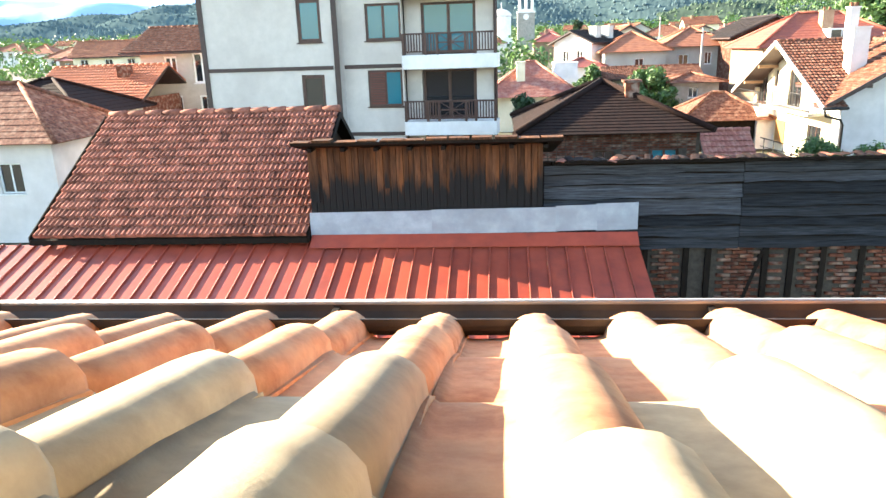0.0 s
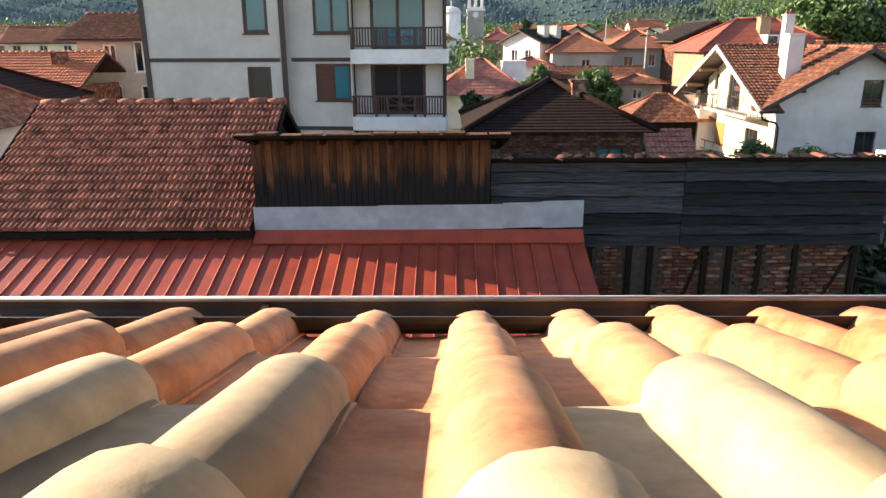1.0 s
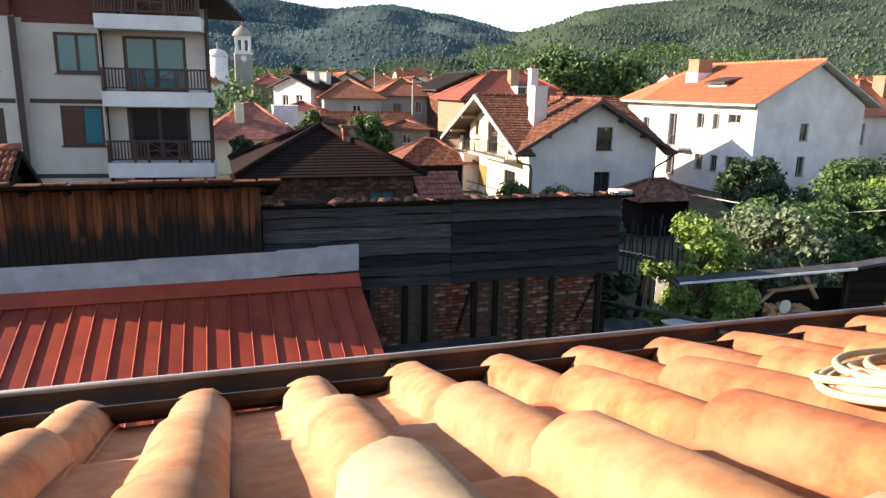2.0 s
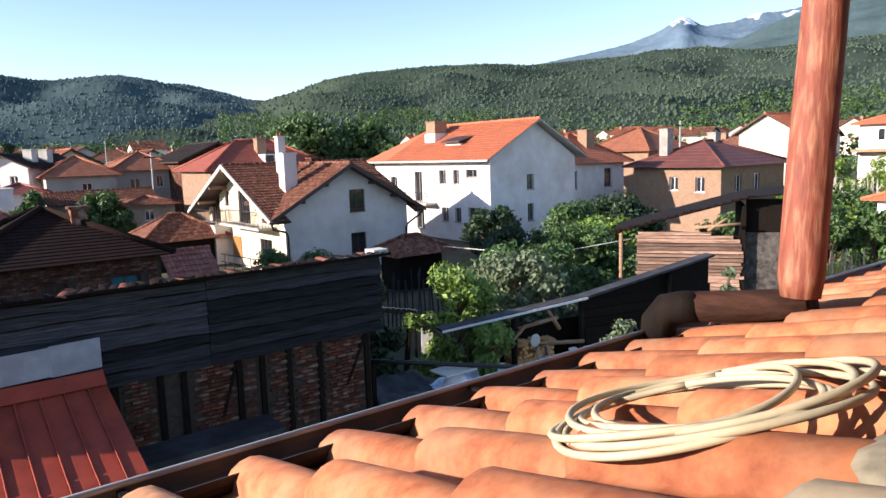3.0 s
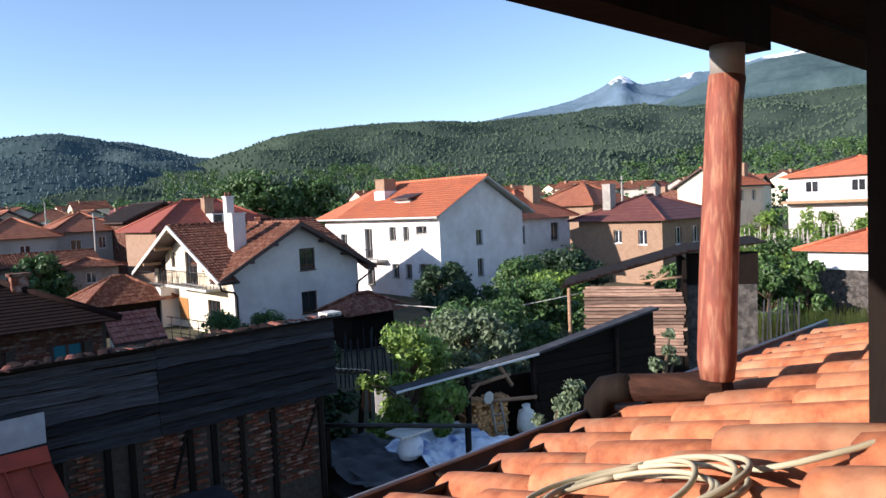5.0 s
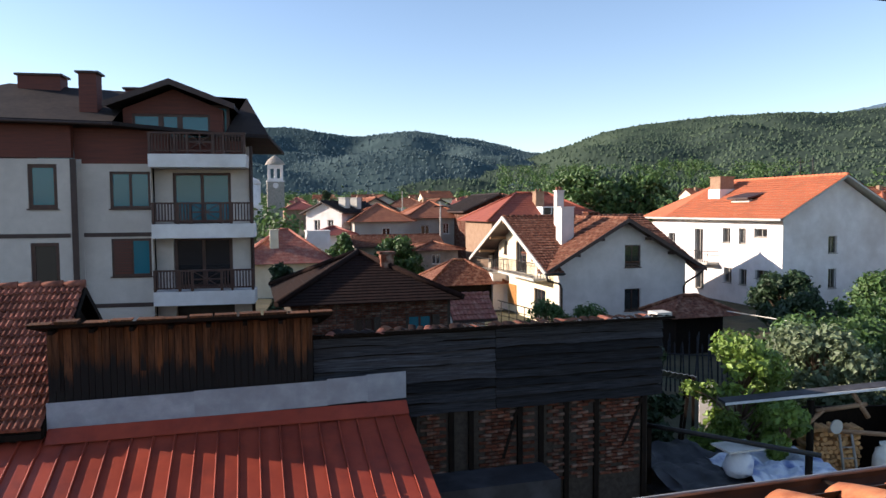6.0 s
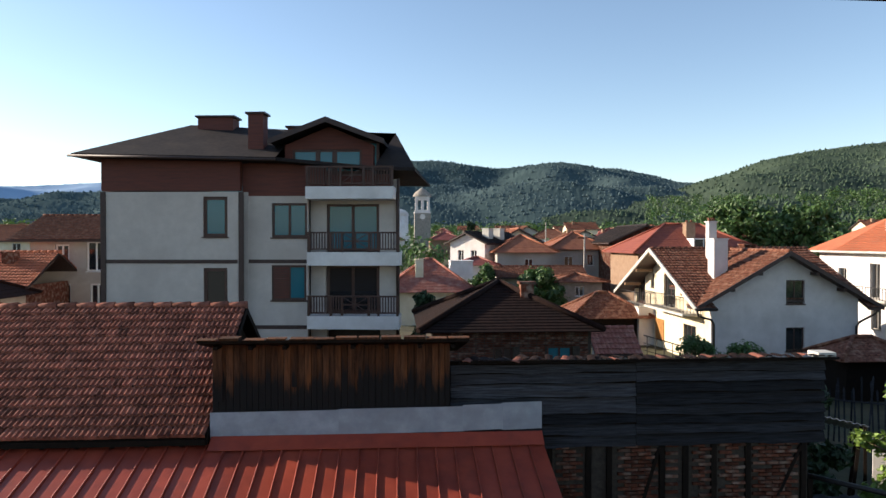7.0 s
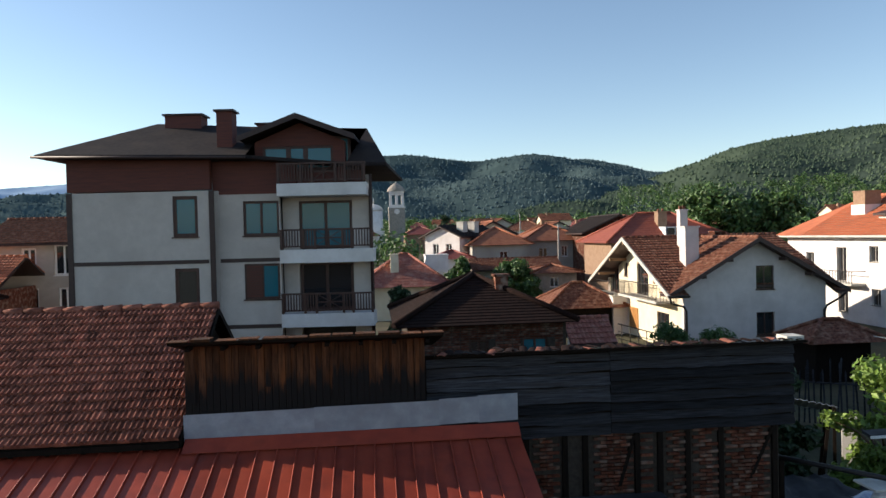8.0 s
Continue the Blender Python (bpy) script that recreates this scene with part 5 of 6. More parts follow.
for h in [(-25.6, -24.6, 3.2, 4.2), (-24.0, -22.9, 3.2, 4.2)]:
    window(l2, "x", 41.5, -1, *h, M["white_frame"], M["glass"], 1, 0.12)
gable_roof(l2, "x", -29, -21.2, 44.7, 3.8, 4.6, 6.5, M["orange_tile"], seed=22)
chimney(l2, -23.6, 43.6, 5.4, 6.5, 0.7, M["brick"])


def small_house(name, label, x0, y0, x1, y1, eave, top, wall_m, roof_m, hip=True, fr=(), axis="x", frame_m=None, ch=()):
    h = thing(name, label, "house")
    walls(h, x0, y0, x1, y1, eave, wall_m, list(fr), [], z0=0)
    for w in fr:
        window(h, "x", y0, -1, *w, frame_m or M["white_frame"], M["glass"], 1, 0.12)
    if hip:
        hip_roof(h, x0, y0, x1, y1, eave, top, roof_m, 0.6)
    else:
        bm = bmesh.new()
        if axis == "x":
            for xx in (x0, x1 - 0.25):
                prism(bm, [(y0, eave), (y1, eave), ((y0 + y1) / 2, top - 0.2)], "x", xx, xx + 0.25)
                part("gable_wall", bm, wall_m, h)
                bm = bmesh.new()
            gable_roof(h, "x", x0 - 0.5, x1 + 0.5, (y0 + y1) / 2, (y1 - y0) / 2 + 0.6, eave - 0.15, top, roof_m)
        else:
            for yy in (y0, y1 - 0.25):
                prism(bm, [(x0, eave), (x1, eave), ((x0 + x1) / 2, top - 0.2)], "y", yy, yy + 0.25)
                part("gable_wall", bm, wall_m, h)
                bm = bmesh.new()
            gable_roof(h, "y", y0 - 0.5, y1 + 0.5, (x0 + x1) / 2, (x1 - x0) / 2 + 0.6, eave - 0.15, top, roof_m)
        bm.free()
    for c in ch:
        chimney(h, *c)
    return h


small_house("tile_roof_cottage", "pale cottage with a red-brown hipped tile roof", -0.9, 58.6, 6.2, 65, 2.9, 5.6, M["cream_plaster"], M["wine_tile"], ch=[(1.75, 60, 3.9, 5.6, 0.7, M["cream_plaster"]), (5.6, 62.5, 4.0, 5.4, 2.0, M["white_plaster"])])
small_house("grey_hipped_house", "grey plastered house with an orange hipped roof", 10.6, 74, 16.7, 80, 6.0, 7.9, M["grey_plaster"], M["town_tile"], fr=[(13.6, 14.5, 4.2, 5.3)])
small_house("grey_twin_house", "grey plastered house with a red tile roof", 17.0, 76, 23.4, 83, 6.3, 8.2, M["grey_plaster"], M["town_tile"], fr=[(18.4, 19.4, 4.5, 5.5), (21.0, 21.7, 4.5, 5.7)])
bk = small_house("black_roof_house", "white house with a black gable roof", -2.4, 0, 2.4, 8, 7.1, 8.2, M["white_plaster"], M["dark_roof"], hip=False, axis="y", fr=[(-1.3, -0.5, 5.0, 6.2), (0.5, 1.3, 5.0, 6.2)], ch=[(1.4, 2.0, 7.2, 8.6, 0.9, M["concrete"]), (1.6, 4.0, 7.2, 8.6, 0.9, M["concrete"])])
bk.matrix_world = pose(7.7, 77.5, 0, 0, 0, -42)
small_house("red_lean_house", "small house with a flat red sheet roof and white posts", 6.6, 72, 10.0, 75, 4.7, 5.5, M["white_plaster"], M["red_roof"], fr=[(8.2, 9.2, 2.5, 4.0)])
small_house("brick_gable_house", "brick house with a dark gable roof", 22.3, 71, 29.4, 80, 7.2, 8.9, M["brick"], M["dark_roof"], hip=False, axis="y", fr=[(25.6, 26.6, 5.6, 6.8)])
small_house("red_hip_house", "house with a dark red hipped roof and white chimneys", 19.9, 56.5, 30.5, 64, 6.2, 8.7, M["tan_brick"], M["bright_red_roof"], ch=[(25.1, 58.5, 7.0, 8.75, 0.8, M["tan_brick"], 2)])
rh = bpy.data.objects["red_hip_house"]
one_box("dormer", (24.7, 56.6, 6.6, 26.4, 58.2, 7.45), M["white_frame"], rh, "white framed roof dormer")
for xa in (24.8, 25.6):
    one_box("dormer_pane", (xa, 56.57, 6.75, xa + 0.7, 56.6, 7.35), M["glass"], rh)
small_house("stone_outhouse", "small stone outhouse with a flat tile roof", 14.6, 62, 18.5, 66, 3.5, 4.2, M["stone"], M["brown_tile"], fr=[(16.0, 16.8, 2.2, 3.1)])
small_house("long_low_stable", "long low mud-brick stable with a brown tile roof", 9.8, 66, 17.8, 70, 3.9, 4.7, M["grey_plaster"], M["brown_tile"], hip=False)
small_house("brown_shed", "low shed with a grey-brown tile roof", 12.2, 47.0, 17.0, 51.0, 1.9, 3.5, M["dark_wood"], M["brown_tile"])
small_house("porch_hut", "small hut with a dark brown tile roof", 10.1, 34.0, 11.5, 35.8, 1.75, 2.7, M["white_plaster"], M["wine_tile"], hip=False)
# Garden hut walls use dark timber to stand for the shade they lie in
small_house("garden_hut", "low garden hut with a brown tiled hip roof", 19.9, 29.5, 22.6, 31.3, 1.9, 2.75, M["dark_wood"], M["brown_tile"])
small_house("cream_gabled_house", "cream house with an orange gable roof", 70.5, 34.0, 78.4, 39.9, 8.1, 10.0, M["cream_plaster"], M["orange_tile"], hip=False, fr=[(72.6, 73.6, 6.3, 7.5), (75.6, 76.5, 6.3, 7.5)], ch=[(76.6, 35.5, 8.4, 10.4, 0.9, M["tan_brick"])])
wt = small_house("white_terrace_house", "white house with an orange hipped roof and a terrace", 70.6, 18.5, 80, 28.2, 8.4, 10.2, M["gable_plaster"], M["orange_tile"], fr=[(72.0, 73.2, 5.6, 7.2), (75, 76.2, 5.6, 7.2)])
window(wt, "y", 70.6, -1, 25.4, 26.6, 6.9, 8.0, M["white_frame"], M["glass"], 1, -0.07)
one_box("terrace", (69.4, 18.5, 5.9, 70.6, 28.4, 6.15), M["log_wood"], wt, "brown timber terrace")
window(wt, "y", 70.6, -1, 21.4, 22.6, 6.9, 8.0, M["white_frame"], M["glass"], 1, -0.07)
small_house("orange_hip_house", "house with an orange hipped roof", 60.5, 44.0, 68.0, 52, 6.6, 9.0, M["tan_brick"], M["town_tile"], fr=[(62, 63, 4.6, 6.0), (65, 66, 4.6, 6.0)])
gs = small_house("garden_shed", "stone garden shed with orange tiles and a white side sheet", 39.7, 9.0, 44.0, 14.8, 3.95, 4.9, M["rubble"], M["orange_tile"])
one_box("white_sheet", (39.6, 9.0, 2.95, 39.66, 14.8, 3.9), M["white_frame"], gs, "white sheet nailed over the stone")

small_house("low_white_house", "low white house with an orange-brown tile roof", -24.5, 25.5, -17.2, 31.0, 4.0, 6.1, M["gable_plaster"], M["brown_tile"], fr=[(-19.6, -18.6, 2.0, 3.2), (-22.5, -21.5, 2.0, 3.2)])
small_house("brown_roof_house", "grey house with a dark brown tile roof", -28.5, 34.5, -21.4, 41.0, 4.2, 6.0, M["grey_plaster"], M["old_dark_tile"])

# ---- church ----
church = thing("church", "stone bell tower and white domed church", "church")
bm = bmesh.new()
box(bm, 5.6, 229, 0, 10.9, 234.5, 16.5)
part("tower", bm, M["stone"], church)
bm = bmesh.new()
holed_wall(bm, "x", 229.2, 0.7, 5.9, 10.6, 16.9, 22.0, [(6.7, 7.9, 17.6, 21.0), (8.7, 9.9, 17.6, 21.0)])
holed_wall(bm, "x", 233.6, 0.7, 5.9, 10.6, 16.9, 22.0, [(6.7, 7.9, 17.6, 21.0), (8.7, 9.9, 17.6, 21.0)])
box(bm, 5.5, 228.9, 16.5, 11.0, 234.6, 16.9)
part("belfry", bm, M["white_plaster"], church)
bm = bmesh.new()
for k in range(8):
    z0, z1 = 22.0 + k * 0.4, 22.0 + (k + 1) * 0.4
    r = 3.1 * math.cos(k / 8 * math.pi / 2)
    r2 = 3.1 * math.cos((k + 1) / 8 * math.pi / 2) + 0.03
    tube(bm, [(8.25, 231.7, z0), (8.25, 231.7, z1)], [r, r2], 12)
tube(bm, [(8.25, 231.7, 25), (8.25, 231.7, 27)], 0.12, 6)
box(bm, 7.8, 231.6, 26.3, 8.7, 231.8, 26.5)
part("dome", bm, M["stone"], church)
bm = bmesh.new()
tube(bm, [(8.25, 228.98, 15.3), (8.25, 228.9, 15.3)], [0.9, 0.9], 16)
part("clock_face", bm, M["white_plaster"], church)
bm = bmesh.new()
tube(bm, [(0.6, 226, 0), (0.6, 226, 15.5)], [3.0, 3.0], 10)
for k in range(6):
    t0, t1 = k / 6 * math.pi / 2, (k + 1) / 6 * math.pi / 2
    tube(bm, [(0.6, 226, 15.5 + 2.2 * math.sin(t0)), (0.6, 226, 15.5 + 2.2 * math.sin(t1))], [3.2 * math.cos(t0), 3.2 * math.cos(t1) + 0.05], 10)
tube(bm, [(0.6, 226, 17.5), (0.6, 226, 19.6)], 0.1, 6)
box(bm, -6, 222, 0, 4, 232, 9.0)
part("white_drum", bm, M["white_plaster"], church)

# ---- town further off: five kinds of house, repeated ----
kinds = []
rngs = random.Random(42)
for i, (wm, rm, hip) in enumerate((("white_plaster", "town_tile", True), ("grey_plaster", "brown_tile", False), ("cream_plaster", "town_tile", False), ("tan_brick", "red_roof", True), ("white_plaster", "brown_tile", True))):
    w, d = 8 + i % 3, 7 + i % 2
    e = 4.6 + (i % 3) * 0.9
    names = ("white house with an orange hipped roof", "grey house with a brown gable roof", "cream house with an orange gable roof", "brick house with a dark red hipped roof", "white house with a brown hipped roof")
    h = small_house("town_house", names[i] + " in the town beyond", -w / 2, -d / 2, w / 2, d / 2, e, e + 2.1, M[wm], M[rm], hip, fr=[(-w / 2 + 1, -w / 2 + 2.1, e - 1.9, e - 0.5), (w / 2 - 2.3, w / 2 - 1.2, e - 1.9, e - 0.5), (-0.5, 0.6, e - 1.9, e - 0.5)], axis="x", ch=[(w / 4, 0.8, e + 0.8, e + 2.4, 0.7, M["tan_brick"])])
    tagged(h, group="houses of the town")
    kinds.append(h)
spots = []
for _ in range(900):
    az = rngs.uniform(-44, 82)
    r = rngs.uniform(90, 330) if rngs.random() < 0.75 else rngs.uniform(300, 420)
    x, y = r * math.sin(radians(az)), r * math.cos(radians(az))
    if all((x - a0) ** 2 + (y - b0) ** 2 > 13 ** 2 for a0, b0 in spots) and not (-10 < x < 15 and 215 < y < 240) and not (26 < x < 46 and 60 < y < 96):
        spots.append((x, y))
    if len(spots) >= 150:
        break
for i, (x, y) in enumerate(spots):
    m = pose(x, y, ground_z(math.hypot(x, y)) - 0.3, 0, 0, rngs.choice((0, 90, 180, 8, -12, 96)))
    if i < len(kinds):
        kinds[i].matrix_world = m
    else:
        copy_thing(kinds[rngs.randrange(len(kinds))], m)


# ---- plants ----
def leaf_cloud(name, centres, count, size, material, parent, seed, flat=0.3, label=""):
    """Many small bent leaves on clumps: centres are (x, y, z, radius)."""
    rng = np.random.RandomState(seed)
    c = np.array(centres)
    wgt = c[:, 3] ** 2
    pick = rng.choice(len(c), count, p=wgt / wgt.sum())
    d = rng.normal(size=(count, 3))
    d /= np.linalg.norm(d, axis=1)[:, None]
    rad = c[pick, 3] * (0.3 + 1.0 * rng.rand(count))
    p = c[pick, :3] + d * rad[:, None] * np.array([1, 1, 0.85])
    n = d + rng.normal(size=(count, 3)) * 0.7 + [0, 0, flat]
    n /= np.linalg.norm(n, axis=1)[:, None]
    t = np.cross(n, rng.normal(size=(count, 3)))
    t /= np.linalg.norm(t, axis=1)[:, None]
    b = np.cross(n, t)
    s = size * (0.6 + 0.8 * rng.rand(count))[:, None]
    verts = np.stack([p - t * s, p - b * s * 0.55 + n * s * 0.15, p + t * s, p + b * s * 0.55 + n * s * 0.15], 1).reshape(-1, 3)
    faces = np.arange(count * 4).reshape(-1, 4)
    return part_data(name, verts.tolist(), faces.tolist(), material, parent, label)


def tree(name, label, x, y, z, h, w, leaves, size, material, seed, crown=0.35, category="tree"):
    """A tapered trunk with limbs and a crown of leaf clumps."""
    rng = random.Random(seed)
    t = thing(name, label, category)
    bm = bmesh.new()
    tr = max(0.05, h * 0.025)
    bend = [(x + rng.uniform(-0.05, 0.05) * h * s, y + rng.uniform(-0.05, 0.05) * h * s, z + h * s) for s in (0, 0.2, 0.4, 0.6, 0.8)]
    tube(bm, bend, [tr * 1.3, tr, tr * 0.8, tr * 0.55, tr * 0.3], 8, wobble=0.1, seed=seed)
    centres = []
    for k in range(max(12, int(w * 8) + 8)):
        a0 = rng.uniform(0, math.tau)
        s = rng.uniform(crown, 0.95)
        rr = w / 2 * (0.35 + 0.6 * math.sin(math.pi * min(1, (s - crown) / (1.02 - crown) + 0.12))) * rng.uniform(0.5, 1.0)
        c = (x + rr * math.cos(a0), y + rr * math.sin(a0), z + h * s)
        base = bend[min(4, int(s * 4))]
        tube(bm, [base, ((base[0] + c[0]) / 2, (base[1] + c[1]) / 2, (base[2] + c[2]) / 2 + 0.05 * h), c], [tr * 0.4, tr * 0.28, tr * 0.1], 5)
        centres.append((*c, w * rng.uniform(0.07, 0.15)))
    part("trunk", bm, M["bark"], t)
    leaf_cloud("crown", centres, leaves, size, material, t, seed)
    return t


tree("plum_tree", "bushy green plum tree in the garden", 16.6, 17.3, 0, 3.7, 4.4, 9000, 0.10, M["leaf"], 1)
tree("apple_tree", "grey-green apple tree in sun", 15.0, 15.6, 0, 3.9, 3.6, 8000, 0.09, M["leaf_grey"], 2)
tree("young_tree", "green fruit tree beside the plank shed", 18.6, 17.8, 0, 3.6, 3.8, 7000, 0.10, M["leaf"], 3)
tree("vine_bush", "bright green vine climbing over a frame", 11.9, 14.9, 0, 4.0, 3.2, 10000, 0.085, M["leaf_vine"], 4, crown=0.1)
tree("vine_bush", "bright green vine hanging by the wood store", 11.2, 12.5, 0, 3.0, 1.6, 5500, 0.08, M["leaf_vine"], 5, crown=0.1)
tree("dark_bush", "dark green bush beside the shed", 9.3, 15.6, 0, 4.1, 2.2, 5000, 0.09, M["leaf_dark"], 6, crown=0.1)
tree("dark_bush", "dark green bush behind the shed", 10.9, 18.9, 0, 3.1, 2.2, 4500, 0.09, M["leaf_dark"], 41, crown=0.1)
tree("cherry_tree", "dark cherry tree before the white house", 27.5, 31.0, 0, 3.5, 4.4, 8000, 0.14, M["leaf_dark"], 7)
tree("pear_tree", "dark pear tree in the garden", 24.0, 25.5, 0, 3.2, 3.4, 6000, 0.12, M["leaf_dark"], 8)
tree("fruit_tree", "green fruit tree by the annexe", 31.0, 27.5, 0, 3.6, 5.0, 7000, 0.14, M["leaf"], 9)
tree("fruit_tree", "green fruit tree behind the plank shed", 36.0, 28.5, 0, 3.9, 5.2, 7000, 0.15, M["leaf_dark"], 10)
tree("fruit_tree", "green fruit tree in the garden", 23.5, 20.5, 0, 3.5, 4.4, 7000, 0.12, M["leaf"], 11)
tree("fruit_tree", "sunlit green fruit tree in the garden", 27.0, 22.0, 0, 3.5, 4.6, 7000, 0.12, M["leaf_vine"], 12)
tree("walnut_tree", "large dark green walnut tree behind the houses", 33.5, 66.5, 2, 9.0, 9.0, 9000, 0.26, M["leaf"], 13)
tree("walnut_tree", "large dark green walnut tree behind the houses", 39.5, 64.5, 2, 8.4, 8.0, 9000, 0.26, M["leaf"], 14)
tree("garden_bush", "low green bush below the gabled house", 14.6, 33.2, 0, 2.25, 3.2, 7000, 0.08, M["leaf"], 15, crown=0.05, category="bush")
tree("garden_bush", "low green bush below the gabled house", 16.6, 32.6, 0, 2.15, 3.2, 7000, 0.08, M["leaf"], 16, crown=0.05, category="bush")
tree("street_tree", "green tree between the old houses", 12.6, 62.0, 0, 4.6, 5.0, 5000, 0.2, M["leaf"], 17, crown=0.15)
tree("street_tree", "green tree between the old houses", 8.2, 66.5, 0, 5.0, 3.4, 4000, 0.2, M["leaf"], 18, crown=0.15)
tree("street_tree", "dark green tree beside the apartment house", 1.1, 29.5, 0, 5.2, 2.4, 4000, 0.12, M["leaf_dark"], 19, crown=0.15)
tree("street_tree", "dark conifer by the church", 17.0, 160.0, 1, 11.0, 4.0, 3000, 0.4, M["leaf_dark"], 20, crown=0.15)
tree("bay_branch", "young leafy branches by the eave", 6.4, 4.9, 2.2, 3.1, 0.75, 2200, 0.034, M["leaf_grey"], 23, crown=0.5, category="bush")
tree("bay_branch", "young leafy branches by the eave", 6.75, 5.5, 2.2, 2.7, 0.7, 1500, 0.034, M["leaf_grey"], 24, crown=0.6, category="bush")
tree("bay_branch", "young leafy branches by the eave", 6.15, 3.5, 2.2, 3.9, 0.6, 1500, 0.034, M["leaf_grey"], 25, crown=0.5, category="bush")
for i, (x, y, w, h) in enumerate(((43, 19.5, 5, 3.2), (46, 16.5, 5, 3.0), (50, 24, 6, 4.4), (55, 22.5, 7, 4.6), (47, 20, 5, 3.6), (38, 16.5, 4, 2.2), (60, 27, 6, 5.2), (42, 24, 5, 3.4))):
    tree("hedge_bush", "green hedge bush at the edge of the meadow", x, y, 0, h * 0.72, w, 4500, 0.14, M["leaf" if i % 2 else "leaf_vine"], 30 + i, crown=0.08, category="bush")
for i, (x, y, w, h) in enumerate(((36.5, 15.6, 3.0, 3.9), (38.2, 14.3, 2.6, 3.6), (36.0, 17.2, 2.6, 3.3), (58.5, 25.2, 5.0, 5.6), (60.0, 21.5, 5.0, 5.4), (61.0, 18.0, 5.0, 5.2))):
    tree("garden_shrub", "tall loose green shrub in the meadow", x, y, 0, h, w, 6000, 0.13, M["leaf" if i < 3 else "leaf_vine"], 60 + i, crown=0.12, category="shrub")
# meadow of tall grass
rng = np.random.RandomState(3)
n = 9000
gx, gy = rng.uniform(34, 50, n), rng.uniform(11, 21, n)
gh_ = rng.uniform(0.5, 1.3, n)
dx = rng.uniform(-0.3, 0.3, n)
gv = np.stack([np.stack([gx - 0.05, gy, 0 * gx], 1), np.stack([gx + 0.05, gy, 0 * gx], 1), np.stack([gx + dx + 0.02, gy + dx, gh_], 1), np.stack([gx + dx - 0.02, gy + dx, gh_], 1)], 1).reshape(-1, 3)
me = bpy.data.meshes.new("meadow_grass")
me.from_pydata(gv.tolist(), [], np.arange(n * 4).reshape(-1, 4).tolist())
me.materials.append(M["grass"])
tagged(new("meadow_grass", me), "tall yellow-green meadow grass", "grass", kind="stuff")
# belt of woodland at the foot of the hills, and trees among the houses
rng = np.random.RandomState(8)


def wood(name, label, count, r0, r1, a0, a1, hmin, hmax, material, seed, per=26, leaf=1.1):
    rng = np.random.RandomState(seed)
    V_, F_ = [], []
    for _ in range(count):
        az, r = rng.uniform(a0, a1), rng.uniform(r0, r1)
        x, y = r * math.sin(radians(az)), r * math.cos(radians(az))
        h = rng.uniform(hmin, hmax)
        z = ground_z(r) + (0.16 * max(r - 525, 0) if az > 20 else 0.15 * max(r - 705, 0))
        pts = rng.normal(size=(per, 3)) * [h * 0.26, h * 0.26, h * 0.22] + [x, y, z + h * 0.5]
        nn = (pts - [x, y, z + h * 0.4])
        nn /= np.linalg.norm(nn, axis=1)[:, None] + 1e-6
        t = np.cross(nn, rng.normal(size=(per, 3)))
        t /= np.linalg.norm(t, axis=1)[:, None]
        b = np.cross(nn, t)
        s = leaf * rng.uniform(0.7, 1.4, (per, 1)) * h / 8
        q = np.stack([pts - t * s, pts - b * s * 0.8 + nn * s * 0.4, pts + t * s, pts + b * s * 0.8 + nn * s * 0.4], 1).reshape(-1, 3)
        k = len(V_)
        V_ += q.tolist()
        F_ += (np.arange(per * 4).reshape(-1, 4) + k).tolist()
    me = bpy.data.meshes.new(name)
    me.from_pydata(V_, [], F_)
    me.materials.append(material)
    return tagged(new(name, me), label, "trees", kind="stuff")


wood("woodland_belt", "belt of broadleaf woodland at the foot of the hills", 2200, 400, 760, -45, 85, 7, 12, M["leaf"], 1, 55, 0.75)
wood("town_trees", "green trees among the far houses", 560, 110, 400, -45, 85, 3.5, 7, M["leaf"], 2, 90, 0.55)

# ---- garden: plank shed, wood store, tarpaulins ----
ps = thing("plank_shed", "old shed of rough brown planks with a crooked roof", "shed", pose(21.0, 13.6, 0, 0, 0, -56.5))
rngs = random.Random(61)
z = 1.7
k = 0
while z < 4.15:
    hgt = rngs.uniform(0.10, 0.15)
    bm = bmesh.new()
    x0b = -1.68 + rngs.uniform(-0.05, 0.05)
    x1b = 1.66 + rngs.uniform(-0.06, 0.1)
    if z > 3.85:
        x1b -= rngs.uniform(0.2, 1.2)
    d = rngs.uniform(0, 0.03)
    box(bm, x0b, -0.05 - d, z, x1b, 0 - d, z + hgt - rngs.uniform(0.015, 0.035))
    part("plank", bm, M["shed_plank"], ps)
    z += hgt
one_box("back_frame", (-1.6, 0.05, 0, 1.6, 0.12, 4.0), M["dark_wood"], ps)
one_box("side_wall", (1.66, -0.02, 0, 1.78, 3.2, 5.0), M["dark_wood"], ps)
# Dark timber colour stands for the shade on this turned-away wall
one_box("side_annexe", (1.80, 0.3, 4.1, 4.1, 0.42, 5.2), M["dark_wood"], ps, "boarded annexe wall, its shade put in as dark timber")
one_box("stone_footing", (1.80, 0.28, 0, 4.05, 0.5, 4.1), M["rubble"], ps, "rough grey rubble wall")
bm = bmesh.new()
prism(bm, [(-2.5, 4.07), (1.9, 5.27), (4.3, 5.52), (4.3, 5.57), (1.9, 5.33), (-2.5, 4.12)], "y", -0.2, 3.4)
part("roof", bm, M["dark_wood"], ps, "crooked dark roof")
rngs = random.Random(62)
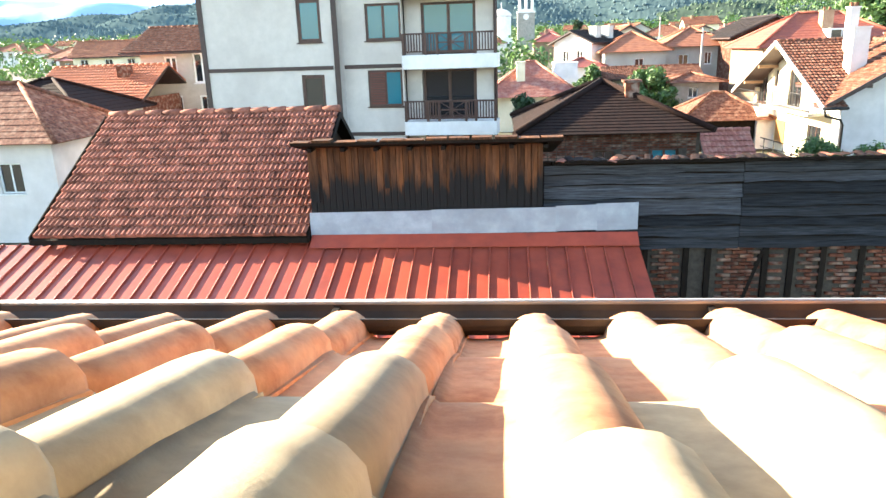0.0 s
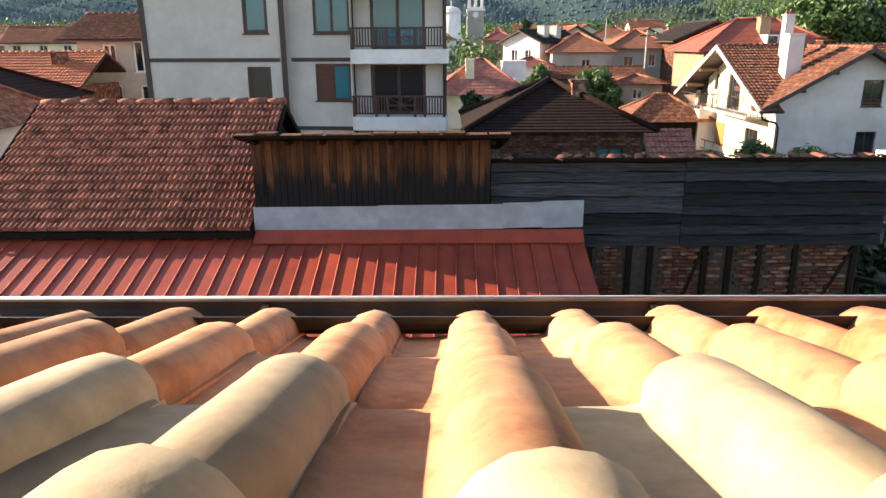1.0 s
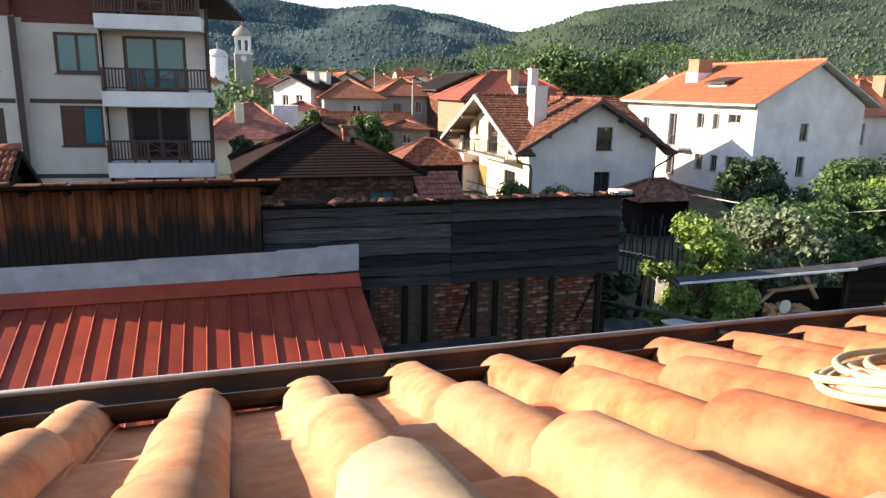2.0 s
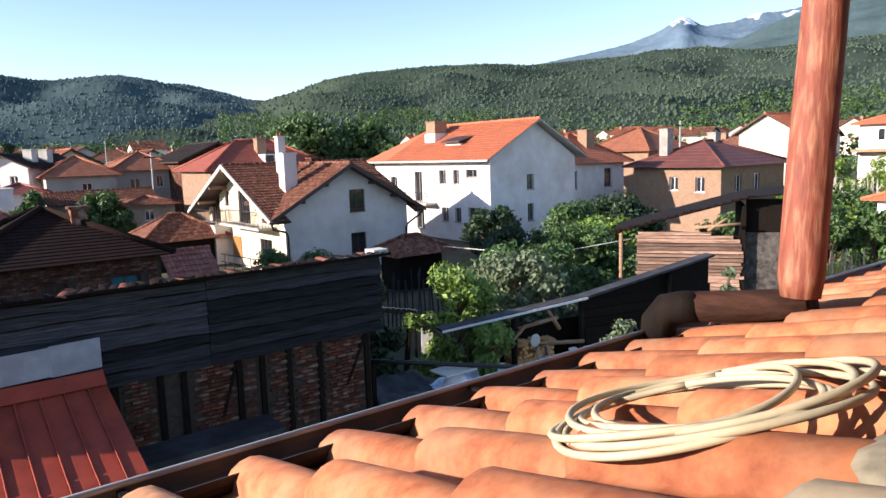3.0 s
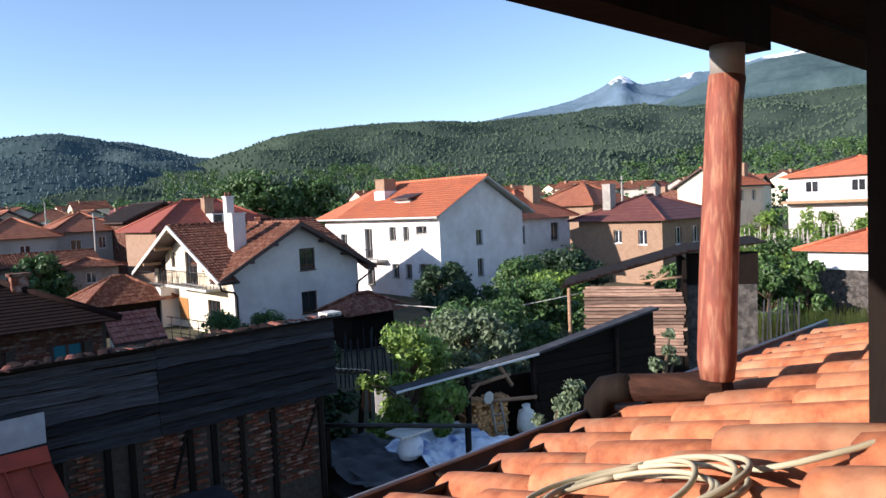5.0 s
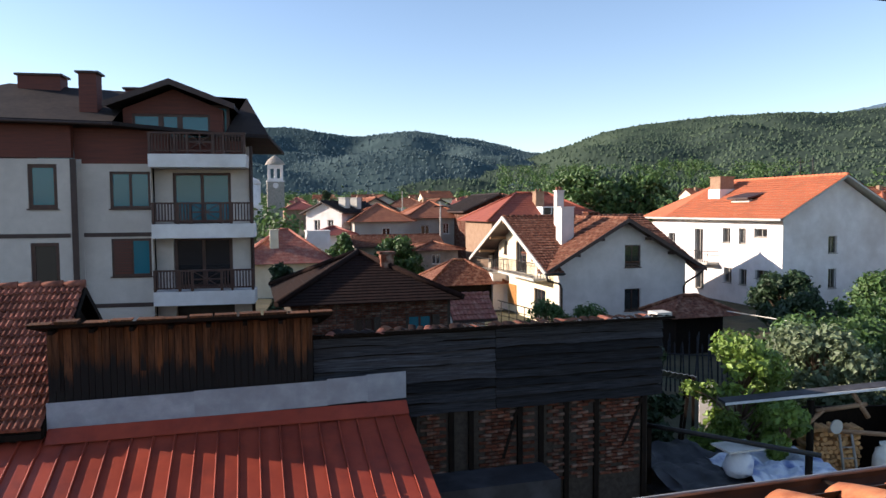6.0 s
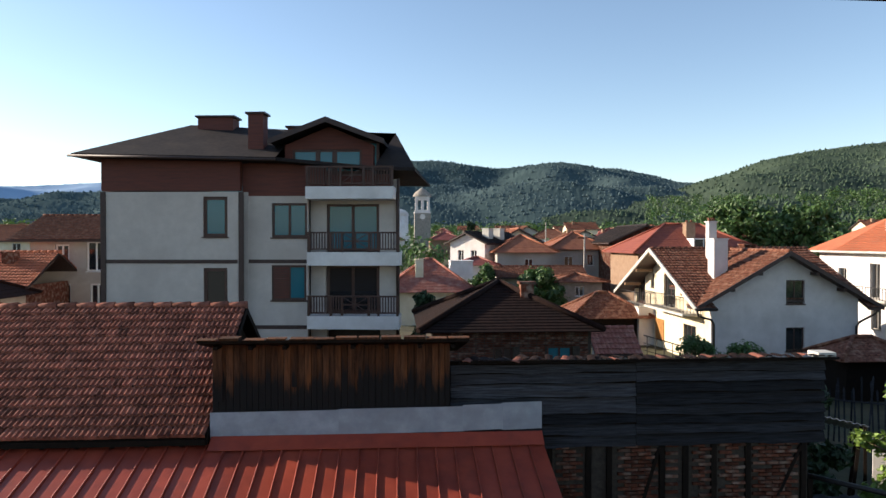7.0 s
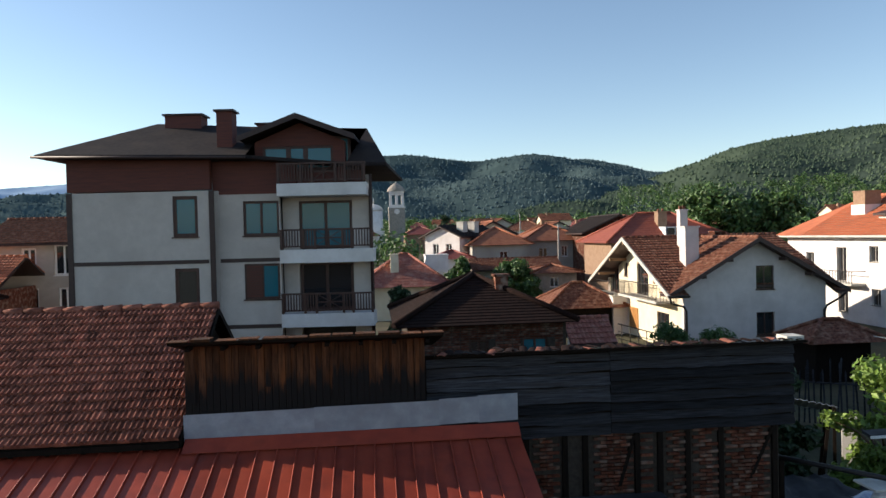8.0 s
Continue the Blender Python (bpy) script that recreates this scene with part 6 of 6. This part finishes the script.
for k in range(18):
    bm = bmesh.new()
    xx = -2.45 + k * 0.25
    zz = 4.15 + (xx + 2.5) * 0.27
    box(bm, xx, -0.25, zz, xx + 0.22, 0.2, zz + rngs.uniform(0.02, 0.07))
    part("roof_tile", bm, M["old_dark_tile"], ps)
bm = bmesh.new()
tube(bm, [(-2.2, -0.1, 0), (-2.2, -0.1, 4.12)], 0.07, 8)
part("prop", bm, M["log_wood"], ps)
for a0, b0 in (((0.2, -0.2, 4.3), (1.6, -0.3, 4.45)), ((0.6, -0.25, 4.2), (1.2, -0.25, 4.62))):
    bm = bmesh.new()
    tube(bm, [a0, b0], 0.05, 6)
    part("stick", bm, M["log_wood"], ps)

ws = thing("wood_store", "open wood store with a sloping felt roof and bright metal edge", "shed", pose(12.45, 12.9, 0, 0, 0, -14))
# roof rises from the low left end
bm = bmesh.new()
prism(bm, [(-2.2, 2.66), (2.1, 3.02), (6.6, 3.78), (6.6, 3.84), (2.1, 3.09), (-2.2, 2.72)], "y", 0, 0.4)
part("roof", bm, M["black_tarp"], ws, "black felt roof")
bm = bmesh.new()
prism(bm, [(-2.2, 2.65), (2.1, 3.01), (2.1, 3.07), (-2.2, 2.705)], "y", -0.03, -0.002)
part("metal_edge", bm, M["white_frame"], ws, "bright galvanised roof edge")
for xx, hh in ((-0.1, 2.7), (2.0, 3.0), (5.0, 3.4)):
    bm = bmesh.new()
    tube(bm, [(xx, 0.15, 0), (xx, 0.15, hh)], 0.08, 8, wobble=0.08, seed=int(xx * 9) + 50)
    part("post", bm, M["dark_wood"], ws)
for a0, b0 in (((-0.9, 0.1, 1.5), (0.2, 0.1, 2.5)), ((0.3, 0.05, 2.0), (2.0, 0.05, 1.85)), ((0.0, 0.1, 2.45), (1.2, 0.1, 2.6)), ((1.2, 0.0, 2.3), (0.9, 0.2, 2.9))):
    bm = bmesh.new()
    tube(bm, [a0, b0], 0.055, 7)
    part("brace", bm, M["log_wood"], ws)
one_box("back_wall", (-0.2, 0.95, 0, 6.6, 1.05, 2.3), M["dark_wood"], ws)
rngs = random.Random(63)
for k in range(11):
    bm = bmesh.new()
    z0 = 0.1 + k * 0.26
    box(bm, 2.1 + rngs.uniform(-0.1, 0.1), 0.19 + rngs.uniform(-0.02, 0.02), z0, 6.6, 0.24, z0 + rngs.uniform(0.225, 0.25))
    part("side_plank", bm, M["dark_wood"], ws)
bm = bmesh.new()
prism(bm, [(2.12, 0), (6.6, 0), (6.6, 3.77), (2.12, 3.0)], "y", 0.26, 0.33)
part("side_backing", bm, M["dark_wood"], ws)
logs = thing("firewood_stack", "stack of cut firewood with pale round ends", "firewood", pose(12.6, 13.3, 0, 0, 0, -14))
bm = bmesh.new()
tube(bm, [(0, -0.2, 0), (0, 0.2, 0)], [1, 1], 9, wobble=0.12, seed=3)
log_me = piece_mesh("log", bm, M["cut_wood"])
for r in range(10):
    for c in range(11):
        if r > 6 and rngs.random() < 0.35:
            continue
        sc = rngs.uniform(0.045, 0.068)
        ob = shared("log", log_me, logs, pose(-0.2 + c * 0.125 + (r % 2) * 0.06, rngs.uniform(-0.06, 0.06), 0.98 + r * 0.108, 0, rngs.uniform(0, 90), 0) @ Matrix.Diagonal((sc, 1, sc, 1)))
one_box("stack_base", (-0.3, -0.15, 0, 1.3, 0.2, 0.93), M["dark_wood"], logs)
sk = thing("sack", "full white sack leaning on a post", "sack", pose(13.95, 12.45, 0.95))
bm = bmesh.new()
tube(bm, [(0, 0, 0), (0, 0, 0.12), (0.02, 0, 0.4), (0, 0, 0.6), (0.01, 0, 0.68), (0, 0, 0.78)], [0.2, 0.27, 0.28, 0.22, 0.1, 0.13], 12, wobble=0.12, seed=9)
part("cloth", bm, M["sack"], sk)
tb = thing("log_bench", "rough timber bench below the sack", "bench", pose(13.3, 12.35, 0, 0, 0, -14))
one_box("seat", (-1.0, -0.2, 0.85, 1.2, 0.25, 0.95), M["dark_wood"], tb)
for xx in (-0.9, 1.0):
    one_box("leg", (xx, -0.1, 0, xx + 0.12, 0.1, 0.85), M["dark_wood"], tb)
ld = thing("leaning_ladder", "short grey wooden ladder leaning on the firewood", "ladder", pose(12.9, 12.55, 0.95, -14, 0, -14))
for xx in (0, 0.32):
    bm = bmesh.new()
    tube(bm, [(xx, 0, 0), (xx * 0.9, 0, 1.0)], 0.03, 6)
    part("rail", bm, M["stone"], ld)
for zz in (0.2, 0.45, 0.7):
    bm = bmesh.new()
    tube(bm, [(0, 0, zz), (0.3, 0, zz)], 0.02, 6)
    part("rung", bm, M["stone"], ld)
bs = thing("hanging_basin", "round pale enamel basin hung on the wood store", "basin", pose(12.75, 12.65, 2.15))
bm = bmesh.new()
tube(bm, [(0, 0, 0), (0, 0.05, 0), (0, 0.08, 0)], [0.17, 0.15, 0.08], 16)
part("bowl", bm, M["concrete"], bs)


def sheet(name, label, x0, y0, x1, y1, z, amp, material, seed, n=26, category="tarpaulin"):
    verts, faces = [], []
    for i in range(n + 1):
        for j in range(n + 1):
            x, y = x0 + (x1 - x0) * i / n, y0 + (y1 - y0) * j / n
            e = 0.15 * noise.noise((i * 0.3, j * 0.3, seed))
            verts.append((x + e, y + e * 0.7, z + amp * (noise.noise((x * 1.4, y * 1.4, seed)) + 0.6 * noise.noise((x * 4, y * 4, seed + 3)))))
    for i in range(n):
        for j in range(n):
            a0 = i * (n + 1) + j
            faces.append((a0, a0 + n + 1, a0 + n + 2, a0 + 1))
    t = thing(name, label, category)
    part_data("cloth", verts, faces, material, t, smooth=True)
    return t


# low yard roof beside the long shed with tarpaulins on it
yr = thing("yard_roof", "low black felt roof over the yard", "roof")
one_box("deck", (7.8, 10.2, 1.2, 12.2, 14.4, 1.32), M["black_tarp"], yr)
for x, y in ((7.95, 10.3), (12.0, 10.3), (7.95, 14.2), (12.0, 14.2)):
    one_box("post", (x, y, 0, x + 0.12, y + 0.12, 1.2), M["dark_wood"], yr)
sheet("black_cover", "crumpled black plastic sheet on the yard roof", 7.85, 10.3, 9.9, 14.3, 1.62, 0.16, M["black_tarp"], 5, 30)
sheet("white_tarpaulin", "crumpled white and blue tarpaulin on the yard roof", 9.4, 10.4, 11.7, 12.9, 1.72, 0.22, M["tarp"], 9, 34)
bk = thing("bucket_bundle", "white covered bundle on the yard roof", "bundle", pose(9.35, 11.75, 1.75))
bm = bmesh.new()
tube(bm, [(0, 0, 0), (0, 0, 0.1), (0.03, 0, 0.35), (0, 0, 0.55)], [0.26, 0.3, 0.27, 0.12], 10, wobble=0.2, seed=12)
part("wrapping", bm, M["tarp"], bk)
one_box("lid_board", (-0.45, -0.3, 0.56, 0.4, 0.3, 0.60), M["concrete"], bk)
pipe = thing("long_pole", "long dark pole lying over the yard", "pole")
bm = bmesh.new()
tube(bm, [(7.7, 12.9, 2.62), (10.6, 10.9, 2.3)], 0.05, 8)
part("shaft", bm, M["iron"], pipe)
one_box("prop", (7.85, 12.75, 1.3, 7.95, 12.85, 2.6), M["dark_wood"], pipe)
one_box("prop", (10.4, 11.0, 1.3, 10.5, 11.1, 2.33), M["dark_wood"], pipe)
ws2 = thing("white_board", "upright white-painted board in the garden", "board", pose(12.4, 17.0, 0, 0, 0, -30))
one_box("panel", (-0.16, -0.03, 0.3, 0.2, 0.03, 2.1), M["white_plaster"], ws2)
one_box("stake", (-0.36, 0.03, 0, -0.28, 0.1, 2.3), M["dark_wood"], ws2)
zr = thing("zinc_sheet_roof", "sloping sheet of pale corrugated metal", "roof", pose(11.9, 18.2, 2.2, -20, 8, -30))
bm = bmesh.new()
pr = [(-0.8 + 0.04 * i, 0.02 * math.sin(i * 1.57)) for i in range(41)]
prism(bm, pr + [(p[0], p[1] - 0.012) for p in pr[::-1]], "y", -0.6, 0.7)
part("sheet", bm, M["zinc"], zr)
for x, y in ((-0.6, 0.4), (0.6, 0.4), (-0.6, -0.4), (0.6, -0.4)):
    one_box("leg", (x, y, -2.4, x + 0.08, y + 0.08, -0.02), M["dark_wood"], zr)
pf = thing("picket_fence", "grey picket fence across the garden", "fence")
rngs = random.Random(71)
for k in range(44):
    bm = bmesh.new()
    hh = rngs.uniform(1.9, 2.5)
    prism(bm, [(-0.03, 0), (0.03, 0), (0.03, hh - 0.1), (0, hh), (-0.03, hh - 0.1)], "y", -0.015, 0.015)
    ob = part("picket", bm, M["grey_board"], pf)
    ob.matrix_local = pose(14.6 + k * 0.15, 24.2 - k * 0.09, 0, 0, rngs.uniform(-4, 4), -30)
bm = bmesh.new()
tube(bm, [(14.5, 24.25, 1.5), (21.2, 20.2, 1.5)], 0.03, 6)
part("rail", bm, M["grey_board"], pf)
def stakes(name, label, x0, y0, x1, y1, n, h, material):
    """A row of pointed stakes with one rail."""
    f = thing(name, label, "fence")
    rng = random.Random(int(x0 * 7))
    for k in range(n):
        hh = h * rng.uniform(0.85, 1.08)
        b = bmesh.new()
        prism(b, [(-0.035, 0), (0.035, 0), (0.03, hh - 0.1), (0, hh), (-0.03, hh - 0.1)], "y", -0.015, 0.015)
        ob = part("picket", b, material, f)
        ob.matrix_local = pose(x0 + (x1 - x0) * k / (n - 1), y0 + (y1 - y0) * k / (n - 1), 0, 0, rng.uniform(-4, 4), -68)
    b = bmesh.new()
    tube(b, [(x0, y0, h * 0.72), (x1, y1, h * 0.72)], 0.03, 6)
    part("rail", b, material, f)
    return f


stakes("picket_fence", "weathered grey picket fence in the meadow", 32.6, 15.3, 33.6, 13.0, 14, 2.1, M["grey_board"])
stakes("vine_stakes", "long row of tall grey vine stakes", 56.3, 26.2, 59.0, 18.5, 40, 4.3, M["grey_plaster"])
line = thing("overhead_wire", "thin pale wire strung across the gardens", "wire")
bm = bmesh.new()
tube(bm, [(17.0, 22.0, 3.35), (19.0, 18.5, 3.1), (20.6, 14.9, 3.95)], 0.018, 5)
part("strand", bm, M["concrete"], line)

# ---- cable coil and mortar on the own roof ----
coil = thing("cable_coil", "loose coil of cream cable lying on the tiles", "cable")
for k in range(6):
    rngk = random.Random(k + 100)
    pts = []
    ox, oy = rngk.uniform(-0.035, 0.035), rngk.uniform(-0.03, 0.03)
    ra, rb = 0.205 + rngk.uniform(-0.05, 0.012), 0.185 + rngk.uniform(-0.07, 0.015)
    ph = rngk.uniform(-0.12, 0.12)
    for i in range(49):
        t = math.tau * i / 48
        u, v = ra * math.cos(t), rb * math.sin(t)
        u, v = u * math.cos(0.5 + ph) - v * math.sin(0.5 + ph), u * math.sin(0.5 + ph) + v * math.cos(0.5 + ph)
        x, y = 1.09 + ox + u, 0.655 + oy + v
        pts.append((x, y, roof_z(y) + 0.006 + 0.003 * k + 0.006 * math.sin(t * 2 + k)))
    bm = bmesh.new()
    tube(bm, pts, 0.0056, 7)
    part("loop", bm, M["cable"], coil)
bm = bmesh.new()
tube(bm, [(x, y, roof_z(y) + 0.012) for x, y in ((1.24, 0.50), (1.22, 0.46), (1.25, 0.41), (1.32, 0.345), (1.42, 0.29), (1.55, 0.26))], 0.0056, 7)
part("loose_end", bm, M["cable"], coil)
for k, (x, y, r, s) in enumerate(((0.95, 0.255, 0.15, 0.85), (1.24, 0.13, 0.16, 0.9))):
    bm = bmesh.new()
    bmesh.ops.create_icosphere(bm, subdivisions=3, radius=1)
    for v in bm.verts:
        c = v.co.copy()
        nz = 1 + 0.22 * noise.noise((c.x * 1.7 + k * 5, c.y * 1.7, c.z * 1.7))
        v.co = (c.x * r * nz, c.y * r * s * nz, c.z * 0.022 * nz + 0.006 * noise.noise((c.x * 4, c.y * 4, k)))
    for f in bm.faces:
        f.smooth = True
    mt = thing("mortar_patch", "pale patch of mortar smeared over the tiles", "mortar", pose(x, y, roof_z(y) - 0.012, math.degrees(-ANG), 0, 0), group="mortar patches on the roof")
    part("lump", bm, M["mortar"], mt)

# ---- utility poles ----
for x, y, h in ((18.9, 69.5, 8.0), (21.5, 100.0, 10.0), (47.5, 62.0, 9.0), (60.0, 40.0, 9.4)):
    up = thing("utility_pole", "slim grey utility pole between the houses", "pole", pose(x, y, 0), group="utility poles")
    bm = bmesh.new()
    tube(bm, [(0, 0, 0), (0, 0, h)], [0.13, 0.08], 8)
    part("shaft", bm, M["stone"], up)
    one_box("crossarm", (-0.7, -0.05, h - 0.5, 0.7, 0.05, h - 0.4), M["dark_wood"], up)


# ---- pieces: near roof tiles ----
near_meshes = [near_tile_mesh(s, M["near_tile"]) for s in range(4)]
tan_meshes = [near_tile_mesh(s, M["tan_tile"]) for s in range(7, 10)]
pale_meshes = [near_tile_mesh(s, M["pale_tile"]) for s in range(4, 7)]
rngs = random.Random(11)
for c, y in enumerate((1.425, 1.06, 0.70, 0.34, -0.02, -0.38, -0.74)):
    for k in range(-14, 20):
        x = 0.065 + 0.21 * k + rngs.uniform(-0.004, 0.004)
        me = pale_meshes[k % 3] if y < 0.4 and k < 4 or c == 2 and k in (-4, -2, -1, 1) else (tan_meshes if k < 3 else near_meshes)[rngs.randrange(3)]
        shared("clay_tile", me, roof,
               pose(x, y + rngs.uniform(-0.012, 0.012), roof_z(y) - 0.046 + rngs.uniform(0, 0.006), math.degrees(-ANG) + 2.2 + rngs.uniform(-0.5, 0.5), rngs.uniform(-0.8, 0.8), rngs.uniform(-0.9, 0.9)))

# ---- pieces: barn roof tiles ----
barn_meshes = [barn_tile_mesh(s) for s in range(3)]
slope_deg = math.degrees(math.atan2(RIDGE_Z - EAVE_Z, RIDGE_Y - EAVE_Y))
run = math.hypot(RIDGE_Z - EAVE_Z, RIDGE_Y - EAVE_Y)
ncourse = 15
rest_v, rest_f = [], []
for c in range(ncourse):
    s = c / ncourse
    y, z = EAVE_Y - 0.03 + (RIDGE_Y - EAVE_Y) * s, EAVE_Z + (RIDGE_Z - EAVE_Z) * s
    x = BX1 - 0.2
    k = 0
    while x > BX0:
        m = pose(x + rngs.uniform(-0.006, 0.006), y + rngs.uniform(-0.012, 0.012), z + 0.03 + rngs.uniform(0, 0.006), slope_deg - 2.0 + rngs.uniform(-0.6, 0.6), rngs.uniform(-0.7, 0.7), rngs.uniform(-1.2, 1.2))
        if k < 17:
            shared("roof_tile", barn_meshes[k % 3], barn_roof, m)
        else:
            me = barn_meshes[k % 3]
            n = len(rest_v)
            rest_v += [tuple(m @ v.co) for v in me.vertices]
            rest_f += [tuple(i + n for i in p.vertices) for p in me.polygons]
        x -= 0.2
        k += 1
far_tiles = part_data("far_tiles", rest_v, rest_f, mat("barn_clay_tile_far", srgb("744436"), srgb("aa6f5b"), 0.9, 9, rand=0.3, stain=srgb("50332a"), stain_scale=3, stain_amount=0.7, bump=0.5, island=True, spec=0.15), barn_roof)
tagged(far_tiles, kind="stuff")
for k in range(13):
    bm = bmesh.new()
    xa = BX1 - 0.4 * (k + 1)
    tube(bm, [(xa, RIDGE_Y, RIDGE_Z + 0.045), (xa + 0.43, RIDGE_Y, RIDGE_Z + 0.06)], [0.065, 0.085], 10)
    part("ridge_tile", bm, M["barn_tile"], barn)

# ---- pieces: bricks of the long shed ----
bm = bmesh.new()
box(bm, -0.12, -0.03, -0.027, 0.12, 0.03, 0.027)
bmesh.ops.bevel(bm, geom=bm.edges[:], offset=0.006, segments=1, affect="EDGES")
brick_me = piece_mesh("brick", bm, M["brick"])
studs = (2.58, 3.31, 3.70, 4.70, 5.15, 5.69, 6.35, 7.43)
count = 0
for r in range(22):
    z = 3.385 - r * 0.072
    x = 2.1 + (0.13 if r % 2 else 0)
    while x < 7.42:
        if not any(s - 0.10 < x < s + 0.23 for s in studs) and rngs.random() > 0.04 and count < 300 and x > 2.75:
            shared("brick", brick_me, brickwork, pose(x, GY + 0.012 - rngs.uniform(0, 0.014), z + rngs.uniform(-0.004, 0.004), 0, rngs.uniform(-1.5, 1.5), rngs.uniform(-1.5, 1.5)))
            count += 1
        x += 0.258
